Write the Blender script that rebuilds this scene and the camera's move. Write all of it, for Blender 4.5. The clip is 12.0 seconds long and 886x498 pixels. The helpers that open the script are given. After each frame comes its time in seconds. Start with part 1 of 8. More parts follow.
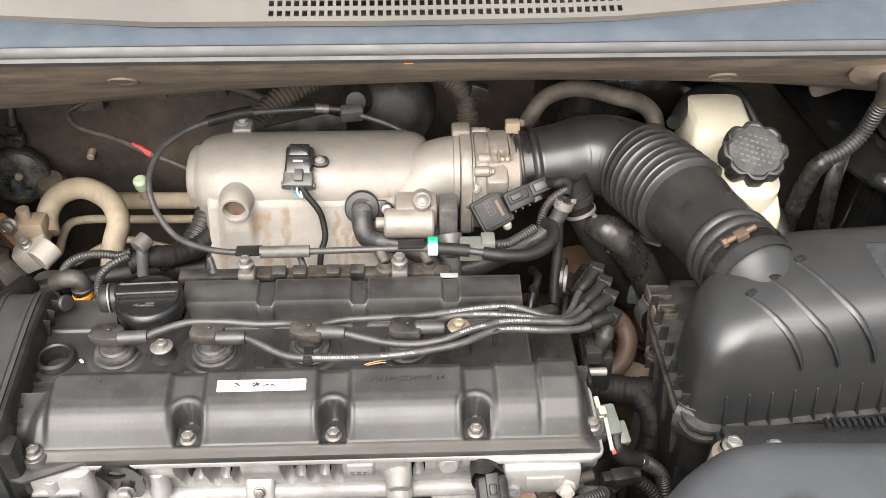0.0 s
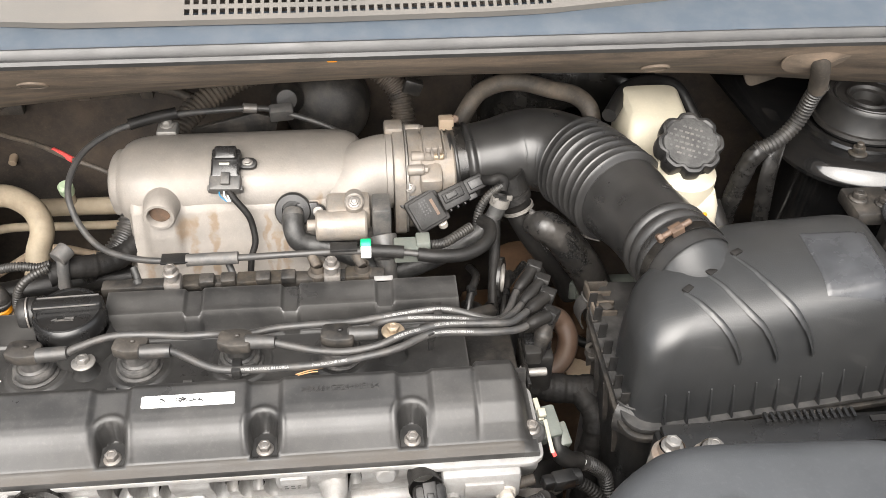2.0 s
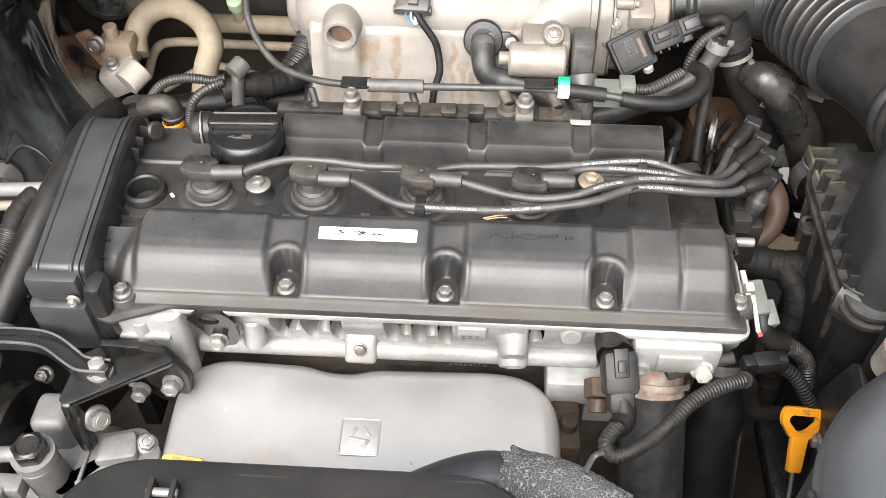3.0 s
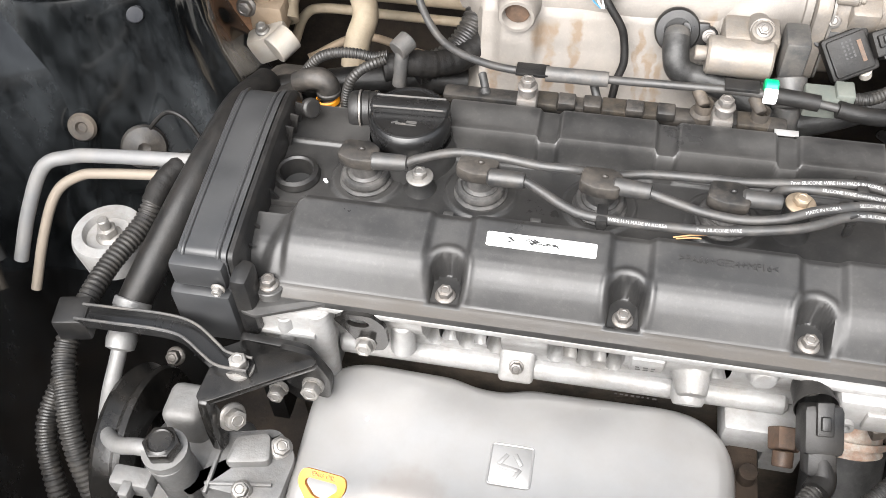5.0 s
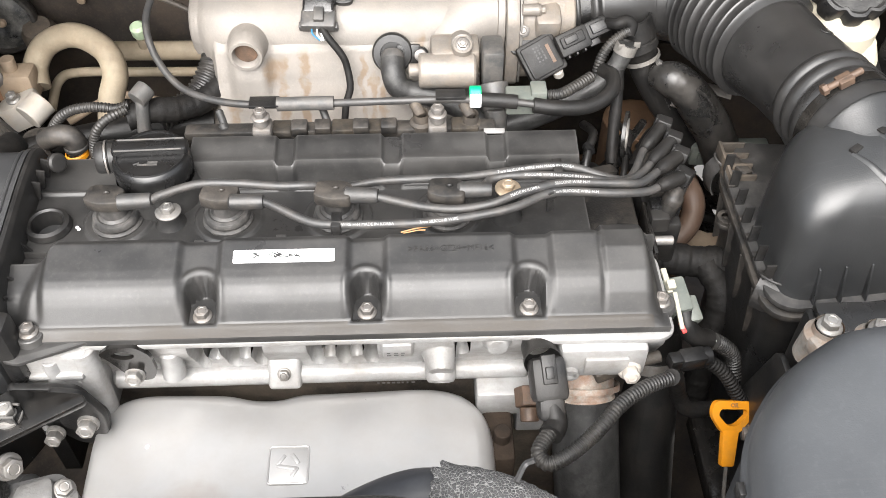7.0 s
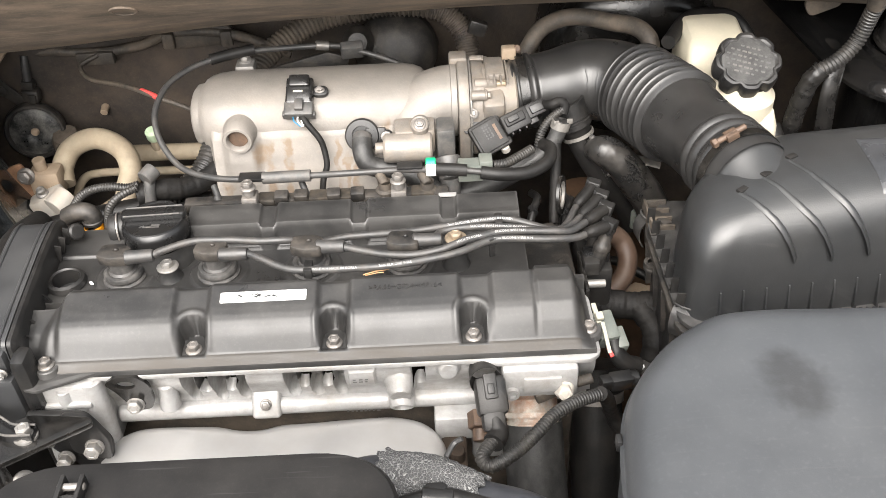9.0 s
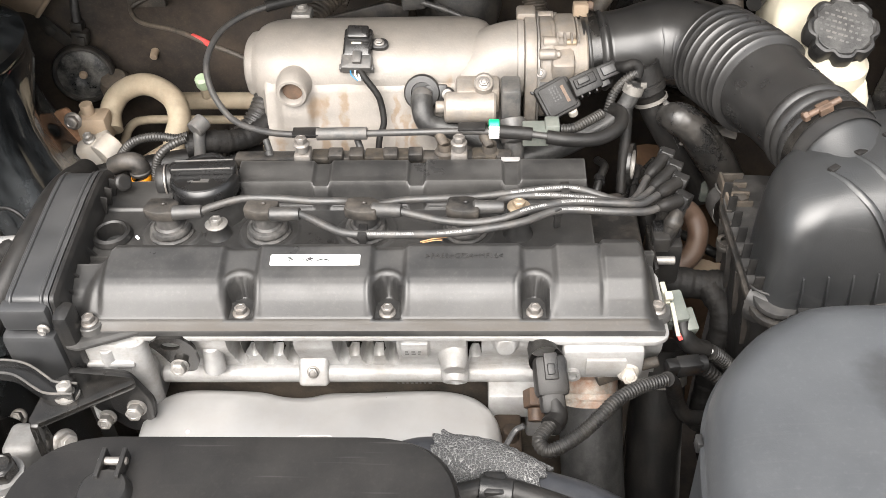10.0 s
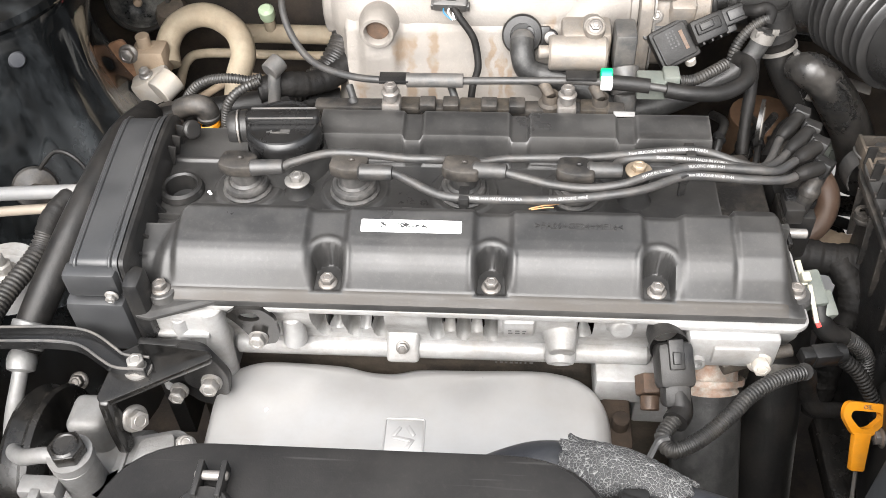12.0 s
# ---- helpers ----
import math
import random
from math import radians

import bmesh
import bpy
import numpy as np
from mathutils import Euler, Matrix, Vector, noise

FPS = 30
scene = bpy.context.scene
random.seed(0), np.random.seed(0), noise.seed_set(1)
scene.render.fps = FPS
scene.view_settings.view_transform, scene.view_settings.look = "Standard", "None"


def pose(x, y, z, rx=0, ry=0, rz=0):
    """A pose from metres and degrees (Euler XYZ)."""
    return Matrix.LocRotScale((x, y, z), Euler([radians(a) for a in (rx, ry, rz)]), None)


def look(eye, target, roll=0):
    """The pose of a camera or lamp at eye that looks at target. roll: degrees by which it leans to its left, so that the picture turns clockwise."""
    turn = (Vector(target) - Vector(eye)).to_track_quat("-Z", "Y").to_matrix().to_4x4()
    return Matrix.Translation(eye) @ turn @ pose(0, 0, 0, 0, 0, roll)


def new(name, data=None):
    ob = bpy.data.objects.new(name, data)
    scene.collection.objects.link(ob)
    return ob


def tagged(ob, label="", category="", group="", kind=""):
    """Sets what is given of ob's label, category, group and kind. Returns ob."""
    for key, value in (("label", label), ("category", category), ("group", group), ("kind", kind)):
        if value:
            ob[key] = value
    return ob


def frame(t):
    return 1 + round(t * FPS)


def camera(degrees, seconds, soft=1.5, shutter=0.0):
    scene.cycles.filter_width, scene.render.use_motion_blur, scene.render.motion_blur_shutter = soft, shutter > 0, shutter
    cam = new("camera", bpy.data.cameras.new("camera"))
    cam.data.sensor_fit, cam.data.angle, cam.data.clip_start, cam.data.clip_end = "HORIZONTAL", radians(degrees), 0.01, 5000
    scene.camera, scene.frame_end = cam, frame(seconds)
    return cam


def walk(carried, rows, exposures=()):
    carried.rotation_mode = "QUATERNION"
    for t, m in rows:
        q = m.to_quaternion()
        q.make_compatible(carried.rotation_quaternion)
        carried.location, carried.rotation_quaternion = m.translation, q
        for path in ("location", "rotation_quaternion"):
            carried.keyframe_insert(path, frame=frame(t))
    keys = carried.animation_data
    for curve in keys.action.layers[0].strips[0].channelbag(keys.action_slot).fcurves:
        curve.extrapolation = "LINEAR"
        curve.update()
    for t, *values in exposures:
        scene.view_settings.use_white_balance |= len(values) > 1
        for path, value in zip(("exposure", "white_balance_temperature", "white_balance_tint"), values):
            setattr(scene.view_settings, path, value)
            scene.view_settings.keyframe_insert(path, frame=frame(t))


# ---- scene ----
cam = camera(51.2, 12.0, soft=0.8)
PATH = [
    (0, (0.002, 0.02, 1.446), (0.079, 1.559, 0.171), 0.8),
    (0.5, (0.014, 0.009, 1.477), (0.172, 1.566, 0.231), 1.9),
    (1, (0.032, 0.018, 1.47), (0.277, 1.585, 0.252), 3.5),
    (1.5, (0.04, 0.028, 1.462), (0.32, 1.585, 0.238), 3.6),
    (2, (0.026, 0.044, 1.44), (0.195, 1.562, 0.149), 1.4),
    (2.5, (-0.002, 0.071, 1.4), (0.061, 1.478, -0.02), 0.4),
    (3, (-0.036, 0.093, 1.375), (-0.125, 1.404, -0.133), -0.6),
    (3.5, (-0.068, 0.136, 1.357), (-0.235, 1.374, -0.205), -1.4),
    (5.3, (-0.101, 0.158, 1.332), (-0.395, 1.401, -0.208), -2.9),
    (5.5, (-0.083, 0.153, 1.329), (-0.33, 1.407, -0.209), -2.2),
    (6, (-0.048, 0.152, 1.334), (-0.065, 1.414, -0.217), 0.8),
    (6.5, (-0.029, 0.14, 1.34), (0.046, 1.422, -0.193), 1.3),
    (7, (-0.024, 0.098, 1.363), (0.027, 1.443, -0.117), 0.3),
    (7.2, (-0.016, 0.077, 1.375), (0.014, 1.473, -0.056), -0.1),
    (8.8, (0.032, -0.045, 1.392), (0.041, 1.507, 0.13), -2.5),
    (9, (0.033, -0.047, 1.39), (0.039, 1.5, 0.122), -2.6),
    (9.5, (0.025, -0.036, 1.381), (-0.022, 1.492, 0.091), -2.9),
    (10, (0.013, -0.003, 1.371), (-0.066, 1.478, 0.029), -2.3),
    (10.5, (-0.04, 0.063, 1.35), (-0.065, 1.484, -0.058), -0.3),
    (11, (-0.076, 0.094, 1.344), (-0.144, 1.507, -0.07), -1.6),
    (11.5, (-0.072, 0.091, 1.342), (-0.197, 1.486, -0.086), -2.7),
    (12, (-0.057, 0.079, 1.338), (-0.186, 1.446, -0.116), -2.4),
]
walk(cam, [(t, look(eye, target, roll)) for t, eye, target, roll in PATH], exposures=[(0.0, 1.13, 6640, 10), (2.0, 1.13, 6620, 10), (3.0, 1.25, 6440, 10), (5.5, 1.28, 6340, 10), (7.2, 1.27, 6420, 10), (9.0, 1.27, 6580, 10), (10.5, 1.31, 6540, 10), (12.0, 1.30, 6380, 10)])
from mathutils.bvhtree import BVHTree

# ---------------------------------------------------------------- light
world = bpy.data.worlds.new("sky")
scene.world = world
world.use_nodes = True
wn, wl = world.node_tree.nodes, world.node_tree.links
sky = wn.new("ShaderNodeTexSky")
sky.sky_type = "NISHITA"
sky.sun_disc = False
SUN_UP, SUN_ROUND = 49.0, 192.0
sky.sun_elevation, sky.sun_rotation = radians(SUN_UP), radians(SUN_ROUND)
sky.air_density, sky.dust_density, sky.ozone_density = 1.0, 4.0, 1.0
wn["Background"].inputs["Strength"].default_value = 0.15
pale = wn.new("ShaderNodeHueSaturation")
pale.inputs["Saturation"].default_value = 0.25
wl.new(sky.outputs["Color"], pale.inputs["Color"])
wl.new(pale.outputs["Color"], wn["Background"].inputs["Color"])
sun = new("sun", bpy.data.lights.new("sun", "SUN"))
sun.data.energy, sun.data.angle, sun.data.color = 4.3, radians(70), (1.0, 0.955, 0.905)
a, e = radians(SUN_ROUND), radians(SUN_UP)
sun.matrix_world = look((math.sin(a) * math.cos(e) * 9, math.cos(a) * math.cos(e) * 9, math.sin(e) * 9), (0, 0, 0))


# ---------------------------------------------------------------- materials
def mat(name, col, rough=0.5, metal=0.0, var=0.25, scale=40.0, dust=None, dust_amount=0.0, dust_scale=14.0,
        bump=0.15, bump_scale=300.0, rough_var=0.12, coat=0.0, stretch=(1, 1, 1), spec=0.5, speck=0.3):
    """A worn surface: mottled base colour, a dusty or stained second colour, fine relief."""
    m = bpy.data.materials.new(name)
    m.use_nodes = True
    n, l = m.node_tree.nodes, m.node_tree.links
    b = n["Principled BSDF"]
    tc = n.new("ShaderNodeTexCoord")
    mp = n.new("ShaderNodeMapping")
    mp.inputs["Scale"].default_value = stretch
    l.new(tc.outputs["Object"], mp.inputs["Vector"])

    def noise_at(sc, detail=5.0, rgh=0.6):
        t = n.new("ShaderNodeTexNoise")
        t.inputs["Scale"].default_value, t.inputs["Detail"].default_value, t.inputs["Roughness"].default_value = sc, detail, rgh
        l.new(mp.outputs["Vector"], t.inputs["Vector"])
        return t.outputs["Fac"]

    def ramp(fac, lo, hi, c0, c1):
        r = n.new("ShaderNodeMapRange")
        r.inputs["From Min"].default_value, r.inputs["From Max"].default_value = lo, hi
        r.inputs["To Min"].default_value, r.inputs["To Max"].default_value = c0, c1
        l.new(fac, r.inputs["Value"])
        return r.outputs["Result"]

    n1 = noise_at(scale)
    mix = n.new("ShaderNodeMix")
    mix.data_type = "RGBA"
    mix.inputs["A"].default_value = (*[c * (1 - var) for c in col], 1)
    mix.inputs["B"].default_value = (*[min(c * (1 + var), 1) for c in col], 1)
    l.new(ramp(n1, 0.3, 0.7, 0, 1), mix.inputs["Factor"])
    out = mix.outputs["Result"]
    rgh = ramp(noise_at(scale * 0.6), 0.3, 0.7, max(rough - rough_var, 0.03), min(rough + rough_var, 1))
    if dust:
        n2 = noise_at(dust_scale, 8.0, 0.7)
        f = ramp(n2, 0.42, 0.68, 0, dust_amount)
        mx = n.new("ShaderNodeMix")
        mx.data_type = "RGBA"
        l.new(f, mx.inputs["Factor"])
        l.new(out, mx.inputs["A"])
        mx.inputs["B"].default_value = (*dust, 1)
        out = mx.outputs["Result"]
        mr = n.new("ShaderNodeMix")
        mr.data_type = "FLOAT"
        l.new(f, mr.inputs["Factor"])
        l.new(rgh, mr.inputs["A"])
        mr.inputs["B"].default_value = 0.85
        rgh = mr.outputs["Result"]
        fine = n.new("ShaderNodeTexNoise")
        fine.inputs["Scale"].default_value, fine.inputs["Detail"].default_value = 330.0, 4.0
        l.new(tc.outputs["Object"], fine.inputs["Vector"])
        mf = n.new("ShaderNodeMix")
        mf.data_type = "RGBA"
        l.new(ramp(fine.outputs["Fac"], 0.55, 0.75, 0, dust_amount * speck), mf.inputs["Factor"])
        l.new(out, mf.inputs["A"])
        mf.inputs["B"].default_value = (*[min(c * 1.35, 1) for c in dust], 1)
        out = mf.outputs["Result"]
    l.new(out, b.inputs["Base Color"])
    l.new(rgh, b.inputs["Roughness"])
    b.inputs["Metallic"].default_value = metal
    b.inputs["Coat Weight"].default_value = coat
    b.inputs["Coat Roughness"].default_value = 0.08
    b.inputs["Specular IOR Level"].default_value = spec
    if bump:
        bp = n.new("ShaderNodeBump")
        bp.inputs["Strength"].default_value, bp.inputs["Distance"].default_value = bump, 0.001
        l.new(noise_at(bump_scale, 3.0), bp.inputs["Height"])
        l.new(bp.outputs["Normal"], b.inputs["Normal"])
    return m


def drip_stains(m, colour, drips):
    """Brown drip marks that run down a casting: (x, half width, top, foot) each."""
    n, l = m.node_tree.nodes, m.node_tree.links
    b = n["Principled BSDF"]
    tc = n.new("ShaderNodeTexCoord")
    sep = n.new("ShaderNodeSeparateXYZ")
    l.new(tc.outputs["Object"], sep.inputs[0])

    def noise_at(scale, detail):
        t = n.new("ShaderNodeTexNoise")
        t.inputs["Scale"].default_value, t.inputs["Detail"].default_value = scale, detail
        l.new(tc.outputs["Object"], t.inputs["Vector"])
        return t.outputs["Fac"]

    def rng(src, lo, hi, c0=0.0, c1=1.0):
        r = n.new("ShaderNodeMapRange")
        r.inputs["From Min"].default_value, r.inputs["From Max"].default_value = lo, hi
        r.inputs["To Min"].default_value, r.inputs["To Max"].default_value = c0, c1
        l.new(src, r.inputs["Value"])
        return r.outputs["Result"]

    def calc(op, p, q=None):
        k = n.new("ShaderNodeMath")
        k.operation = op
        for i, v in enumerate((p, q)):
            if isinstance(v, float):
                k.inputs[i].default_value = v
            elif v is not None:
                l.new(v, k.inputs[i])
        return k.outputs[0]

    wobble = rng(noise_at(55, 3), 0.3, 0.7, -0.004, 0.004)
    x = calc("ADD", sep.outputs["X"], wobble)
    mask = None
    for x0, w, top, foot in drips:
        side = rng(calc("ABSOLUTE", calc("SUBTRACT", x, x0)), w, w * 0.45)
        one = calc("MULTIPLY", calc("MULTIPLY", side, rng(sep.outputs["Z"], top, top - 0.008)), rng(sep.outputs["Z"], foot - 0.012, foot))
        mask = one if mask is None else calc("MAXIMUM", mask, one)
    f = calc("MULTIPLY", mask, rng(noise_at(80, 5), 0.32, 0.55, 0.1, 0.75))
    mx = n.new("ShaderNodeMix")
    mx.data_type = "RGBA"
    l.new(f, mx.inputs["Factor"])
    l.new(b.inputs["Base Color"].links[0].from_socket, mx.inputs["A"])
    mx.inputs["B"].default_value = (*colour, 1)
    l.new(mx.outputs["Result"], b.inputs["Base Color"])
    return m


M_COVER = mat("cover_plastic", (0.019, 0.0188, 0.0187), 0.32, var=0.3, scale=14, dust=(0.078, 0.074, 0.069), dust_amount=0.42, dust_scale=11, bump=0.07, bump_scale=900, rough_var=0.1, spec=0.48)
M_BLACK = mat("black_plastic", (0.011, 0.011, 0.0112), 0.34, dust=(0.065, 0.058, 0.05), dust_amount=0.25, dust_scale=26, bump=0.15, bump_scale=700, spec=0.4)
M_GLOSSBLK = mat("gloss_black_plastic", (0.009, 0.009, 0.0092), 0.25, dust=(0.05, 0.045, 0.04), dust_amount=0.08, dust_scale=30, bump=0.05, bump_scale=400, rough_var=0.06, spec=0.6)
M_DUSTBLK = mat("dusty_black_plastic", (0.014, 0.0135, 0.013), 0.45, dust=(0.13, 0.11, 0.09), dust_amount=0.36, dust_scale=45, bump=0.25, bump_scale=500)
M_GREYBLK = mat("weathered_black_plastic", (0.021, 0.0218, 0.0226), 0.33, var=0.15, dust=(0.06, 0.056, 0.05), dust_amount=0.16, dust_scale=7, bump=0.12, bump_scale=800, rough_var=0.07, spec=0.6)
M_RUBBER = mat("rubber", (0.009, 0.0088, 0.0086), 0.42, dust=(0.06, 0.052, 0.045), dust_amount=0.2, dust_scale=45, bump=0.2, bump_scale=400, spec=0.3)
M_SHINYRUB = mat("moulded_shiny_rubber", (0.013, 0.0128, 0.0126), 0.27, var=0.3, scale=60, dust=(0.09, 0.08, 0.07), dust_amount=0.4, dust_scale=34, bump=0.5, bump_scale=55, spec=0.5)
M_DUCT = mat("satin_duct_rubber", (0.019, 0.0187, 0.0185), 0.3, dust=(0.06, 0.055, 0.05), dust_amount=0.15, dust_scale=25, bump=0.06, bump_scale=400, rough_var=0.06, spec=0.6)
M_GREASY = mat("greasy_black_steel", (0.03, 0.028, 0.025), 0.4, 0.3, var=0.4, scale=60, dust=(0.13, 0.1, 0.07), dust_amount=0.4, dust_scale=70, bump=0.3)
M_WINGPAINT = mat("dusty_bay_paint", (0.004, 0.0045, 0.0048), 0.09, var=0.2, scale=12, dust=(0.09, 0.1, 0.108), dust_amount=0.32, dust_scale=9, bump=0.55, bump_scale=16, coat=0.7, stretch=(1.6, 1.6, 0.7), speck=0.05)
M_GEARBOX = mat("rusty_brown_casting", (0.12, 0.068, 0.037), 0.7, 0.1, var=0.35, scale=30, dust=(0.06, 0.04, 0.028), dust_amount=0.6, dust_scale=22, bump=0.5, bump_scale=150)
M_WIRE = mat("silicone_wire", (0.03, 0.03, 0.03), 0.4, dust=(0.12, 0.105, 0.09), dust_amount=0.3, dust_scale=60, bump=0.1)
M_LOOM = mat("wire_loom", (0.018, 0.0175, 0.017), 0.42, dust=(0.12, 0.105, 0.085), dust_amount=0.2, dust_scale=60, bump=0.1)
M_TAPE = mat("cloth_tape", (0.0085, 0.0082, 0.008), 0.6, dust=(0.05, 0.043, 0.036), dust_amount=0.18, dust_scale=60, bump=0.7, bump_scale=160, spec=0.2)
M_WRAP = mat("shiny_tape", (0.008, 0.0078, 0.0076), 0.25, dust=(0.06, 0.055, 0.05), dust_amount=0.2, dust_scale=60, bump=0.9, bump_scale=70, spec=0.5)
M_DUSTHOSE = mat("dusty_hose", (0.04, 0.034, 0.028), 0.65, dust=(0.16, 0.125, 0.092), dust_amount=0.55, dust_scale=20, bump=0.3, bump_scale=250)
M_TANHOSE = mat("tan_dusty_hose", (0.28, 0.235, 0.17), 0.7, dust=(0.22, 0.165, 0.11), dust_amount=0.6, dust_scale=30, bump=0.3, bump_scale=250)
M_ALU = mat("cast_aluminium", (0.325, 0.323, 0.319), 0.5, 0.3, var=0.16, dust=(0.17, 0.145, 0.115), dust_amount=0.45, dust_scale=34, bump=0.4, bump_scale=240)
M_MANI = drip_stains(mat("manifold_casting", (0.195, 0.180, 0.163), 0.55, 0.2, var=0.1, scale=30, dust=(0.285, 0.25, 0.212), dust_amount=0.35, dust_scale=20, bump=0.3, bump_scale=420), (0.155, 0.105, 0.062), ((-0.194, 0.006, 0.815, 0.785), (-0.171, 0.004, 0.82, 0.785), (-0.155, 0.009, 0.856, 0.835), (-0.147, 0.006, 0.856, 0.79), (-0.126, 0.0048, 0.862, 0.79), (-0.072, 0.0035, 0.855, 0.78), (-0.063, 0.003, 0.84, 0.78), (-0.055, 0.0045, 0.83, 0.78), (-0.02, 0.004, 0.875, 0.85)))
M_THROT = mat("throttle_casting", (0.18, 0.165, 0.148), 0.48, 0.2, var=0.2, scale=60, dust=(0.25, 0.2, 0.15), dust_amount=0.6, dust_scale=40, bump=0.4, bump_scale=350)
M_SHIELD = mat("heat_shield_steel", (0.405, 0.4, 0.394), 0.3, 0.5, var=0.1, scale=9, dust=(0.34, 0.29, 0.245), dust_amount=0.22, dust_scale=16, bump=0.04, bump_scale=30, rough_var=0.05, speck=0.3)
M_PUMP = mat("pump_casting", (0.18, 0.18, 0.178), 0.5, 0.4, dust=(0.16, 0.15, 0.138), dust_amount=0.6, dust_scale=35, bump=0.4, bump_scale=250)
M_STEEL = mat("plated_steel", (0.28, 0.272, 0.26), 0.42, 0.6, dust=(0.2, 0.175, 0.145), dust_amount=0.5, dust_scale=120, bump=0.1)
M_DARKSTEEL = mat("dark_bolt_steel", (0.2, 0.19, 0.18), 0.4, 0.6, dust=(0.16, 0.13, 0.1), dust_amount=0.5, dust_scale=150, bump=0.15)
M_BRASS = mat("yellow_zinc_steel", (0.36, 0.29, 0.215), 0.45, 0.7, dust=(0.3, 0.24, 0.16), dust_amount=0.5, dust_scale=120)
M_RUST = mat("rusty_steel", (0.055, 0.03, 0.021), 0.8, 0.2, var=0.4, scale=90, dust=(0.12, 0.07, 0.045), dust_amount=0.5, dust_scale=60, bump=0.5)
M_TANMETAL = mat("dusty_tan_metal", (0.3, 0.235, 0.17), 0.7, 0.2, var=0.2, dust=(0.3, 0.22, 0.15), dust_amount=0.6, dust_scale=45, bump=0.4)
M_WHITEMET = mat("pale_alloy", (0.41, 0.385, 0.35), 0.55, 0.15, var=0.12, dust=(0.4, 0.33, 0.25), dust_amount=0.5, dust_scale=50, bump=0.2)
M_ENAMEL = mat("black_enamel", (0.008, 0.0078, 0.0075), 0.2, dust=(0.07, 0.06, 0.05), dust_amount=0.16, dust_scale=40, bump=0.1)
M_FELT = mat("firewall_insulation", (0.03, 0.0245, 0.0205), 0.85, var=0.4, scale=20, dust=(0.12, 0.086, 0.06), dust_amount=0.45, dust_scale=14, bump=0.5, bump_scale=120)
M_APRON = mat("dusty_cowl_metal", (0.13, 0.105, 0.082), 0.7, var=0.3, scale=14, dust=(0.33, 0.24, 0.17), dust_amount=0.55, dust_scale=28, bump=0.3, bump_scale=150, stretch=(0.5, 1.5, 1.5))
M_PAINT = mat("blue_grey_paint", (0.066, 0.083, 0.104), 0.36, 0.3, var=0.06, scale=5, dust=(0.16, 0.16, 0.16), dust_amount=0.2, dust_scale=40, bump=0.02, coat=0.2, speck=0.05)
M_BAYPAINT = mat("dark_bay_paint", (0.004, 0.0041, 0.0043), 0.1, 0.0, var=0.2, scale=12, dust=(0.08, 0.075, 0.07), dust_amount=0.08, dust_scale=26, bump=0.35, bump_scale=18, coat=0.7, spec=0.5, speck=0.8)
M_SEAL = mat("hood_seal_rubber", (0.03, 0.03, 0.03), 0.42, var=0.1, dust=(0.1, 0.095, 0.09), dust_amount=0.2, dust_scale=30, bump=0.05, speck=0.05)
M_GRILLE = mat("grey_cowl_plastic", (0.100, 0.094, 0.086), 0.55, var=0.05, scale=8, dust=(0.17, 0.145, 0.12), dust_amount=0.3, dust_scale=9, bump=0.1, bump_scale=800, speck=0.05)
M_CREAM = mat("cream_plastic", (0.43, 0.398, 0.315), 0.42, var=0.06, scale=15, dust=(0.55, 0.49, 0.37), dust_amount=0.35, dust_scale=22, bump=0.05)
M_WHITE = mat("white_paper", (0.86, 0.86, 0.85), 0.5, var=0.03, bump=0.02)
# sticker ink; also painted in as the dark inside holes
M_INKHOLE = mat("ink_and_hole_dark", (0.02, 0.02, 0.02), 0.6, var=0.1, bump=0)
M_PRINT = mat("white_print", (0.3, 0.3, 0.295), 0.5, var=0.3, scale=300, bump=0)
M_YELLOW = mat("yellow_plastic", (0.72, 0.275, 0.01), 0.42, var=0.08, dust=(0.45, 0.22, 0.04), dust_amount=0.4, dust_scale=70, bump=0.05)
M_GREEN = mat("green_tape", (0.0, 0.4, 0.15), 0.4, var=0.05, bump=0)
M_RED = mat("red_sleeve", (0.6, 0.055, 0.05), 0.45, var=0.1, dust=(0.3, 0.2, 0.17), dust_amount=0.3, dust_scale=200, bump=0)
M_GREYCONN = mat("grey_connector_plastic", (0.1, 0.112, 0.1), 0.45, var=0.1, dust=(0.22, 0.21, 0.18), dust_amount=0.3, dust_scale=60, bump=0.1)
M_DKGREY = mat("dark_grey_plastic", (0.05, 0.05, 0.0495), 0.42, var=0.15, dust=(0.17, 0.15, 0.13), dust_amount=0.4, dust_scale=50, bump=0.1)
M_PALEGREEN = mat("pale_green_plastic", (0.42, 0.53, 0.36), 0.5, var=0.08, dust=(0.4, 0.38, 0.25), dust_amount=0.3, bump=0)
M_ORANGE = mat("orange_boot", (0.36, 0.19, 0.07), 0.6, dust=(0.3, 0.22, 0.15), dust_amount=0.5, dust_scale=50)
M_IVORY = mat("ivory_tie", (0.36, 0.345, 0.28), 0.5, var=0.05, bump=0)
M_FOAM = mat("cracked_foam_wrap", (0.12, 0.12, 0.12), 0.85, var=0.3, scale=90, bump=0.6, bump_scale=300)
M_BLUE = mat("blue_plastic", (0.02, 0.14, 0.25), 0.4, bump=0)
M_DKPANEL = mat("smooth_black_plastic", (0.034, 0.0355, 0.0385), 0.24, dust=(0.05, 0.05, 0.052), dust_amount=0.12, dust_scale=30, bump=0.05, spec=0.6, speck=0.1)
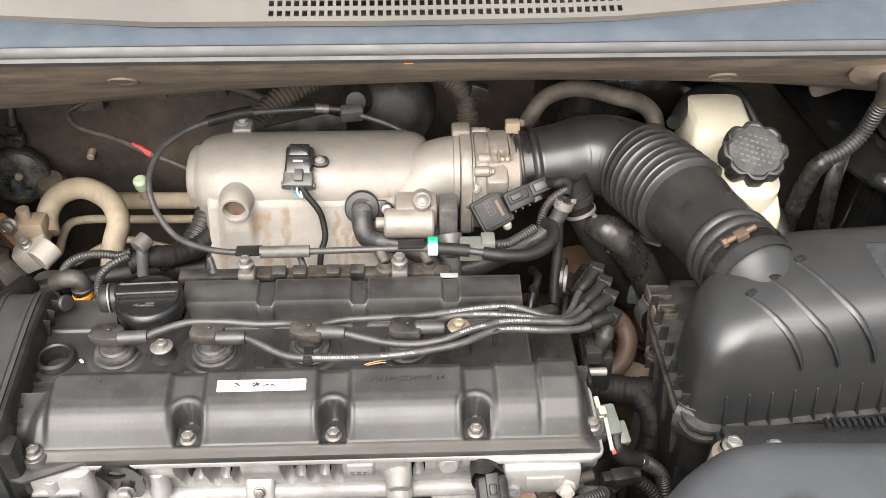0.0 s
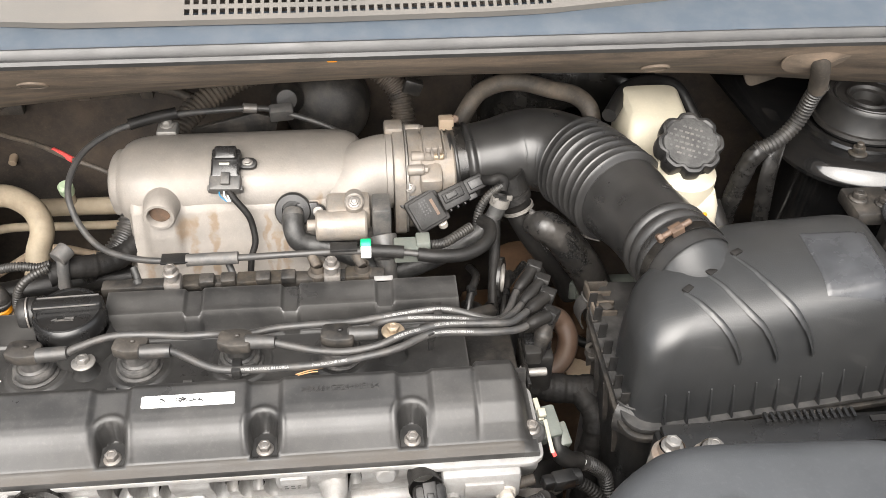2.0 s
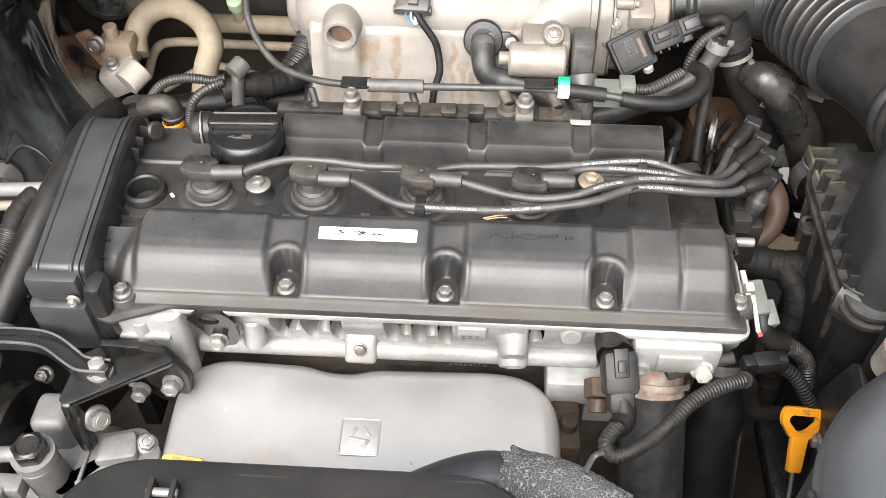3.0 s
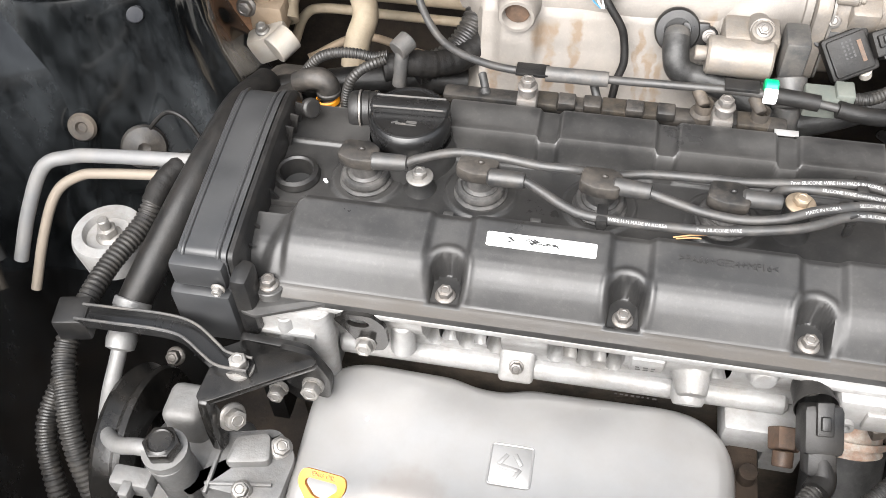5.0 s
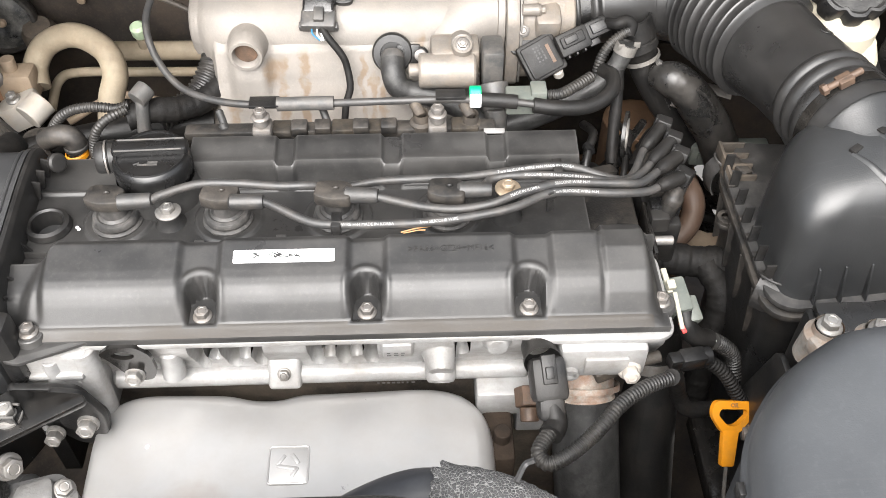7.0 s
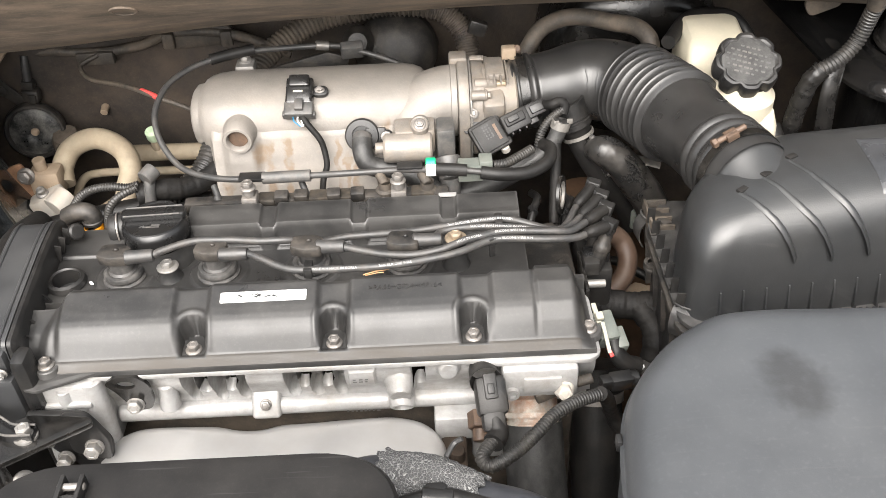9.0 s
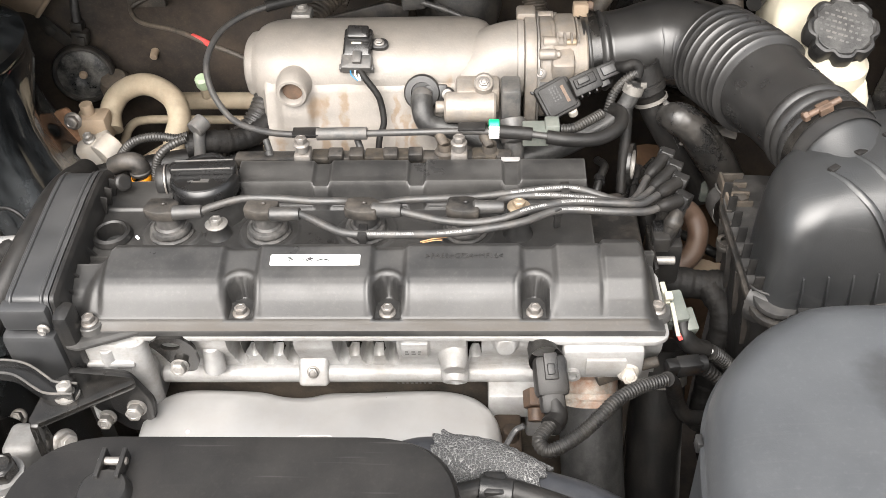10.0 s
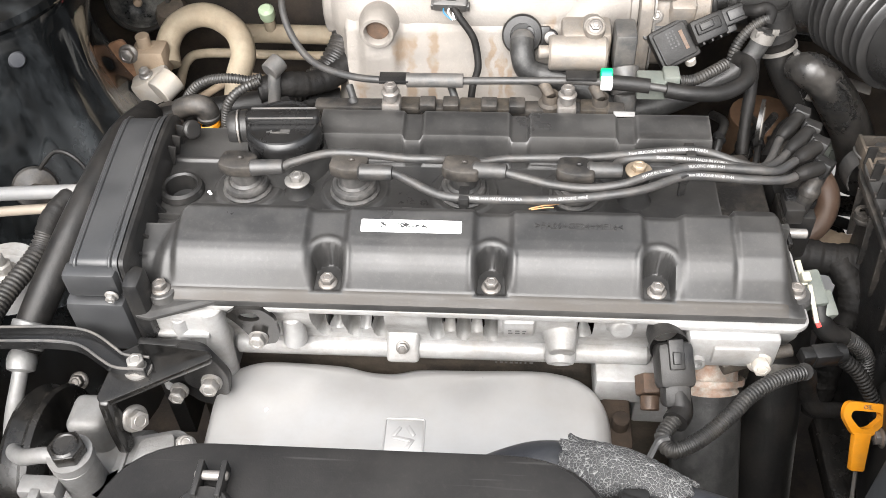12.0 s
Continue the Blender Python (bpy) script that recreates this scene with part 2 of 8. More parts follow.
M_DIRTYALU = mat("dirty_alloy", (0.2, 0.19, 0.175), 0.5, 0.4, var=0.3, scale=60, dust=(0.09, 0.08, 0.07), dust_amount=0.7, dust_scale=60, bump=0.4)
M_RESO = mat("chalky_black_plastic", (0.0475, 0.0505, 0.0545), 0.36, var=0.18, scale=8, dust=(0.085, 0.088, 0.092), dust_amount=0.45, dust_scale=6, bump=0.12, bump_scale=900, rough_var=0.08)
M_HORN = mat("dusty_horn_enamel", (0.012, 0.0125, 0.013), 0.35, var=0.3, scale=40, dust=(0.23, 0.22, 0.2), dust_amount=0.6, dust_scale=38, bump=0.15)
M_COPPER = mat("burnt_copper_steel", (0.075, 0.05, 0.036), 0.55, 0.2, var=0.35, scale=90, dust=(0.15, 0.09, 0.055), dust_amount=0.6, dust_scale=80, bump=0.3)
M_CORRODED = mat("corroded_alloy", (0.36, 0.33, 0.29), 0.7, 0.15, var=0.5, scale=60, dust=(0.27, 0.1, 0.035), dust_amount=0.9, dust_scale=32, bump=0.6, bump_scale=200)
M_TERMINAL = mat("tarnished_lead", (0.27, 0.255, 0.23), 0.6, 0.2, var=0.3, scale=70, dust=(0.24, 0.13, 0.07), dust_amount=0.6, dust_scale=60, bump=0.6, bump_scale=150)
M_BLUERUBBER = mat("blue_black_rubber", (0.024, 0.0255, 0.030), 0.33, var=0.1, dust=(0.09, 0.09, 0.09), dust_amount=0.25, dust_scale=30, bump=0.1)
M_WORNHOSE = mat("worn_hose_rubber", (0.018, 0.0178, 0.0175), 0.48, var=0.3, dust=(0.12, 0.118, 0.112), dust_amount=0.3, dust_scale=70, bump=0.3)
M_BOX = mat("scuffed_black_plastic", (0.0105, 0.01, 0.0098), 0.45, dust=(0.06, 0.055, 0.05), dust_amount=0.2, dust_scale=9, bump=0.1, bump_scale=900, rough_var=0.06, spec=0.28)
M_BELT = mat("satin_black_plastic", (0.03, 0.0308, 0.0322), 0.36, var=0.15, dust=(0.07, 0.068, 0.066), dust_amount=0.25, dust_scale=12, bump=0.04, bump_scale=600, rough_var=0.05, spec=0.6)
M_ORANGERUST = mat("orange_rust", (0.27, 0.15, 0.085), 0.75, var=0.3, scale=60, dust=(0.12, 0.06, 0.035), dust_amount=0.6, dust_scale=50, bump=0.4)
M_BROWNHOSE = mat("brown_hose", (0.05, 0.03, 0.02), 0.55, dust=(0.09, 0.062, 0.042), dust_amount=0.4, dust_scale=30)
M_PALEPIPE = mat("dull_aluminium_tube", (0.155, 0.156, 0.157), 0.6, 0.1, var=0.08, dust=(0.2, 0.18, 0.155), dust_amount=0.35, dust_scale=40, bump=0.1)
M_WORNPIPE = mat("dusty_grey_tube", (0.21, 0.18, 0.145), 0.65, 0.1, var=0.1, dust=(0.2, 0.16, 0.12), dust_amount=0.4, dust_scale=40, bump=0.1)
M_SEALDUST = mat("dusty_plug_seal", (0.028, 0.0275, 0.027), 0.5, var=0.2, dust=(0.15, 0.14, 0.13), dust_amount=0.5, dust_scale=60, bump=0.2)
M_GREYSEAL = mat("grey_seal_rubber", (0.024, 0.0235, 0.023), 0.45, var=0.2, dust=(0.09, 0.084, 0.078), dust_amount=0.45, dust_scale=60, bump=0.2)
M_COVERDUST = mat("brown_dusted_plastic", (0.02, 0.0175, 0.015), 0.42, var=0.3, scale=30, dust=(0.07, 0.058, 0.045), dust_amount=0.5, dust_scale=18, bump=0.15, stretch=(0.3, 1, 1))
M_GRIMEDARK = mat("grime_and_pocket_shade", (0.022, 0.016, 0.012), 0.8, var=0.4, dust=(0.065, 0.045, 0.03), dust_amount=0.45, dust_scale=25, bump=0.4, spec=0.2)
M_PAD = mat("bonnet_inner_paint", (0.27, 0.29, 0.32), 0.45, var=0.1, scale=5)
M_GROUND = mat("concrete_ground", (0.34, 0.325, 0.3), 0.9, var=0.15, scale=3, dust=(0.3, 0.27, 0.23), dust_amount=0.5, dust_scale=1.5, bump=0.4, bump_scale=60)
M_GLASS = bpy.data.materials.new("windscreen_glass")
M_GLASS.use_nodes = True
M_GLASS.node_tree.nodes["Principled BSDF"].inputs["Base Color"].default_value = (0.02, 0.025, 0.03, 1)
M_GLASS.node_tree.nodes["Principled BSDF"].inputs["Roughness"].default_value = 0.05


def scratches(m, colour, turn, amount=0.35):
    """Fine straight scuffs across a surface, in broken runs."""
    n, l = m.node_tree.nodes, m.node_tree.links
    b = n["Principled BSDF"]
    tc = n.new("ShaderNodeTexCoord")
    masks = []
    for angle, stretch, lo, hi in ((turn, (14, 420, 14), 0.70, 0.74), (turn + 65, (10, 300, 10), 0.72, 0.76)):
        mp = n.new("ShaderNodeMapping")
        mp.inputs["Rotation"].default_value = (0.3, 0.1, radians(angle))
        mp.inputs["Scale"].default_value = stretch
        l.new(tc.outputs["Object"], mp.inputs["Vector"])
        t = n.new("ShaderNodeTexNoise")
        t.inputs["Scale"].default_value, t.inputs["Detail"].default_value = 1.0, 1.0
        l.new(mp.outputs["Vector"], t.inputs["Vector"])
        r = n.new("ShaderNodeMapRange")
        r.inputs["From Min"].default_value, r.inputs["From Max"].default_value = lo, hi
        r.inputs["To Max"].default_value = amount
        l.new(t.outputs["Fac"], r.inputs["Value"])
        masks.append(r.outputs["Result"])
    top = n.new("ShaderNodeMath")
    top.operation = "MAXIMUM"
    l.new(masks[0], top.inputs[0])
    l.new(masks[1], top.inputs[1])
    mx = n.new("ShaderNodeMix")
    mx.data_type = "RGBA"
    l.new(top.outputs[0], mx.inputs["Factor"])
    l.new(b.inputs["Base Color"].links[0].from_socket, mx.inputs["A"])
    mx.inputs["B"].default_value = (*colour, 1)
    l.new(mx.outputs["Result"], b.inputs["Base Color"])


def blot(m, colour, foci, size, amount):
    """A ragged dark stain drawn out between two points."""
    n, l = m.node_tree.nodes, m.node_tree.links
    b = n["Principled BSDF"]
    tc = n.new("ShaderNodeTexCoord")
    total = None
    for f in foci:
        d = n.new("ShaderNodeVectorMath")
        d.operation = "DISTANCE"
        l.new(tc.outputs["Object"], d.inputs[0])
        d.inputs[1].default_value = f
        if total is None:
            total = d.outputs["Value"]
        else:
            k = n.new("ShaderNodeMath")
            k.operation = "ADD"
            l.new(total, k.inputs[0])
            l.new(d.outputs["Value"], k.inputs[1])
            total = k.outputs[0]
    t = n.new("ShaderNodeTexNoise")
    t.inputs["Scale"].default_value, t.inputs["Detail"].default_value = 130.0, 6.0
    l.new(tc.outputs["Object"], t.inputs["Vector"])
    k = n.new("ShaderNodeMath")
    k.operation = "MULTIPLY_ADD"
    l.new(t.outputs["Fac"], k.inputs[0])
    k.inputs[1].default_value = 0.030
    l.new(total, k.inputs[2])
    r = n.new("ShaderNodeMapRange")
    r.inputs["From Min"].default_value, r.inputs["From Max"].default_value = size + 0.026, size + 0.004
    r.inputs["To Max"].default_value = amount
    l.new(k.outputs[0], r.inputs["Value"])
    mx = n.new("ShaderNodeMix")
    mx.data_type = "RGBA"
    l.new(r.outputs["Result"], mx.inputs["Factor"])
    l.new(b.inputs["Base Color"].links[0].from_socket, mx.inputs["A"])
    mx.inputs["B"].default_value = (*colour, 1)
    l.new(mx.outputs["Result"], b.inputs["Base Color"])


def pale_edges(m, colour, lo, hi, amount):
    """Paler colour along convex edges: rubbed wear, and crease highlights painted in."""
    n, l = m.node_tree.nodes, m.node_tree.links
    b = n["Principled BSDF"]
    g = n.new("ShaderNodeNewGeometry")
    r = n.new("ShaderNodeMapRange")
    r.inputs["From Min"].default_value, r.inputs["From Max"].default_value = lo, hi
    r.inputs["To Max"].default_value = amount
    l.new(g.outputs["Pointiness"], r.inputs["Value"])
    mx = n.new("ShaderNodeMix")
    mx.data_type = "RGBA"
    l.new(r.outputs["Result"], mx.inputs["Factor"])
    l.new(b.inputs["Base Color"].links[0].from_socket, mx.inputs["A"])
    mx.inputs["B"].default_value = (*colour, 1)
    l.new(mx.outputs["Result"], b.inputs["Base Color"])


pale_edges(M_COVER, (0.12, 0.117, 0.113), 0.515, 0.58, 0.35)
for m, turn, amount in ((M_BOX, 30, 0.14), (M_GREYBLK, 70, 0.08), (M_RESO, 50, 0.06)):
    scratches(m, (0.11, 0.108, 0.105), turn, amount)


scratches(M_APRON, (0.3, 0.24, 0.18), 3, 0.5)
blot(M_SHIELD, (0.27, 0.2, 0.15), ((-0.215, 0.424, 0.711), (-0.185, 0.428, 0.714)), 0.052, 0.25)
blot(M_RESO, (0.022, 0.022, 0.022), ((0.243, 0.353, 0.9605), (0.251, 0.312, 0.9605)), 0.054, 0.65)


def crackle(m):
    """Dry cracks with pale edges in the foam."""
    n, l = m.node_tree.nodes, m.node_tree.links
    b = n["Principled BSDF"]
    tc = n.new("ShaderNodeTexCoord")
    v = n.new("ShaderNodeTexVoronoi")
    v.feature = "DISTANCE_TO_EDGE"
    v.inputs["Scale"].default_value = 430
    l.new(tc.outputs["Object"], v.inputs["Vector"])
    r = n.new("ShaderNodeMapRange")
    r.inputs["From Min"].default_value, r.inputs["From Max"].default_value = 0.02, 0.14
    l.new(v.outputs["Distance"], r.inputs["Value"])
    mx = n.new("ShaderNodeMix")
    mx.data_type = "RGBA"
    l.new(r.outputs["Result"], mx.inputs["Factor"])
    mx.inputs["A"].default_value = (0.26, 0.26, 0.255, 1)
    mx.inputs["B"].default_value = (0.055, 0.055, 0.056, 1)
    l.new(mx.outputs["Result"], b.inputs["Base Color"])
    bp = n.new("ShaderNodeBump")
    bp.inputs["Strength"].default_value, bp.inputs["Distance"].default_value = 0.9, 0.002
    l.new(r.outputs["Result"], bp.inputs["Height"])
    l.new(bp.outputs["Normal"], b.inputs["Normal"])


crackle(M_FOAM)


# ---------------------------------------------------------------- mesh helpers
def V(*p):
    return Vector(p)


def part(name, bm, material, parent=None, label="", sharp=38):
    """One mesh object out of a bmesh, under a thing or a part (or on its own)."""
    bmesh.ops.recalc_face_normals(bm, faces=bm.faces)
    me = bpy.data.meshes.new(name)
    bm.to_mesh(me)
    bm.free()
    for p in me.polygons:
        p.use_smooth = True
    me.set_sharp_from_angle(angle=radians(sharp))
    me.materials.append(material)
    ob = new(name, me)
    if parent:
        ob.parent = parent
        ob.matrix_parent_inverse = parent.matrix_world.inverted()
    if label:
        ob["label"] = label
    return ob


def thing(name, at, label, category, group="", kind=""):
    """An Empty at the base of a thing with several parts."""
    ob = new(name)
    ob.location = at
    ob.empty_display_size = 0.02
    bpy.context.view_layer.update()
    return tagged(ob, label, category, group, kind)


def solo(name, bm, material, label, category, group="", kind="", sharp=38):
    return tagged(part(name, bm, material, None, "", sharp), label, category, group, kind)


def merge(bm, other, m=None):
    """Adds the geometry of other (freed) to bm, moved by m."""
    if m is not None:
        other.transform(m)
    me = bpy.data.meshes.new("tmp")
    other.to_mesh(me)
    other.free()
    bm.from_mesh(me)
    bpy.data.meshes.remove(me)
    return bm


def bevel(bm, width, segs=2, angle=30):
    if width > 0:
        edges = [e for e in bm.edges if len(e.link_faces) == 2 and e.calc_face_angle(0) > radians(angle)]
        bmesh.ops.bevel(bm, geom=edges, offset=width, segments=segs, profile=0.5, affect="EDGES", clamp_overlap=True)
    return bm


def box(c, s, bev=0.0, rot=(0, 0, 0), segs=2, taper=1.0):
    bm = bmesh.new()
    bmesh.ops.create_cube(bm, size=1)
    for v in bm.verts:
        k = taper if v.co.z > 0 else 1.0
        v.co = V(v.co.x * s[0] * k, v.co.y * s[1] * k, v.co.z * s[2])
    bevel(bm, bev, segs)
    bm.transform(pose(*c, *rot))
    return bm


def span(x0, x1, y0, y1, z0, z1, bev=0.0, segs=2):
    return box(((x0 + x1) / 2, (y0 + y1) / 2, (z0 + z1) / 2), (abs(x1 - x0), abs(y1 - y0), abs(z1 - z0)), bev, segs=segs)


def axis_matrix(p, d):
    return Matrix.Translation(p) @ Vector(d).to_track_quat("Z", "Y").to_matrix().to_4x4()


def lathe(profile, p, d=(0, 0, 1), seg=32):
    """Turns (radius, height) pairs round the axis d through p."""
    bm = bmesh.new()
    rings = []
    for r, h in profile:
        if r < 1e-6:
            rings.append([bm.verts.new((0, 0, h))])
        else:
            rings.append([bm.verts.new((r * math.cos(2 * math.pi * k / seg), r * math.sin(2 * math.pi * k / seg), h)) for k in range(seg)])
    for a, b in zip(rings, rings[1:]):
        for k in range(seg):
            q = [a[k % len(a)], a[(k + 1) % len(a)], b[(k + 1) % len(b)], b[k % len(b)]]
            q = [v for i, v in enumerate(q) if v not in q[:i]]
            if len(q) > 2:
                bm.faces.new(q)
    bm.transform(axis_matrix(p, d))
    return bm


def rod(p0, p1, r, r1=None, bev=0.0008, seg=20):
    """A capped cylinder or cone from p0 to p1 with softened rims."""
    p0, p1 = Vector(p0), Vector(p1)
    h, r1 = (p1 - p0).length, r if r1 is None else r1
    b = min(bev, r * 0.4, r1 * 0.4, h * 0.3)
    return lathe([(0, 0), (r - b, 0), (r, b), (r1, h - b), (r1 - b, h), (0, h)], p0, p1 - p0, seg)


def smooth_path(pts, n=8, closed=False):
    pts = [Vector(p) for p in pts]
    if len(pts) < 3:
        return [pts[0].lerp(pts[1], i / n) for i in range(n + 1)]
    out = []
    ext = [2 * pts[0] - pts[1], *pts, 2 * pts[-1] - pts[-2]]
    for i in range(1, len(ext) - 2):
        a, b, c, d = ext[i - 1:i + 3]
        for k in range(n):
            t = k / n
            out.append(0.5 * (2 * b + (c - a) * t + (2 * a - 5 * b + 4 * c - d) * t * t + (3 * b - a - 3 * c + d) * t ** 3))
    out.append(pts[-1])
    return out


def resample(path, step):
    """Even steps along a path."""
    d = [0.0]
    for a, b in zip(path, path[1:]):
        d.append(d[-1] + (b - a).length)
    n = max(2, int(round(d[-1] / step)))
    out, j = [], 0
    for i in range(n + 1):
        s = d[-1] * i / n
        while j < len(d) - 2 and d[j + 1] < s:
            j += 1
        f = (s - d[j]) / max(d[j + 1] - d[j], 1e-9)
        out.append(path[j].lerp(path[j + 1], f))
    return out


def frames_along(path):
    """Point, tangent, normal, binormal along a path, without twist."""
    out, nrm = [], None
    for i, p in enumerate(path):
        t = (path[min(i + 1, len(path) - 1)] - path[max(i - 1, 0)]).normalized()
        if nrm is None:
            up = V(0, 0, 1) if abs(t.z) < 0.9 else V(0, 1, 0)
            nrm = (up - t * up.dot(t)).normalized()
        else:
            nrm = (nrm - t * nrm.dot(t)).normalized()
        out.append((p, t, nrm, t.cross(nrm)))
    return out


def tube(pts, r, seg=12, n=8, step=None, radius=None, flat=1.0, raw=False):
    """A capped hose along a smooth path; radius(i, count) may vary it."""
    path = list(pts) if raw else smooth_path(pts, n)
    if step:
        path = resample(path, step)
    bm, rings, fr = bmesh.new(), [], frames_along(path)
    for i, (p, t, u, w) in enumerate(fr):
        q = radius(i, len(fr)) if radius else r
        rings.append([bm.verts.new(p + (u * math.cos(2 * math.pi * k / seg) * flat + w * math.sin(2 * math.pi * k / seg)) * q) for k in range(seg)])
    for a, b in zip(rings, rings[1:]):
        for k in range(seg):
            bm.faces.new((a[k], a[(k + 1) % seg], b[(k + 1) % seg], b[k]))
    bm.faces.new(rings[0][::-1])
    bm.faces.new(rings[-1])
    return bm


def taped(pts, r, seg=14):
    """A taped harness: lumpy, with the tape's spiral laps."""
    path = resample(smooth_path(pts, 10), 0.0018)
    return tube(path, r, seg, raw=True, radius=lambda i, c: r * (1 + 0.03 * math.sin(i * 0.37) + 0.02 * math.sin(i * 0.83 + 1) + (0.028 if i % 4 < 2 else 0.0)))


def loom(pts, r, pitch=0.0034, seg=12, n=10):
    """Corrugated conduit: square ribs along a smooth path."""
    path = resample(smooth_path(pts, n), pitch / 4)
    return tube(path, r, seg, raw=True, radius=lambda i, c: r if i % 4 < 2 else r * 0.86)


def loft(rings, caps=True):
    bm = bmesh.new()
    vs = [[bm.verts.new(p) for p in ring] for ring in rings]
    for a, b in zip(vs, vs[1:]):
        for k in range(len(a)):
            bm.faces.new((a[k], a[(k + 1) % len(a)], b[(k + 1) % len(b)], b[k]))
    if caps:
        bm.faces.new(vs[0][::-1])
        bm.faces.new(vs[-1])
    return bm


def rounded(poly, r, n=5):
    """A 2D polygon with its corners rounded by r (one radius or one each)."""
    out, c = [], len(poly)
    for i in range(c):
        a, b, d = Vector(poly[i - 1]), Vector(poly[i]), Vector(poly[(i + 1) % c])
        q = r[i] if isinstance(r, (list, tuple)) else r
        e, f = (a - b), (d - b)
        q2 = min(q, e.length * 0.49, f.length * 0.49)
        p0, p1 = b + e.normalized() * q2, b + f.normalized() * q2
        if q2 < 1e-5:
            out.append(b)
            continue
        for k in range(n + 1):
            t = k / n
            out.append((1 - t) ** 2 * p0 + 2 * t * (1 - t) * b + t * t * p1)
    return out


def rect(x0, x1, y0, y1, r, n=5):
    return rounded([(x0, y0), (x1, y0), (x1, y1), (x0, y1)], r, n)


def prism(poly, h0, h1, bev=0.0, m=None, segs=2):
    """A polygon in x, y raised from h0 to h1, then placed by m."""
    bm = bmesh.new()
    f = bm.faces.new([bm.verts.new((p[0], p[1], h0)) for p in poly])
    ex = bmesh.ops.extrude_face_region(bm, geom=[f])
    bmesh.ops.translate(bm, vec=(0, 0, h1 - h0), verts=[v for v in ex["geom"] if isinstance(v, bmesh.types.BMVert)])
    bevel(bm, bev, segs, 50)
    if m is not None:
        bm.transform(m)
    return bm


ALONG_X = Matrix(((0, 0, 1, 0), (1, 0, 0, 0), (0, 1, 0, 0), (0, 0, 0, 1)))  # polygon (y, z) raised along x
ALONG_Y = Matrix(((1, 0, 0, 0), (0, 0, 1, 0), (0, 1, 0, 0), (0, 0, 0, 1)))  # polygon (x, z) raised along y


def sheet(f, xs, ys, keep=None, skirt=None):
    """A height field z = f(x, y) over a grid; skirt drops its border to that height."""
    bm, vs = bmesh.new(), {}
    for i, x in enumerate(xs):
        for j, y in enumerate(ys):
            if keep is None or keep(x, y):
                vs[i, j] = bm.verts.new((x, y, f(x, y)))
    for i in range(len(xs) - 1):
        for j in range(len(ys) - 1):
            q = [vs.get(k) for k in ((i, j), (i + 1, j), (i + 1, j + 1), (i, j + 1))]
            if all(q):
                bm.faces.new(q)
    if skirt is not None:
        rim = [e for e in bm.edges if len(e.link_faces) == 1]
        ex = bmesh.ops.extrude_edge_only(bm, edges=rim)
        for v in ex["geom"]:
            if isinstance(v, bmesh.types.BMVert):
                v.co.z = skirt
    return bm


def steps(a, b, d):
    n = max(1, int(round((b - a) / d)))
    return [a + (b - a) * i / n for i in range(n + 1)]


def ease(a, b, v):
    t = min(max((v - a) / (b - a), 0.0), 1.0)
    return t * t * (3 - 2 * t)


def text_bm(words, size, depth=0.0):
    """Flat letters, centred, in the x, y plane."""
    cu = bpy.data.curves.new("letters", "FONT")
    cu.body, cu.size, cu.align_x, cu.align_y, cu.extrude, cu.resolution_u = words, size, "CENTER", "CENTER", depth, 2
    ob = bpy.data.objects.new("letters", cu)
    me = bpy.data.meshes.new_from_object(ob)
    bm = bmesh.new()
    bm.from_mesh(me)
    bpy.data.meshes.remove(me)
    bpy.data.objects.remove(ob)
    bpy.data.curves.remove(cu)
    return bm


def bolt(p, r=0.006, h=0.006, d=(0, 0, 1), washer=1.32, recess=True):
    """A flanged hexagon bolt head that stands on p along d."""
    w = r * washer
    bm = lathe([(0, 0), (w, 0), (w, h * 0.16), (w * 0.9, h * 0.26), (r * 1.02, h * 0.34), (0, h * 0.34)], (0, 0, 0), seg=24)
    hexa = [(r * math.cos(math.pi / 3 * k), r * math.sin(math.pi / 3 * k)) for k in range(6)]
    merge(bm, prism(hexa, h * 0.3, h, h * 0.09))
    if recess:
        merge(bm, lathe([(r * 0.62, h), (r * 0.55, h + 0.0004), (r * 0.4, h - 0.0004), (0, h - 0.0006)], (0, 0, 0), seg=18))
    bm.transform(axis_matrix(p, d))
    return bm


def clamp_band(p, d, r, width=0.008, screw=True, turn=0.0):
    """A hose clamp: a thin band with a screw housing."""
    bm = lathe([(r, -width / 2), (r + 0.0012, -width / 2), (r + 0.0012, width / 2), (r, width / 2)], (0, 0, 0), seg=40)
    if screw:
        k = box((0, r + 0.004, 0), (0.014, 0.007, width * 1.1), 0.001)
        merge(k, rod((-0.013, r + 0.005, 0), (0.012, r + 0.005, 0), 0.003, seg=10))
        merge(bm, k, pose(0, 0, 0, 0, 0, turn))
    bm.transform(axis_matrix(p, d))
    return bm


def bars(n, w, h, gap, lines=1, lead=2.0, seed=3):
    """Rows of small bars in place of unreadable print, centred in x, y."""
    rnd, bm = random.Random(seed), bmesh.new()
    for k in range(lines):
        x, y = -n * (w + gap) / 2, -k * h * lead
        for _ in range(n):
            q = w * rnd.uniform(0.5, 1.1)
            bm.faces.new([bm.verts.new(c) for c in ((x, y, 0), (x + q, y, 0), (x + q, y + h, 0), (x, y + h, 0))])
            x += w + gap
    return bm

# ---------------------------------------------------------------- the setting: ground and the bay's sheet metal
bm = bmesh.new()
bmesh.ops.create_grid(bm, x_segments=8, y_segments=8, size=400)
solo("ground", bm, M_GROUND, "pale concrete ground under the car", "ground", kind="structure")


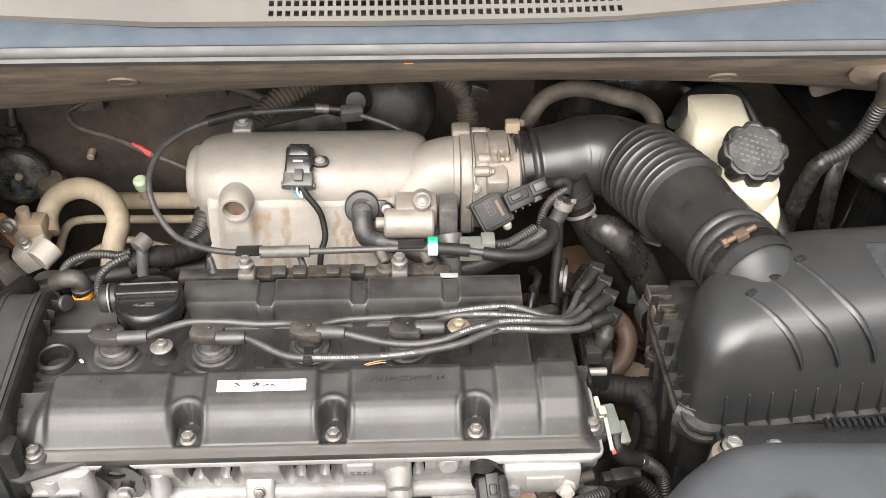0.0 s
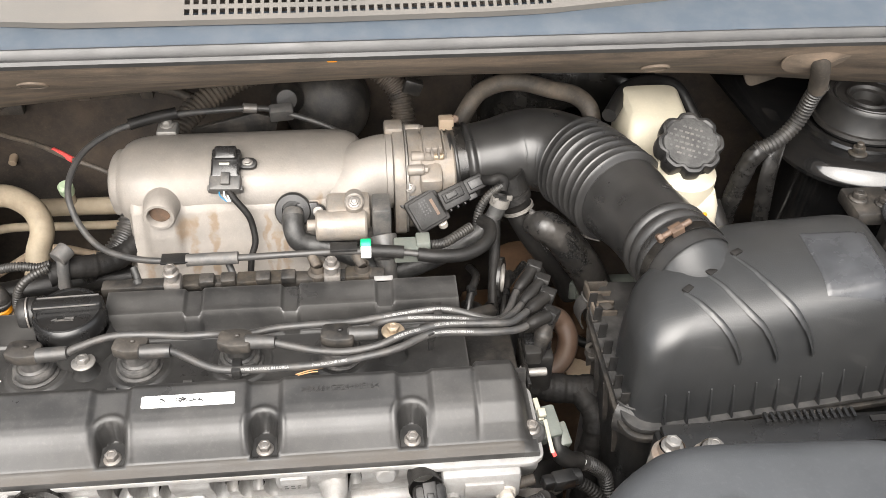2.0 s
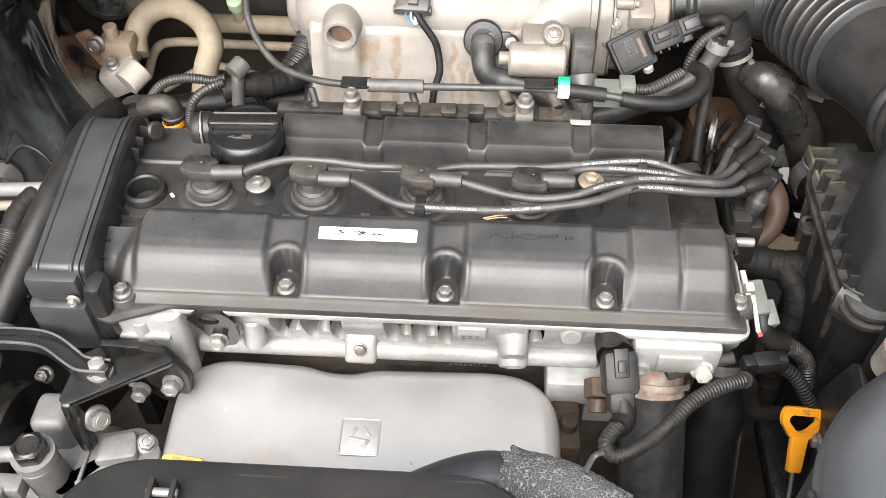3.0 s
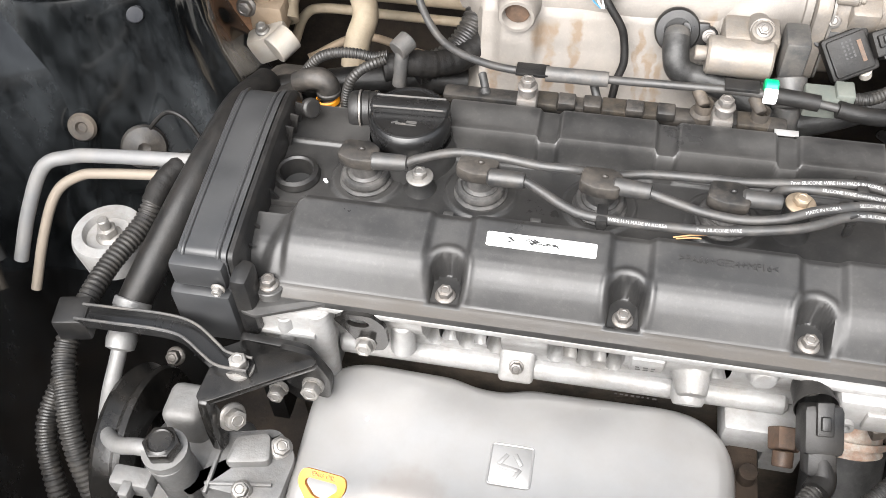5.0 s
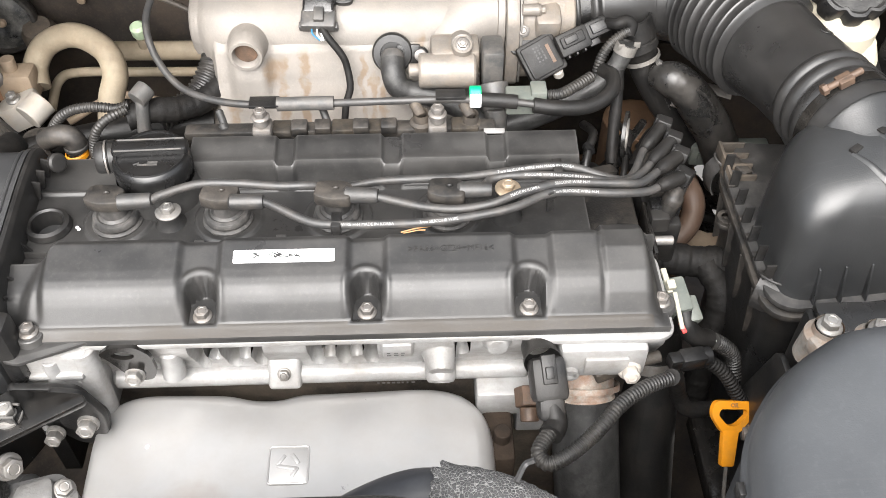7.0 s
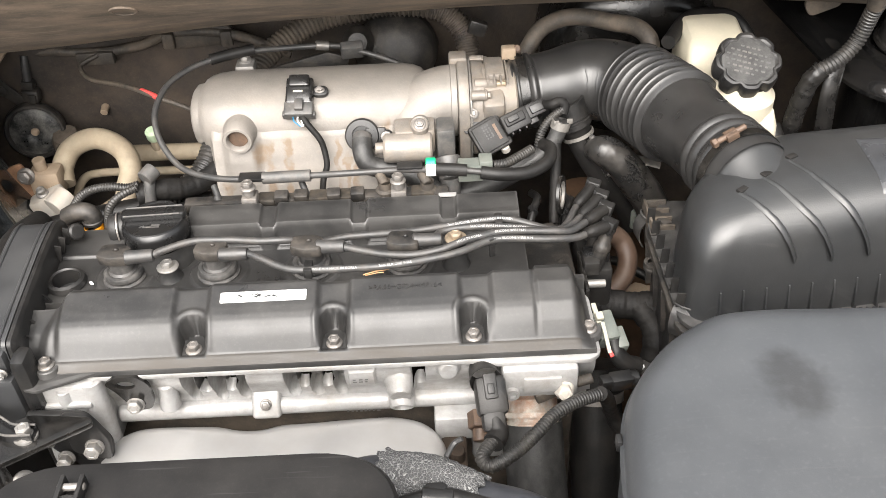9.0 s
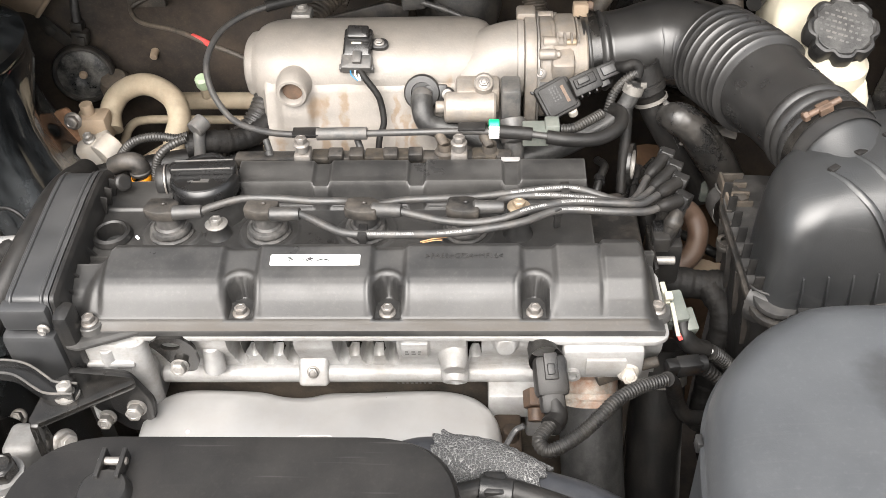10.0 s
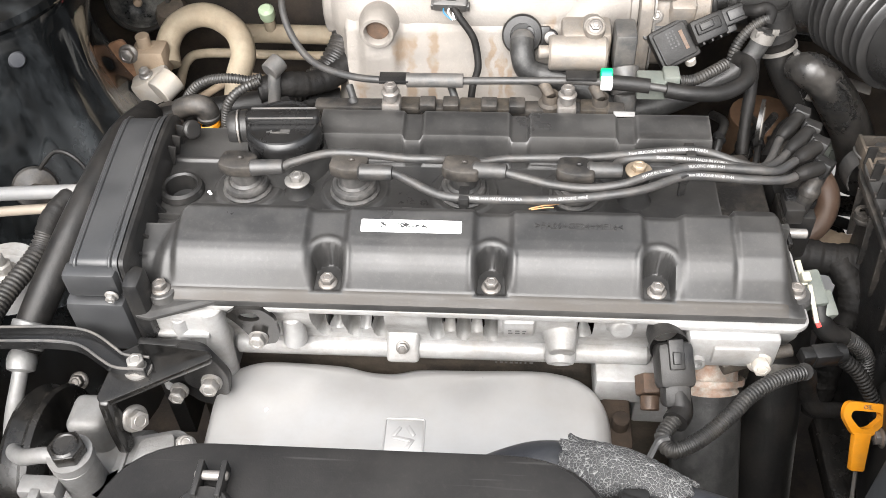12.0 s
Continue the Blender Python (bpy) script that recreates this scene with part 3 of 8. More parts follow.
def wall(name, pts, thick, material, label, n=(0, 1, 0)):
    """A sheet of metal through the corner points, with thickness along n."""
    bm = bmesh.new()
    f = bm.faces.new([bm.verts.new(p) for p in pts])
    ex = bmesh.ops.extrude_face_region(bm, geom=[f])
    bmesh.ops.translate(bm, vec=Vector(n) * thick, verts=[v for v in ex["geom"] if isinstance(v, bmesh.types.BMVert)])
    return solo(name, bm, material, label, "car body", kind="structure")


# firewall with soft pressed relief
def firewall_y(x, z):
    return 1.13 - 0.03 * ease(0.5, 0.2, abs(z - 0.7)) + 0.012 * math.sin(x * 9) * math.cos(z * 11) - 0.06 * ease(0.3, 0.75, abs(x))


bm = sheet(firewall_y, steps(-0.75, 0.8, 0.04), steps(0.3, 1.08, 0.04), keep=lambda x, z: x < 0.36 or z > 0.45)
for v in bm.verts:
    v.co = V(v.co.x, v.co.z, v.co.y)
solo("firewall", bm, M_FELT, "dark dusty insulated firewall behind the engine", "firewall", kind="structure")


# cowl underside: from the bonnet seal down and back to the firewall
def apron_ring(x):
    k = 0.018 * ease(0.25, 0.6, abs(x - 0.1)) - 0.012 * ease(0.5, 0.0, abs(x - 0.12))
    prof = [(0.756, 1.054), (0.766, 1.04), (0.80, 1.01), (0.85, 0.972), (0.882, 0.950), (0.893, 0.945), (0.905, 0.95), (0.96, 0.985), (1.14, 1.0), (1.14, 1.02), (0.96, 1.02), (0.80, 1.045), (0.765, 1.06)]
    return [V(x, y, z - k * ease(1.04, 0.95, z)) for y, z in prof]


bm = loft([apron_ring(x) for x in steps(-0.78, 0.82, 0.03)])
for x, y, z in ((-0.26, 0.795, 1.0135), (0.31, 0.805, 1.0058)):
    merge(bm, lathe([(0.014, -0.002), (0.0135, 0.0002), (0.011, 0.0003), (0.0105, -0.0004), (0, -0.0004)], (x, y - 0.001, z), (0, -0.64, -0.77), 24))
solo("cowl_apron", bm, M_APRON, "dusty brown cowl underside below the windscreen", "car body", kind="structure")

# yellow clip under the seal
solo("cowl_clip", box((0.006, 0.757, 1.053), (0.009, 0.005, 0.006), 0.001), M_YELLOW, "small yellow plastic clip under the bonnet seal", "clip")


# painted scuttle lip, widening towards the sides where the cowl cover curves back
def table(t, x):
    return float(np.interp(x, [p[0] for p in t], [p[1] for p in t]))


EDGE = ((-0.8, 0.93), (-0.6, 0.866), (-0.36, 0.809), (-0.22, 0.793), (0.0, 0.792), (0.15, 0.795), (0.2, 0.798), (0.313, 0.817), (0.346, 0.823), (0.475, 0.853), (0.6, 0.884), (0.84, 0.95))
REAR = ((-0.8, 0.95), (-0.6, 0.89), (-0.4, 0.86), (-0.258, 0.849), (0.0, 0.847), (0.149, 0.851), (0.243, 0.862), (0.334, 0.878), (0.398, 0.891), (0.475, 0.904), (0.534, 0.914), (0.559, 0.896), (0.580, 0.886), (0.6, 0.894), (0.84, 0.96))


def cover_edge(x):
    return table(EDGE, x)


def cover_at(x, v, lift=0.0):
    """A place on the cowl cover, v from its front edge (0) to its rear (1)."""
    y0, y1 = table(EDGE, x), table(REAR, x)
    return V(x, y0 + (y1 - y0) * v, 1.074 + 0.026 * v * min(1.0, (y1 - y0) / 0.045) + lift)


def paint_ring(x):
    yb = cover_edge(x) + 0.02
    return [V(x, 0.770, 1.05), V(x, 0.7705, 1.0605), V(x, 0.7725, 1.0615), V(x, 0.7745, 1.0600), V(x, 0.7765, 1.0605), V(x, 0.7800, 1.0632), V(x, yb, 1.071), V(x, yb, 1.055)]


solo("scuttle_panel", loft([paint_ring(x) for x in steps(-0.8, 0.84, 0.02)]), M_PAINT, "blue-grey painted scuttle panel before the windscreen", "car body", kind="structure")


def bar_along(prof, x0, x1, step=0.03, f=None):
    return loft([[V(x, y + (f(x) if f else 0), z) for y, z in prof] for x in steps(x0, x1, step)])


seal_y = lambda x: -0.008 * ease(0.42, 0.75, x) - 0.004 * ease(-0.2, -0.7, x)
bm = bar_along([(0.752, 1.053), (0.750, 1.0575), (0.7525, 1.0600), (0.7555, 1.0590), (0.7575, 1.0555), (0.7595, 1.0555), (0.7605, 1.0620), (0.7635, 1.0650), (0.7675, 1.0640), (0.7690, 1.0600), (0.769, 1.052)], -0.8, 0.84, f=seal_y)
solo("bonnet_seal", bm, M_SEAL, "grey double-lipped rubber bonnet seal along the cowl", "seal", kind="structure")

# grey cowl cover with its field of square holes
GX0, GX1, GV0, GV1, ROWS_N, COLS_N = -0.1205, 0.2045, 0.05, 0.985, 5, 43
bm = bmesh.new()


def strip(xs, vs):
    g = [[bm.verts.new(cover_at(x, v)) for v in vs] for x in xs]
    for a, b in zip(g, g[1:]):
        for k in range(len(vs) - 1):
            bm.faces.new((a[k], b[k], b[k + 1], a[k + 1]))


strip(steps(-0.8, GX0, 0.02), steps(0, 1, 0.2))
strip(steps(GX1, 0.66, 0.015), steps(0, 1, 0.2))
strip(steps(GX0, GX1, 0.02), (0.0, GV0))
strip(steps(GX0, GX1, 0.02), (GV1, 1.0))
dx, dv = (GX1 - GX0) / COLS_N, (GV1 - GV0) / ROWS_N
for i in range(COLS_N):
    for j in range(ROWS_N):
        cx, cv = GX0 + (i + 0.5) * dx, GV0 + (j + 0.5) * dv
        o = [(cx + s * dx / 2, cv + t * dv / 2) for s, t in ((-1, -1), (1, -1), (1, 1), (-1, 1))]
        h = [(cx + s * dx * 0.30, cv + t * dv * 0.28) for s, t in ((-1, -1), (1, -1), (1, 1), (-1, 1))]
        vo, vh = [bm.verts.new(cover_at(*p)) for p in o], [bm.verts.new(cover_at(*p)) for p in h]
        vd = [bm.verts.new(cover_at(*p) + V(0, 0.0015, -0.0016)) for p in h]
        for k in range(4):
            bm.faces.new((vo[k], vo[(k + 1) % 4], vh[(k + 1) % 4], vh[k]))
            bm.faces.new((vh[k], vh[(k + 1) % 4], vd[(k + 1) % 4], vd[k]))
bmesh.ops.remove_doubles(bm, verts=bm.verts, dist=0.0002)
rim = [e for e in bm.edges if len(e.link_faces) == 1 and all(abs(v.co.y - cover_edge(v.co.x)) < 0.002 for v in e.verts)]
ex = bmesh.ops.extrude_edge_only(bm, edges=rim)
for v in ex["geom"]:
    if isinstance(v, bmesh.types.BMVert):
        v.co += V(0, 0.002, -0.006)
solo("cowl_cover", bm, M_GRILLE, "grey plastic cowl cover with a field of square holes", "cowl cover", kind="structure")
solo("cowl_tray", span(-0.8, 0.84, 0.80, 1.2, 1.035, 1.045), M_FELT, "dark tray under the cowl cover", "car body", kind="structure")

# painted strip, black slatted intake and windscreen behind the cover
def rear_bar(x0, x1, prof, step=0.03):
    return loft([[V(x, table(REAR, x) + y, 1.10 - 0.02 * ease(0.4, 0.62, x) + z) for y, z in prof] for x in steps(x0, x1, step)])


solo("cowl_trim", rear_bar(-0.8, 0.53, [(0.0, -0.008), (0.0005, 0.003), (0.003, 0.0065), (0.008, 0.0075), (0.010, 0.004), (0.010, -0.008)]), M_PAINT, "blue-grey painted strip behind the cowl cover", "trim", kind="structure")
bm = span(-0.125, 0.075, 0.861, 0.9245, 1.093, 1.097)
for x in steps(-0.124, 0.074, 0.0066):
    merge(bm, box((x, 0.893, 1.104), (0.0018, 0.062, 0.012), 0))
for y in (0.8635, 0.872, 0.882, 0.895, 0.911):
    merge(bm, box((-0.025, y, 1.105), (0.2, 0.002, 0.011), 0))
solo("air_intake_grille", bm, M_BLACK, "black slatted air intake below the windscreen", "grille")
solo("scuttle_trim", span(-0.8, 0.84, 0.925, 0.985, 1.06, 1.116, 0.004), M_PAINT, "painted scuttle trim below the windscreen", "trim", kind="structure")
wall("windscreen", [(-0.8, 0.98, 1.112), (0.84, 0.98, 1.112), (0.80, 1.45, 1.48), (-0.76, 1.45, 1.48)], 0.006, M_GLASS, "dark windscreen glass at the base", (0, -0.6, 0.8))
solo("wiper_arm", tube([(0.0, 0.872, 1.123), (0.05, 0.866, 1.122), (0.16, 0.866, 1.121), (0.30, 0.89, 1.12), (0.5, 0.93, 1.12)], 0.008, 8, flat=0.5), M_SEAL, "grey wiper arm lying on the cowl", "wiper")

# the raised bonnet, hinged behind the cowl
wall("bonnet", [(-0.76, 0.92, 1.20), (0.80, 0.92, 1.20), (0.74, 0.52, 2.10), (-0.70, 0.52, 2.10)], 0.03, M_PAD, "raised bonnet with a blue-grey painted underside", (0, 0.8, 0.6))

# right scuttle corner
bm = rod((0.622, 0.965, 1.045), (0.622, 0.965, 1.080), 0.014)
merge(bm, box((0.622, 0.965, 1.055), (0.045, 0.04, 0.02), 0.005))
solo("hinge_mount", bm, M_PUMP, "grey bolted bonnet hinge mount in the scuttle", "hinge")
solo("paper_tag", box((0.652, 0.872, 0.950), (0.036, 0.004, 0.026), 0.001, (-35, 0, 6)), M_TANMETAL, "torn tan tag hanging below the cowl", "tag")


# inner wings: black-painted panels with a step and the strut towers
def wing_x(y, z):
    side = 0.605 + 0.08 * ease(0.70, 1.0, z) - 0.06 * ease(0.66, 0.82, y) * ease(0.97, 0.90, y) * ease(0.95, 0.75, z)
    return side + 0.008 * math.sin(y * 22) * ease(0.5, 0.7, z)


def inner_wing(sgn):
    bm = sheet(wing_x, steps(0.0, 1.16, 0.02), steps(0.2, 1.0, 0.02))
    for v in bm.verts:
        v.co = V(sgn * (v.co.z + (0.08 if sgn > 0 else 0)), v.co.x, v.co.y)
    return bm


solo("inner_wing", inner_wing(-1), M_WINGPAINT, "glossy black-painted inner wing beside the engine", "car body", kind="structure")
solo("inner_wing", inner_wing(1), M_ENAMEL, "dusty black-painted inner wing behind the battery", "car body", kind="structure")


def strut_tower(x, y, z):
    tw = thing("strut_tower", (x, y, z - 0.2), "black-painted strut tower with a rubber-capped mount", "strut tower")
    prof = [(0.20, -0.30), (0.180, -0.235), (0.163, -0.200), (0.147, -0.168), (0.135, -0.135), (0.126, -0.10), (0.121, -0.05), (0.119, -0.035), (0.117, -0.028), (0.121, -0.022), (0.120, -0.014), (0.108, -0.008), (0.085, -0.004), (0.066, 0.0), (0.062, 0.003)]
    rings = []
    for r, h in prof:
        row = []
        for k in range(120):
            a = 2 * math.pi * k / 120
            fold = sum(0.008 * math.exp(-((a - radians(q)) / 0.085) ** 2) for q in (328, 347)) * ease(-0.07, -0.12, h)
            d = math.atan2(math.sin(a - 0.35), math.cos(a - 0.35))
            fold -= 0.034 * math.exp(-(d / 0.55) ** 2) * ease(-0.04, -0.14, h)
            row.append(V(x + (r + fold) * math.cos(a), y + (r + fold) * math.sin(a), z + h))
        rings.append(row)
    part("tower", loft(rings), M_WINGPAINT, tw)
    cap = part("cap", lathe([(0.060, 0.0), (0.060, 0.0035), (0.0565, 0.005), (0.055, 0.007), (0.0525, 0.029), (0.051, 0.0315), (0.0485, 0.032), (0.0465, 0.030), (0.036, 0.0285), (0.034, 0.031), (0.0305, 0.0315), (0.029, 0.029), (0.024, 0.0265), (0.021, 0.023), (0.010, 0.022), (0.0085, 0.026), (0, 0.0265)], (0, 0, 0), seg=48), M_BLACK, tw, "dusty rubber mount cap")
    cap.data.transform(Matrix.Translation((x, y, z + 0.002)) @ Matrix.Diagonal((0.9, 0.9, 1, 1)))
    for k in range(3):
        a = radians(230 + 120 * k)
        q = (x + 0.075 * math.cos(a), y + 0.075 * math.sin(a), z - 0.003)
        part("nut", merge(bolt(q, 0.0075, 0.008), rod((q[0], q[1], q[2] + 0.006), (q[0], q[1], q[2] + 0.012), 0.0035)), M_DARKSTEEL, tw, "plated steel nut on a stud")
    return tw


tw = thing("strut_tower", (0.575, 0.862, 0.70), "glossy black strut tower shelf with a rubber mount cap", "strut tower")
outline = rounded([(0.452, 1.05), (0.470, 0.86), (0.480, 0.812), (0.503, 0.778), (0.547, 0.760), (0.600, 0.757), (0.668, 0.771), (0.78, 0.795), (0.78, 1.05)], [0.01, 0.03, 0.02, 0.02, 0.03, 0.03, 0.03, 0.01, 0.01], 6)
mid = V(0.62, 0.90)
part("shelf", loft([[V(*(V(*p) + (mid - V(*p)).normalized() * d), z) for p in outline] for d, z in ((0.004, 0.878), (0.0, 0.880), (0.0, 0.884), (0.004, 0.886), (0.007, 0.890), (0.012, 0.8955), (0.020, 0.8985), (0.032, 0.899), (0.06, 0.8995))]), M_BAYPAINT, tw, sharp=50)
part("tower", lathe([(0.066, 0.8995), (0.0645, 0.9030), (0.0605, 0.9045), (0.057, 0.903)], (0.575, 0.862, 0), seg=64), M_BAYPAINT, tw)
part("well", lathe([(0.088, 0.60), (0.080, 0.75), (0.074, 0.879)], (0.575, 0.862, 0), seg=48), M_BAYPAINT, tw)
part("cap", lathe([(0.0515, 0.901), (0.0515, 0.9065), (0.0500, 0.9085), (0.0462, 0.930), (0.0455, 0.9335), (0.0440, 0.9355), (0.0420, 0.9355), (0.0405, 0.9335), (0.0380, 0.9325), (0.0370, 0.934), (0.0355, 0.934), (0.0340, 0.9315), (0.0245, 0.9305), (0.0235, 0.933), (0.0215, 0.933), (0.0200, 0.9295), (0.0165, 0.928), (0.0145, 0.919), (0.006, 0.918), (0.005, 0.921), (0, 0.9215)], (0.575, 0.862, 0), seg=64), M_BLACK, tw, "dusty rubber mount cap")
part("rim", lathe([(0.0480, 0.9095), (0.0530, 0.9085), (0.0545, 0.9050), (0.0530, 0.9035)], (0.575, 0.862, 0), seg=64), M_RUBBER, tw)
for q in ((0.545, 0.803, 0.8992), (0.676, 0.888, 0.8992)):
    part("nut", merge(bolt(q, 0.0072, 0.008, washer=1.35), rod((q[0], q[1], q[2] + 0.006), (q[0], q[1], q[2] + 0.013), 0.0038)), M_GREASY, tw, "plated steel nut on a stud")
strut_tower(-0.600, 0.862, 0.895)

# radiator support under the front edge, and what closes the bay low down
wall("bay_floor", [(-0.7, 0.1, 0.22), (0.62, 0.1, 0.22), (0.45, 1.0, 0.22), (0.42, 1.12, 0.22), (-0.7, 1.12, 0.22)], 0.02, M_FELT, "dark undertray below the engine", (0, 0, -1))
wall("subframe", [(0.175, 0.1, 0.30), (0.72, 0.1, 0.30), (0.72, 0.56, 0.30), (0.175, 0.56, 0.30)], 0.03, M_GRIMEDARK, "dusty brown subframe below the battery", (0, 0, -1))
solo("radiator_support", span(-0.75, 0.8, 0.08, 0.2, 0.3, 0.84, 0.01), M_ENAMEL, "black radiator support panel at the front", "car body", kind="structure")

# ---------------------------------------------------------------- engine: head
engine_block = solo("engine_block", span(-0.34, 0.16, 0.56, 0.72, 0.30, 0.70, 0.01), M_DUSTHOSE, "dark dusty engine block under the head", "engine block")

head = thing("cylinder_head", (-0.09, 0.62, 0.70), "cast aluminium cylinder head with ribbed front face", "cylinder head")


def head_face(x, z):
    """How far the head's front stands at (x, z)."""
    y = 0.5285 + 0.013 * ease(0.778, 0.740, z)
    # slots between the ribs, under the cover's flange
    for cx, w, deep, low in ((-0.2, 0.0058, 0.022, 0.738), (-0.1755, 0.0058, 0.022, 0.738), (-0.1535, 0.0058, 0.022, 0.738), (-0.1085, 0.0058, 0.022, 0.738), (-0.0865, 0.0058, 0.022, 0.738), (-0.0645, 0.0058, 0.022, 0.738), (-0.1875, 0.0056, 0.014, 0.754), (-0.165, 0.0056, 0.014, 0.754), (-0.0975, 0.0056, 0.014, 0.754), (-0.076, 0.0056, 0.014, 0.754), (0.008, 0.0062, 0.014, 0.750)):
        bow = low + 0.006 * (abs(x - cx) / w) ** 2
        y += deep * ease(w, w * 0.7, abs(x - cx)) * ease(bow, bow + 0.005, z) * ease(0.7935, 0.7915, z)
    # round bosses
    for cx, cz, r, d in ((-0.009, 0.756, 0.016, 0.018), (0.035, 0.782, 0.012, 0.008)):
        y -= d * ease(r, r * 0.6, math.hypot(x - cx, (z - cz) * 0.8))
    # casting pad
    y -= 0.004 * ease(0.013, 0.011, abs(x + 0.043)) * ease(0.013, 0.011, abs(z - 0.772))
    y += 0.014 * ease(0.728, 0.720, z)
    return y


POCKETS = ((-0.1875, 0.755), (-0.165, 0.755), (-0.0975, 0.755), (-0.076, 0.755), (0.008, 0.752))
bm = sheet(head_face, steps(-0.335, 0.168, 0.0012), steps(0.70, 0.796, 0.0012),
           keep=lambda x, z: not any(abs(x - c) < 0.0056 and low + 0.006 + 90 * (x - c) ** 2 < z < 0.7905 for c, low in POCKETS))
for v in bm.verts:
    v.co = V(v.co.x, v.co.z, v.co.y)
part("front_face", bm, M_ALU, head)
part("rail", rod((-0.276, 0.5400, 0.7285), (0.064, 0.5405, 0.7290), 0.0090, bev=0.003, seg=28), M_ALU, head)
# core coloured dark so that the open pockets show deep shade
part("core", merge(span(-0.334, 0.112, 0.585, 0.70, 0.68, 0.795), span(0.1125, 0.166, 0.575, 0.602, 0.68, 0.795)), M_GRIMEDARK, head, "dark core painting in the pockets' shade")
# flange below the cover
poly = rounded([(-0.336, 0.525), (-0.27, 0.521), (0.06, 0.5205), (0.075, 0.516), (0.160, 0.515), (0.171, 0.522), (0.171, 0.596), (0.164, 0.604), (0.114, 0.606), (0.114, 0.70), (-0.336, 0.70)], 0.006)
part("flange", prism(poly, 0.7912, 0.7965, 0.0012), M_ALU, head)
# thrust block at the end with a drilled boss
bm = span(0.082, 0.150, 0.508, 0.56, 0.758, 0.7922, 0.004)
merge(bm, box((0.118, 0.5065, 0.776), (0.034, 0.004, 0.018), 0.0015))
merge(bm, lathe([(0.0065, 0), (0.0065, 0.004), (0.004, 0.004), (0.004, 0.001), (0, 0.001)], (0.091, 0.508, 0.766), (0, -1, 0), 20))
part("end_block", bm, M_ALU, head)
part("side_block", merge(merge(merge(span(-0.336, -0.277, 0.514, 0.56, 0.70, 0.7945, 0.005), rod((-0.3315, 0.513, 0.70), (-0.329, 0.517, 0.790), 0.0055)), merge(rod((-0.310, 0.5125, 0.70), (-0.306, 0.517, 0.788), 0.0065), box((-0.308, 0.514, 0.772), (0.05, 0.008, 0.006), 0.002))), rod((-0.283, 0.520, 0.70), (-0.283, 0.524, 0.7925), 0.0105)), M_ALU, head)
part("lower_ledge", merge(span(0.02, 0.075, 0.515, 0.56, 0.695, 0.725, 0.003), span(0.055, 0.085, 0.520, 0.56, 0.66, 0.70, 0.003)), M_ALU, head)
part("pad", box((-0.136, 0.5395, 0.7330), (0.027, 0.018, 0.028), 0.004, (-38, 0, 0), 3), M_ALU, head)
part("stub_boss", rod((-0.2225, 0.5305, 0.743), (-0.2225, 0.535, 0.772), 0.0098, 0.0088, 0.0018, 24), M_ALU, head)
part("drain_boss", lathe([(0.0125, 0), (0.0125, 0.012), (0.0105, 0.016), (0.008, 0.0165), (0.0065, 0.013), (0, 0.013)], (-0.009, 0.536, 0.7445), (0, -1, -0.55), 28), M_ALU, head)
part("bolt", bolt((-0.136, 0.5335, 0.7370), 0.0048, 0.007, (0, -0.8, 0.6)), M_DARKSTEEL, head, "dark steel bolt")
part("bolt", bolt((0.137, 0.508, 0.768), 0.007, 0.012, (0, -0.9, 0.35)), M_WHITEMET, head, "pale plated bolt")
bm = bmesh.new()
merge(bm, bars(8, 0.003, 0.004, 0.001), pose(-0.045, 0.5285, 0.7265, 105, 0, 0))
part("casting_mark", bm, M_DKGREY, head)
part("casting_mark", merge(bmesh.new(), bars(3, 0.004, 0.0014, 0.0015, 2), pose(-0.043, 0.5238, 0.774, 90, 0, 0)), M_DKGREY, head)

# lifting eye
eye = thing("lifting_eye", (-0.249, 0.52, 0.76), "dark steel lifting eye bolted to the head", "bracket")
eye_at = V(-0.002, 0.013, -0.009)
rim = resample([V(p[0], 0, p[1]) for p in rounded([(-0.268, 0.799), (-0.258, 0.807), (-0.238, 0.807), (-0.229, 0.797), (-0.2275, 0.776), (-0.232, 0.766), (-0.243, 0.764), (-0.253, 0.775), (-0.260, 0.789)], 0.004)], 0.002)
hole = []
for p in rim:
    d = (p - V(-0.249, 0, 0.797)).normalized()
    hole.append(V(-0.249 + d.x * 0.0085, 0, 0.797 + d.z * 0.0048))
part("plate", loft([[p + eye_at + V(0, y, 0) for p in ring] for ring, y in ((hole, 0.505), (rim, 0.505), (rim, 0.509), (hole, 0.509), (hole, 0.505))], caps=False), M_ENAMEL, eye)
part("bolt", bolt((-0.247, 0.518, 0.764), 0.0066, 0.009, (0, -0.9, 0.3), 1.2), M_STEEL, eye, "plated steel bolt")

# ---------------------------------------------------------------- engine: valve cover
FRONT_BOLTS = (-0.190, -0.065, 0.059)
cover = thing("valve_cover", (-0.09, 0.61, 0.797), "dusty black plastic valve cover with two ridges", "valve cover")
RIDGE = ((0.5215, 0.803), (0.527, 0.8085), (0.530, 0.8095), (0.5395, 0.8222), (0.5440, 0.8272), (0.5490, 0.8312), (0.5545, 0.8339), (0.562, 0.8364), (0.585, 0.842), (0.590, 0.840), (0.596, 0.818), (0.600, 0.8155))
LOW = ((0.5215, 0.803), (0.527, 0.8085), (0.530, 0.8095), (0.5415, 0.8200), (0.5465, 0.8247), (0.5515, 0.8280), (0.558, 0.8305), (0.585, 0.8375), (0.590, 0.836), (0.596, 0.818), (0.600, 0.8155))
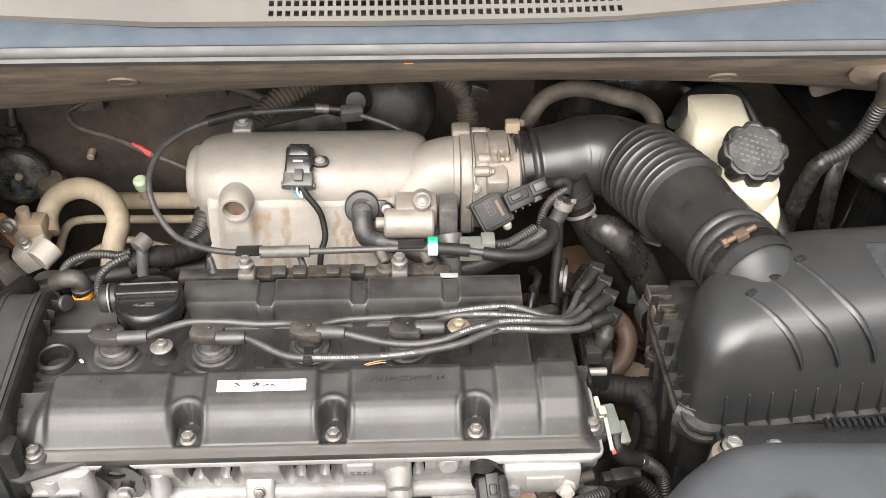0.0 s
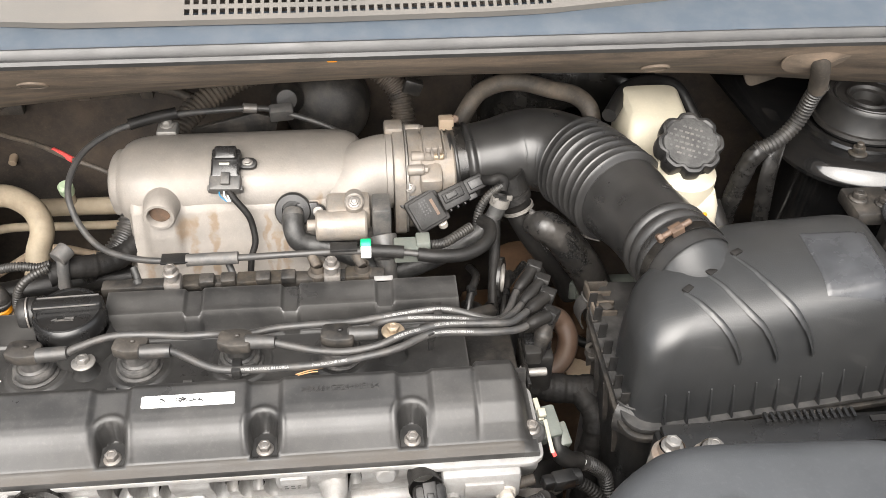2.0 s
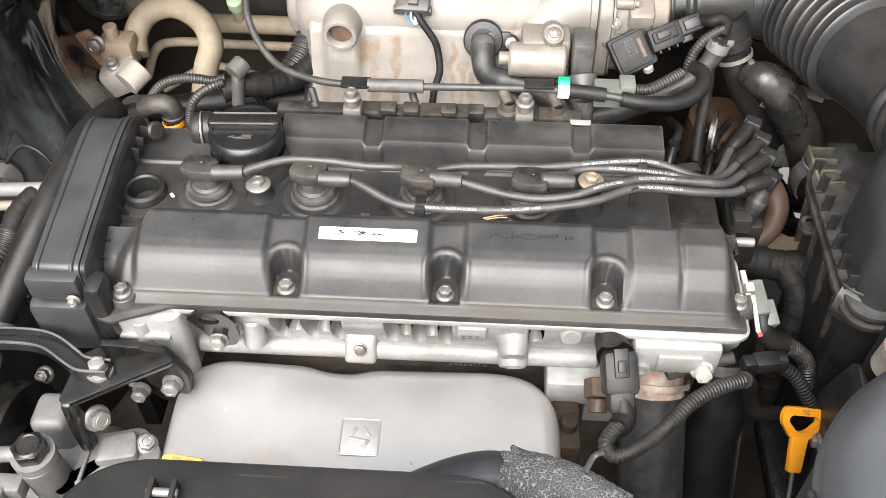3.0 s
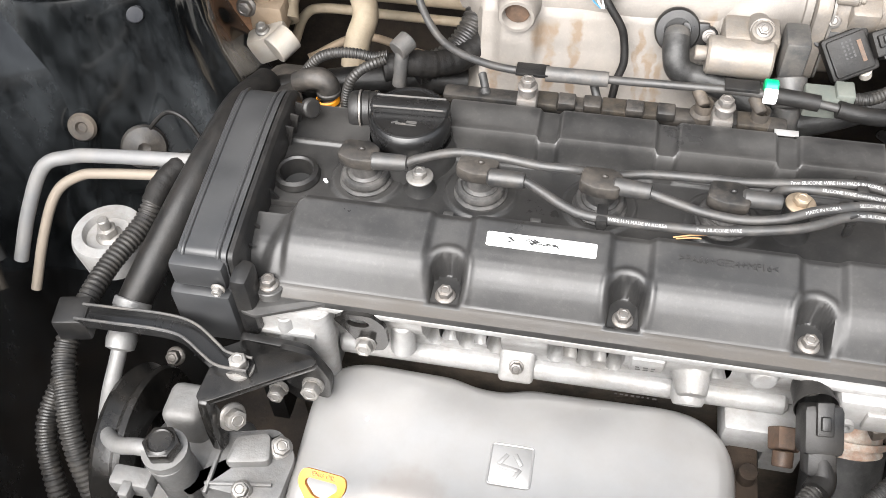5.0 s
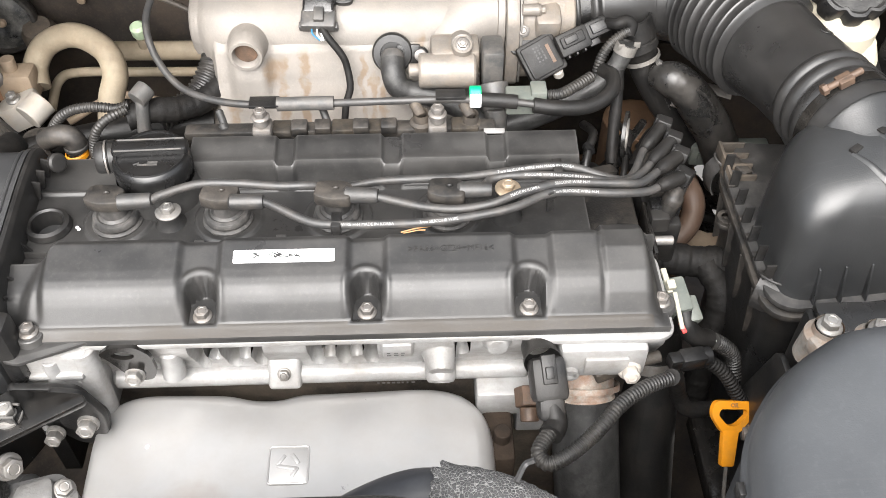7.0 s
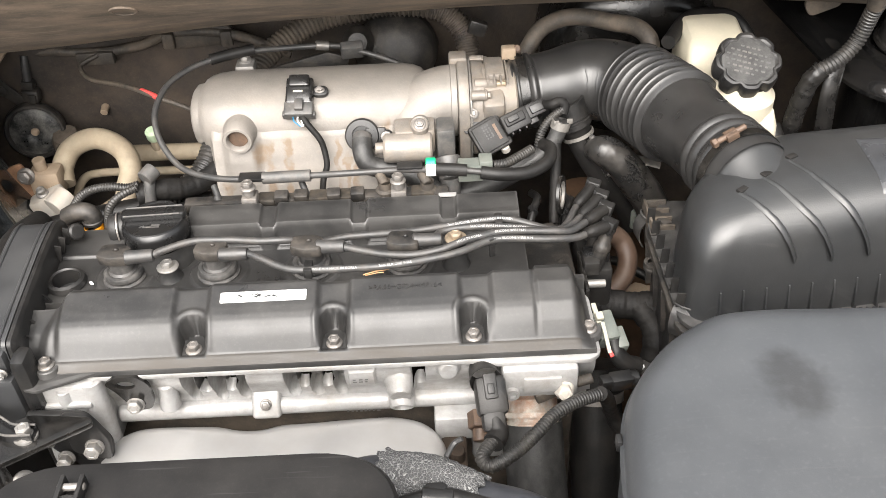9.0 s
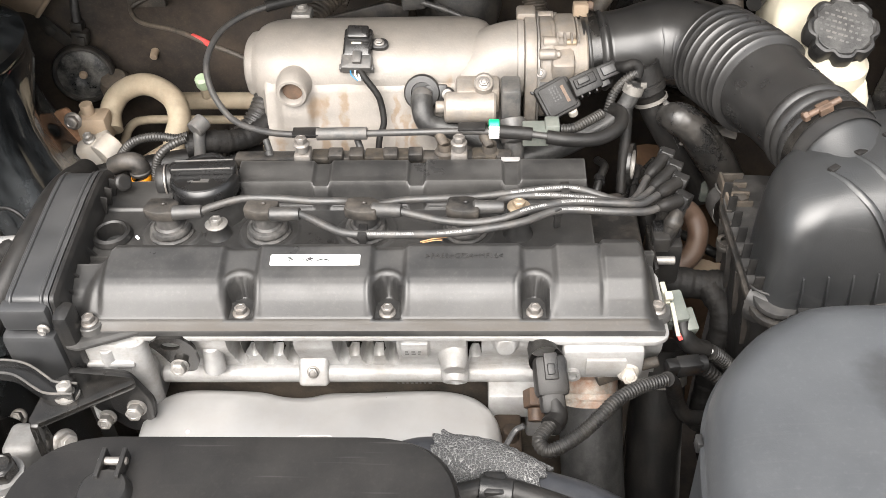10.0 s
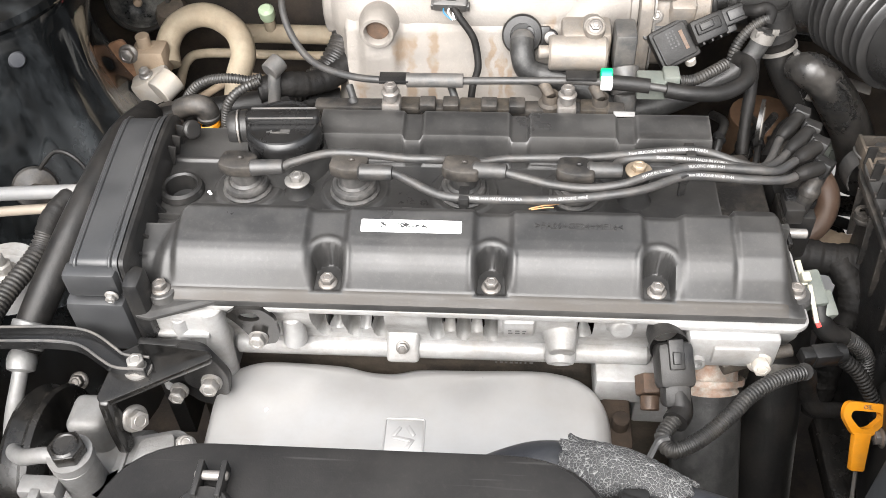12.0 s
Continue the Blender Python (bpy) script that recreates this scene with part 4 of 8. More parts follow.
DOME = ((0.5215, 0.803), (0.527, 0.8085), (0.530, 0.8095), (0.541, 0.823), (0.553, 0.833), (0.572, 0.8405), (0.590, 0.840), (0.600, 0.835), (0.607, 0.822))
PANELS = ((-0.306, -0.209), (-0.174, -0.081), (-0.048, 0.046), (0.079, 0.113))


def prof(tab, y):
    return float(np.interp(y, [p[0] for p in tab], [p[1] for p in tab]))


def cover_height(x, y):
    if y < 0.607:
        p = max(ease(a - 0.006, a + 0.001, x) * ease(b + 0.006, b - 0.001, x) for a, b in PANELS)
        z = prof(LOW, y) * (1 - p) + prof(RIDGE, y) * p
        d = ease(0.113, 0.119, x)
        z = z * (1 - d) + prof(DOME, y) * d
        # rounded outer end
        z -= (z - 0.803) * ease(0.146, 0.164, x) ** 1.6
        # the left end falls to a low ledge along a slanted edge
        xb = -0.303 - (0.588 - y) * 0.28
        k = ease(xb, xb - 0.012, x)
        z = z * (1 - k) + min(z, prof(LOW, y) - 0.0045) * k
        # round pocket behind the ledge
        r = math.hypot(max(x + 0.3190, 0.0), min(y - 0.5930, 0.0))
        k = ease(0.0172, 0.0135, r)
        z = z * (1 - k) + min(z, 0.8125) * k
        # bolt bays cut into the front
        for b in FRONT_BOLTS:
            r = math.hypot(x - b, max(y - 0.5475, 0.0))
            if r < 0.02:
                k = ease(0.0120, 0.0102, r) * ease(0.5285, 0.5325, y)
                z = z * (1 - k) + min(z, 0.8068) * k
                z += 0.0016 * ease(0.0045, 0.0, abs(r - 0.0155)) * ease(0.527, 0.535, y)
    else:
        z = 0.8155
    if y >= 0.60:
        # rear ridge with its small channels
        c = max(ease(0.0095, 0.006, abs(x - q)) for q in (-0.135, -0.0455, 0.043))
        top = 0.8425 + 0.003 * ease(0.678, 0.70, y) - 0.004 * c
        y0 = 0.6755 - 0.003 * c
        k = ease(y0 - 0.007, y0, y) * ease(0.711, 0.703, y) * ease(-0.2185, -0.2145, x) * ease(0.1155, 0.112, x)
        z = max(z, 0.8155 + (top - 0.8155) * k)
        # low ledges of the valley
        z += 0.0025 * ease(0.665, 0.667, y) * ease(0.671, 0.669, y)
        for q in (-0.27, -0.18, -0.09, 0.0):
            z += 0.002 * ease(0.0285, 0.027, math.hypot(x - q, y - 0.635)) * (1 - k)
    return z


bm = sheet(cover_height, steps(-0.3455, 0.1665, 0.0014), steps(0.5215, 0.7115, 0.0014),
           keep=lambda x, y: (x < 0.1175 or y < 0.6075) and math.hypot(x + 0.3255, y - 0.629) > 0.0135, skirt=0.797)
part("shell", bm, M_COVER, cover, sharp=50)
bm = sheet(lambda x, y: cover_height(x, y) + 0.0007, steps(-0.310, 0.1535, 0.0014), steps(0.5213, 0.5292, 0.0013),
           keep=lambda x, y: all(abs(x - b) > 0.013 for b in FRONT_BOLTS) or y < 0.5275)
part("dusty_flange", bm, M_COVERDUST, cover, "flange under a film of brown dust", sharp=60)
# ear and boss at the ends
part("ear", merge(rod((0.163, 0.546, 0.797), (0.163, 0.546, 0.8035), 0.0125, 0.0115), span(0.14, 0.163, 0.534, 0.558, 0.797, 0.802)), M_COVER, cover)
part("boss", rod((-0.317, 0.527, 0.790), (-0.317, 0.527, 0.809), 0.0125, 0.0105), M_COVER, cover)
wing = rounded([(-0.334, 0.506), (-0.322, 0.503), (-0.270, 0.5235), (-0.262, 0.53), (-0.334, 0.535)], 0.003)
part("wing_plate", prism(wing, 0.7985, 0.802, 0.0006), M_COVER, cover)
for x, y, z in [(b, 0.5395, 0.8068) for b in FRONT_BOLTS] + [(0.163, 0.546, 0.8035), (-0.317, 0.527, 0.809)]:
    part("bolt", bolt((x, y, z), 0.0056, 0.0072), M_DARKSTEEL, cover, "dark steel flanged bolt")
# two tall bolts in the valley
part("post", lathe([(0.013, 0), (0.010, 0.004), (0.0085, 0.010), (0.0085, 0.0125)], (-0.227, 0.632, 0.815), seg=20), M_COVER, cover)
part("bolt", bolt((-0.227, 0.632, 0.8275), 0.006, 0.0065, washer=1.75), M_STEEL, cover, "bright plated flange bolt")
part("post", lathe([(0.014, 0), (0.0115, 0.005), (0.0095, 0.02), (0.0095, 0.0315)], (0.048, 0.631, 0.815), seg=20), M_COVER, cover)
part("bolt", bolt((0.048, 0.631, 0.8465), 0.006, 0.0065, washer=1.75), M_BRASS, cover, "yellow-plated flange bolt")
# dipstick bore at the left end; a black disc paints in its shade
part("hole", lathe([(0.0126, 0), (0, 0.0002)], (-0.3255, 0.629, 0.806), seg=28), M_INKHOLE, cover)
part("bore", lathe([(0.019, -0.001), (0.0175, 0.004), (0.0145, 0.0055), (0.0128, 0.004), (0.0122, -0.018)], (-0.3255, 0.629, 0.8175), seg=36), M_BLACK, cover)
# sticker and its worn marks
bm = prism(rect(-0.1655, -0.0885, 0.5655, 0.5765, 0.0015), 0, 0.0004)
slope = math.degrees(math.atan2(0.0095, 0.037))
bm.transform(pose(0, 0.5655, 0.8325 + (0.5655 - 0.548) * 0.2568 + 0.0006, slope, 0, 0) @ pose(0, -0.5655, 0))
sticker = part("sticker", bm, M_WHITE, cover, "white paper sticker with faded marks")
bm = bmesh.new()
rnd = random.Random(8)
for cx, cnt in ((-0.1465, 4), (-0.1325, 9), (-0.121, 6)):
    for _ in range(cnt):
        merge(bm, box((cx + rnd.uniform(-0.005, 0.005), 0.5715 + rnd.uniform(-0.0015, 0.0015), 0), (rnd.uniform(0.002, 0.0055), rnd.uniform(0.0006, 0.0015), 0.0002), 0, (0, 0, rnd.uniform(-40, 40))))
bm.transform(pose(0, 0.5655, 0.8325 + (0.5655 - 0.548) * 0.2568 + 0.00115, slope, 0, 0) @ pose(0, -0.5655, 0))
part("print", bm, M_INKHOLE, sticker)
# moulded material code on the third panel
bm = text_bm(">PA66+GF24+MF16<", 0.0074, 0.0009)
bm.transform(pose(0.0, 0.5745, 0.8325 + (0.5745 - 0.548) * 0.2568, slope, 0, 0))
part("moulded_code", bm, M_BLACK, cover)
for x, y in ((-0.09, 0.664), (-0.2, 0.606), (0.02, 0.664), (-0.135, 0.61)):
    part("tab", box((x, y, 0.8175), (0.008, 0.004, 0.004), 0.0006), M_COVER, cover)

# oil filler cap
cap = thing("oil_filler_cap", (-0.241, 0.669, 0.815), "black ribbed oil filler cap with a grip bar", "oil cap")
part("neck", lathe([(0.036, 0), (0.035, 0.012), (0.033, 0.016), (0.0325, 0.022)], (-0.241, 0.669, 0.815), seg=40), M_COVER, cap)
rr = lambda k, r: r * (1 - 0.015 * (k % 2))
rings = []
for r, h in ((0.030, 0.835), (0.0315, 0.837), (0.032, 0.850), (0.0312, 0.855), (0.028, 0.858), (0.022, 0.8585), (0.0005, 0.8585)):
    rings.append([V(-0.241 + rr(k, r) * math.cos(2 * math.pi * k / 72), 0.669 + rr(k, r) * math.sin(2 * math.pi * k / 72), h) for k in range(72)])
part("lid", loft(rings), M_GLOSSBLK, cap)
part("rim", lathe([(0.0262, 0), (0.0268, 0.0014), (0.0282, 0.0014), (0.0288, 0)], (-0.241, 0.669, 0.8578), seg=56), M_GLOSSBLK, cap)
grip = rounded([(-0.0300, -0.0048), (0.0300, -0.0048), (0.0300, 0.0048), (-0.0300, 0.0048)], 0.003)
part("grip", prism(grip, 0, 0.0085, 0.0022, pose(-0.241, 0.672, 0.8570, 0, 0, 2) @ Matrix.Diagonal((1.02, 1.35, 1, 1))), M_GLOSSBLK, cap)
for y in (-0.0066, 0.0066):
    part("grip_edge", rod((-0.268, 0.672 + y - 0.001, 0.8652), (-0.214, 0.672 + y + 0.001, 0.8652), 0.0008, seg=8), M_DKGREY, cap, "thin paler grey edge")
bm = box((-0.241, 0.655, 0.8587), (0.016, 0.0016, 0.0006))
merge(bm, box((-0.237, 0.657, 0.8587), (0.008, 0.0035, 0.0006)))
merge(bm, box((-0.250, 0.656, 0.8587), (0.005, 0.0014, 0.0006), 0, (0, 0, 25)))
part("oil_can_mark", bm, M_DKGREY, cap)

# ---------------------------------------------------------------- ignition leads
PLUGS = (-0.270, -0.180, -0.090, 0.0)
LEADS = (
    [(-0.253, 0.623, 0.849), (-0.236, 0.623, 0.850), (-0.226, 0.628, 0.851), (-0.199, 0.637, 0.853), (-0.167, 0.637, 0.853), (-0.135, 0.634, 0.852), (-0.108, 0.636, 0.850), (-0.085, 0.646, 0.838), (-0.054, 0.652, 0.838), (-0.014, 0.652, 0.84), (0.017, 0.647, 0.846), (0.076, 0.652, 0.850), (0.103, 0.652, 0.849), (0.132, 0.645, 0.843), (0.148, 0.648, 0.838), (0.158, 0.662, 0.834), (0.168, 0.684, 0.833), (0.174, 0.694, 0.834)],
    [(-0.165, 0.620, 0.849), (-0.147, 0.619, 0.850), (-0.133, 0.612, 0.849), (-0.115, 0.602, 0.847), (-0.097, 0.596, 0.8465), (-0.054, 0.594, 0.847), (-0.010, 0.596, 0.847), (0.033, 0.602, 0.849), (0.054, 0.608, 0.850), (0.077, 0.620, 0.850), (0.095, 0.624, 0.849), (0.134, 0.624, 0.846), (0.160, 0.629, 0.842), (0.176, 0.638, 0.8405)],
    [(-0.075, 0.625, 0.849), (-0.061, 0.623, 0.850), (-0.041, 0.617, 0.849), (-0.019, 0.611, 0.848), (0.007, 0.608, 0.848), (0.033, 0.611, 0.850), (0.055, 0.619, 0.853), (0.073, 0.625, 0.853), (0.095, 0.631, 0.852), (0.140, 0.633, 0.848), (0.156, 0.637, 0.844), (0.168, 0.646, 0.843), (0.178, 0.656, 0.842)],
    [(0.015, 0.628, 0.849), (0.026, 0.628, 0.849), (0.036, 0.643, 0.846), (0.062, 0.645, 0.848), (0.102, 0.642, 0.848), (0.138, 0.639, 0.844), (0.150, 0.644, 0.841), (0.163, 0.656, 0.838), (0.175, 0.671, 0.838)],
)
COIL_TOPS = ((0.192, 0.716, 0.839), (0.197, 0.650, 0.839), (0.198, 0.674, 0.841), (0.196, 0.694, 0.841))
WORDS = (((0.040, "7mm SILICONE WIRE H-H MADE IN KOREA"),), ((-0.084, "WIRE H-H MADE IN KOREA"), (-0.024, "7mm SILICONE WIRE"), (0.082, "7mm SILICONE WIRE H-H")), ((0.048, "MADE IN KOREA"), (0.084, "SILICONE WIRE H-H")), ((0.062, "SILICONE WIRE H-H MADE IN KOREA"),))


def wrap_letters(words, size, path, start, r):
    """Print laid round a lead: letters bent along its path, on its upper front."""
    path = resample(smooth_path(path, 8), 0.001)
    bm = text_bm(words, size)
    x0 = min(v.co.x for v in bm.verts)
    fr = frames_along(path)
    start = next(i for i, p in enumerate(path) if p.x > start) * 0.001
    for v in bm.verts:
        s = (start + (v.co.x - x0)) / 0.001
        i = max(0, min(int(s), len(fr) - 2))
        p, t, u, w = fr[i]
        p = p + t * (s - i) * 0.001
        up = (V(0, -0.62, 0.78) - t * V(0, -0.62, 0.78).dot(t)).normalized()
        side = up.cross(t)
        a = v.co.y / r
        v.co = p + (up * math.cos(a) + side * math.sin(a)) * (r + 0.00025)
    return bm


for k, px in enumerate(PLUGS):
    lead = thing("ignition_lead", (px, 0.635, 0.8155), "grey-black silicone ignition lead with an angled plug boot", "ignition lead", "ignition leads")
    part("seal", lathe([(0.0205, 0), (0.0205, 0.0025), (0.019, 0.0038), (0.0178, 0.0040), (0.0178, 0.0052), (0.0188, 0.006), (0.0188, 0.0085), (0.0175, 0.0105), (0.0150, 0.0112), (0.0135, 0.0105), (0.0115, 0.0125), (0.0108, 0.030), (0, 0.030)], (px, 0.633, 0.8165), seg=32), M_SEALDUST, lead, "dusty ringed rubber seal")
    top = rounded([(-0.018, -0.007), (-0.006, -0.0115), (0.012, -0.0105), (0.0135, 0.006), (0.004, 0.0115), (-0.016, 0.010)], 0.004)
    bm = prism(top, 0.0, 0.011, 0.002, pose(px + 0.001, 0.628, 0.8425, 0, 0, -3))
    merge(bm, rod((px + 0.001, 0.628, 0.853), (px + 0.001, 0.630, 0.8545), 0.0025))
    boot = part("boot", bm, M_DUSTBLK, lead)
    pts = LEADS[k]
    d = (Vector(pts[1]) - Vector(pts[0])).normalized()
    part("sleeve", lathe([(0.005, -0.008), (0.0068, -0.006), (0.0062, 0.017), (0.0056, 0.0195), (0.0035, 0.020)], pts[0], d, 18), M_WIRE, lead)
    wire = part("wire", tube(pts, 0.0036, 12, 8), M_WIRE, lead)
    for begin, words in WORDS[k]:
        part("print", wrap_letters(words, 0.0033, pts, begin, 0.0036), M_PRINT, wire, "white printed letters")
for x, y, z, a in ((-0.088, 0.598, 0.8465, 0), (0.079, 0.626, 0.8495, 25), (0.090, 0.652, 0.849, 0)):
    bm = box((0, 0, 0), (0.008, 0.016, 0.009), 0.001)
    merge(bm, box((0, -0.006, -0.010), (0.006, 0.003, 0.014), 0.0008))
    solo("wire_clip", merge(bmesh.new(), bm, pose(x, y, z - 0.001, 0, 0, a)), M_BLACK, "black plastic clip holding the ignition leads", "clip", "wire clips")
for x, y, z in ((-0.3005, 0.6255, 0.816), (-0.302, 0.627, 0.8165)):
    solo("white_fleck", lathe([(0, 0), (0.0016, 0.0003), (0.0012, 0.0012), (0, 0.0016)], (x, y, z), (0.2, 0.1, 1), 8), M_WHITE, "tiny white fleck on the valve cover", "fleck", "flecks")
# a fallen dry pine needle
bm = tube([(-0.038, 0.5895, 0.8425), (-0.026, 0.592, 0.844), (-0.015, 0.5945, 0.8435)], 0.0006, 6)
merge(bm, tube([(-0.036, 0.5885, 0.8425), (-0.025, 0.5905, 0.8432), (-0.019, 0.591, 0.843)], 0.0005, 6))
solo("dry_twig", bm, M_ORANGE, "tiny dry orange twig lying by a lead", "twig")

# ---------------------------------------------------------------- exhaust heat shield
SHIELD = rounded([(-0.291, 0.36), (0.033, 0.36), (0.033, 0.533), (-0.125, 0.533), (-0.142, 0.5275), (-0.166, 0.5275), (-0.186, 0.533), (-0.291, 0.533)], [0.03, 0.03, 0.055, 0.012, 0.012, 0.012, 0.012, 0.042], 8)
SHIELD = resample([V(p[0], p[1], 0) for p in [*SHIELD, SHIELD[0]]], 0.004)[:-1]
SHIELD_MID = V(-0.129, 0.45, 0)


def shield_ring(inset, z):
    """One level of the shield: its outline drawn in, the top gently waved into two lobes."""
    out = []
    for p in SHIELD:
        d = SHIELD_MID - p
        k = min(inset / max(d.length, 1e-6), 0.995)
        q = p + d * k
        wave = 0.0035 * math.cos((q.x + 0.215) / 0.155 * 2 * math.pi) * ease(0.0, 0.03, inset)
        brow = -0.022 * ease(0.43, 0.36, q.y) - 0.004 * ease(0.50, 0.43, q.y)
        out.append(V(q.x, q.y, z + wave + brow + 0.006))
    return out


shield = thing("heat_shield", (-0.129, 0.45, 0.5), "pale pressed-steel exhaust heat shield with faint stains", "heat shield")
levels = [(0.0, 0.56), (0.0, 0.66), (0.0, 0.692), (0.0012, 0.700), (0.004, 0.7065), (0.009, 0.7115), (0.016, 0.7142), (0.026, 0.7155)] + [(0.038 + 0.011 * k, 0.716) for k in range(13)]
shell = part("shell", loft([shield_ring(*k) for k in levels]), M_SHIELD, shield, sharp=75)
# pressed square badge, plain
bm = prism(rect(-0.0155, 0.0155, -0.0155, 0.0155, 0.003), -0.001, 0.0003, 0.0003)
edge = [V(*p, 0.0003) for p in rect(-0.0155, 0.0155, -0.0155, 0.0155, 0.003)]
merge(bm, tube(edge + edge[:1], 0.0008, 8, raw=True))
for x, y, a, w in ((-0.006, 0.004, -35, 0.010), (0.005, 0.005, 35, 0.010), (-0.001, -0.002, 80, 0.016), (0.005, -0.006, -30, 0.009)):
    merge(bm, box((x, y, 0.0004), (0.0030, w, 0.0012), 0.0005, (0, 0, a)))
part("pressed_badge", merge(bmesh.new(), bm, pose(-0.1295, 0.4615, 0.7174, 4, 0, 0)), M_SHIELD, shield)
part("bolt", bolt((-0.204, 0.424, 0.7145), 0.0065, 0.005), M_RUST, shield, "rusty bolt")
part("bolt", bolt((-0.24, 0.478, 0.7225), 0.0015, 0.001), M_WHITE, shield)

# exhaust side: rusty flange, sensor, brown gasket below the ledge
solo("exhaust_flange", merge(span(0.025, 0.050, 0.47, 0.53, 0.66, 0.70, 0.004), rod((0.04, 0.49, 0.695), (0.04, 0.49, 0.712), 0.007)), M_GRIMEDARK, "rusty brown exhaust flange beside the heat shield", "exhaust")
bm = rod((0.062, 0.520, 0.728), (0.062, 0.505, 0.722), 0.0115, 0.011, seg=6)
merge(bm, rod((0.062, 0.505, 0.722), (0.062, 0.495, 0.716), 0.0075))
solo("temperature_sensor", bm, M_COPPER, "burnt copper-coloured sensor screwed into the head", "sensor")

# ---------------------------------------------------------------- belt cover
belt = thing("belt_cover", (-0.36, 0.62, 0.60), "black plastic timing belt cover at the engine's end", "belt cover")
side = rounded([(0.722, 0.62), (0.722, 0.79), (0.706, 0.838), (0.66, 0.843), (0.56, 0.842), (0.524, 0.840), (0.520, 0.805), (0.528, 0.745), (0.56, 0.68), (0.62, 0.62)], [0.01, 0.03, 0.022, 0.05, 0.03, 0.006, 0.01, 0.02, 0.05, 0.02])


def belt_ring(x, grow, tilt=0.0):
    return [V(x + 0.06 * (0.705 - p[0]) + tilt * (p[1] - 0.84), p[0] + (p[0] - 0.62) / 0.1 * grow, p[1] + (p[1] - 0.73) / 0.11 * grow) for p in side]


part("outer_shell", loft([belt_ring(-0.392, -0.004, 0.25), belt_ring(-0.390, -0.001, 0.2), belt_ring(-0.386, 0.0, 0.12), belt_ring(-0.358, 0.0), belt_ring(-0.356, 0.002), belt_ring(-0.3525, 0.002), belt_ring(-0.3525, -0.002)]), M_BELT, belt)
part("inner_shell", loft([belt_ring(-0.351, -0.002), belt_ring(-0.351, 0.0025), belt_ring(-0.3475, 0.0025), belt_ring(-0.3455, 0.0), belt_ring(-0.3445, -0.002)]), M_BLACK, belt)
for x, g in ((-0.3855, 0.0), (-0.3595, 0.0)):
    lip = [p for p in belt_ring(x, g, 0.12 if x < -0.38 else 0.0) if p.z > 0.765]
    lip.sort(key=lambda p: math.atan2(p.z - 0.73, p.y - 0.62))
    part("lip", tube(lip, 0.0016, 10, raw=True), M_BELT, belt)
part("front_box", merge(span(-0.384, -0.3425, 0.513, 0.53, 0.812, 0.8365, 0.004), span(-0.389, -0.341, 0.5085, 0.53, 0.752, 0.809, 0.006)), M_BELT, belt)
part("corner_box", span(-0.338, -0.323, 0.506, 0.53, 0.768, 0.834, 0.006), M_BLACK, belt)
part("bolt", bolt((-0.348, 0.511, 0.818), 0.004, 0.005, (0, -1, 0)), M_STEEL, belt, "small plated bolt")
for y, z in ((0.562, 0.834), (0.602, 0.832), (0.545, 0.824)):
    g = bmesh.new()
    q = [V(-0.3445, y, z + 0.004), V(-0.3445, y, 0.812), V(-0.332, y, 0.816 + (0.012 if y < 0.59 else 0))]
    a = [g.verts.new(p) for p in q]
    b = [g.verts.new(p + V(0, 0.0022, 0)) for p in q]
    g.faces.new(a), g.faces.new(b[::-1])
    for k in range(3):
        g.faces.new((a[k], a[(k + 1) % 3], b[(k + 1) % 3], b[k]))
    part("gusset", g, M_BLACK, belt)
# ribs on the tall rear of the inner case
for k in range(3):
    part("rib", box((-0.3415, 0.662 + 0.014 * k, 0.824), (0.007, 0.002, 0.024), 0.0005, (0, 15, 0)), M_BLACK, belt)
part("plug", lathe([(0.008, 0), (0.0085, 0.005), (0.007, 0.007), (0.004, 0.0075), (0, 0.006)], (-0.333, 0.694, 0.828), (0.8, -0.5, 0.4), 24), M_BLACK, belt)
part("lower_guard", span(-0.352, -0.337, 0.53, 0.612, 0.60, 0.81), M_BLACK, belt)

# ---------------------------------------------------------------- steering pump corner
pump = thing("steering_pump", (-0.345, 0.44, 0.60), "grey cast steering pump with a banjo union", "pump")
part("rear_housing", rod((-0.405, 0.440, 0.655), (-0.335, 0.444, 0.66), 0.045, 0.043, 0.006, 40), M_PUMP, pump)
part("mount_lug", span(-0.392, -0.361, 0.446, 0.480, 0.66, 0.737, 0.008, 4), M_PUMP, pump)
part("cover_plate", prism(rounded([(-0.336, 0.425), (-0.334, 0.449), (-0.309, 0.456), (-0.302, 0.432)], 0.006), 0.70, 0.722, 0.004), M_PUMP, pump)
part("rib", box((-0.322, 0.414, 0.7145), (0.05, 0.003, 0.004), 0.001, (0, 0, 8)), M_PUMP, pump)
part("rib", box((-0.344, 0.428, 0.7145), (0.003, 0.05, 0.005), 0.001), M_PUMP, pump)
part("outlet", rod((-0.369, 0.418, 0.68), (-0.369, 0.414, 0.744), 0.016, 0.0155), M_PUMP, pump)
bm = prism(rounded([(-0.37, 0.41), (-0.352, 0.398), (-0.350, 0.452), (-0.306, 0.463), (-0.287, 0.444), (-0.290, 0.404)], 0.008), 0.58, 0.714, 0.005)
part("body", bm, M_PUMP, pump)
part("banjo", lathe([(0.011, 0), (0.0165, 0), (0.0165, 0.008), (0.011, 0.008)], (-0.369, 0.415, 0.744), seg=28), M_PUMP, pump)
bm = prism([(0.0135 * math.cos(math.pi / 3 * k + 0.2), 0.0135 * math.sin(math.pi / 3 * k + 0.2)) for k in range(6)], 0, 0.011, 0.0014)
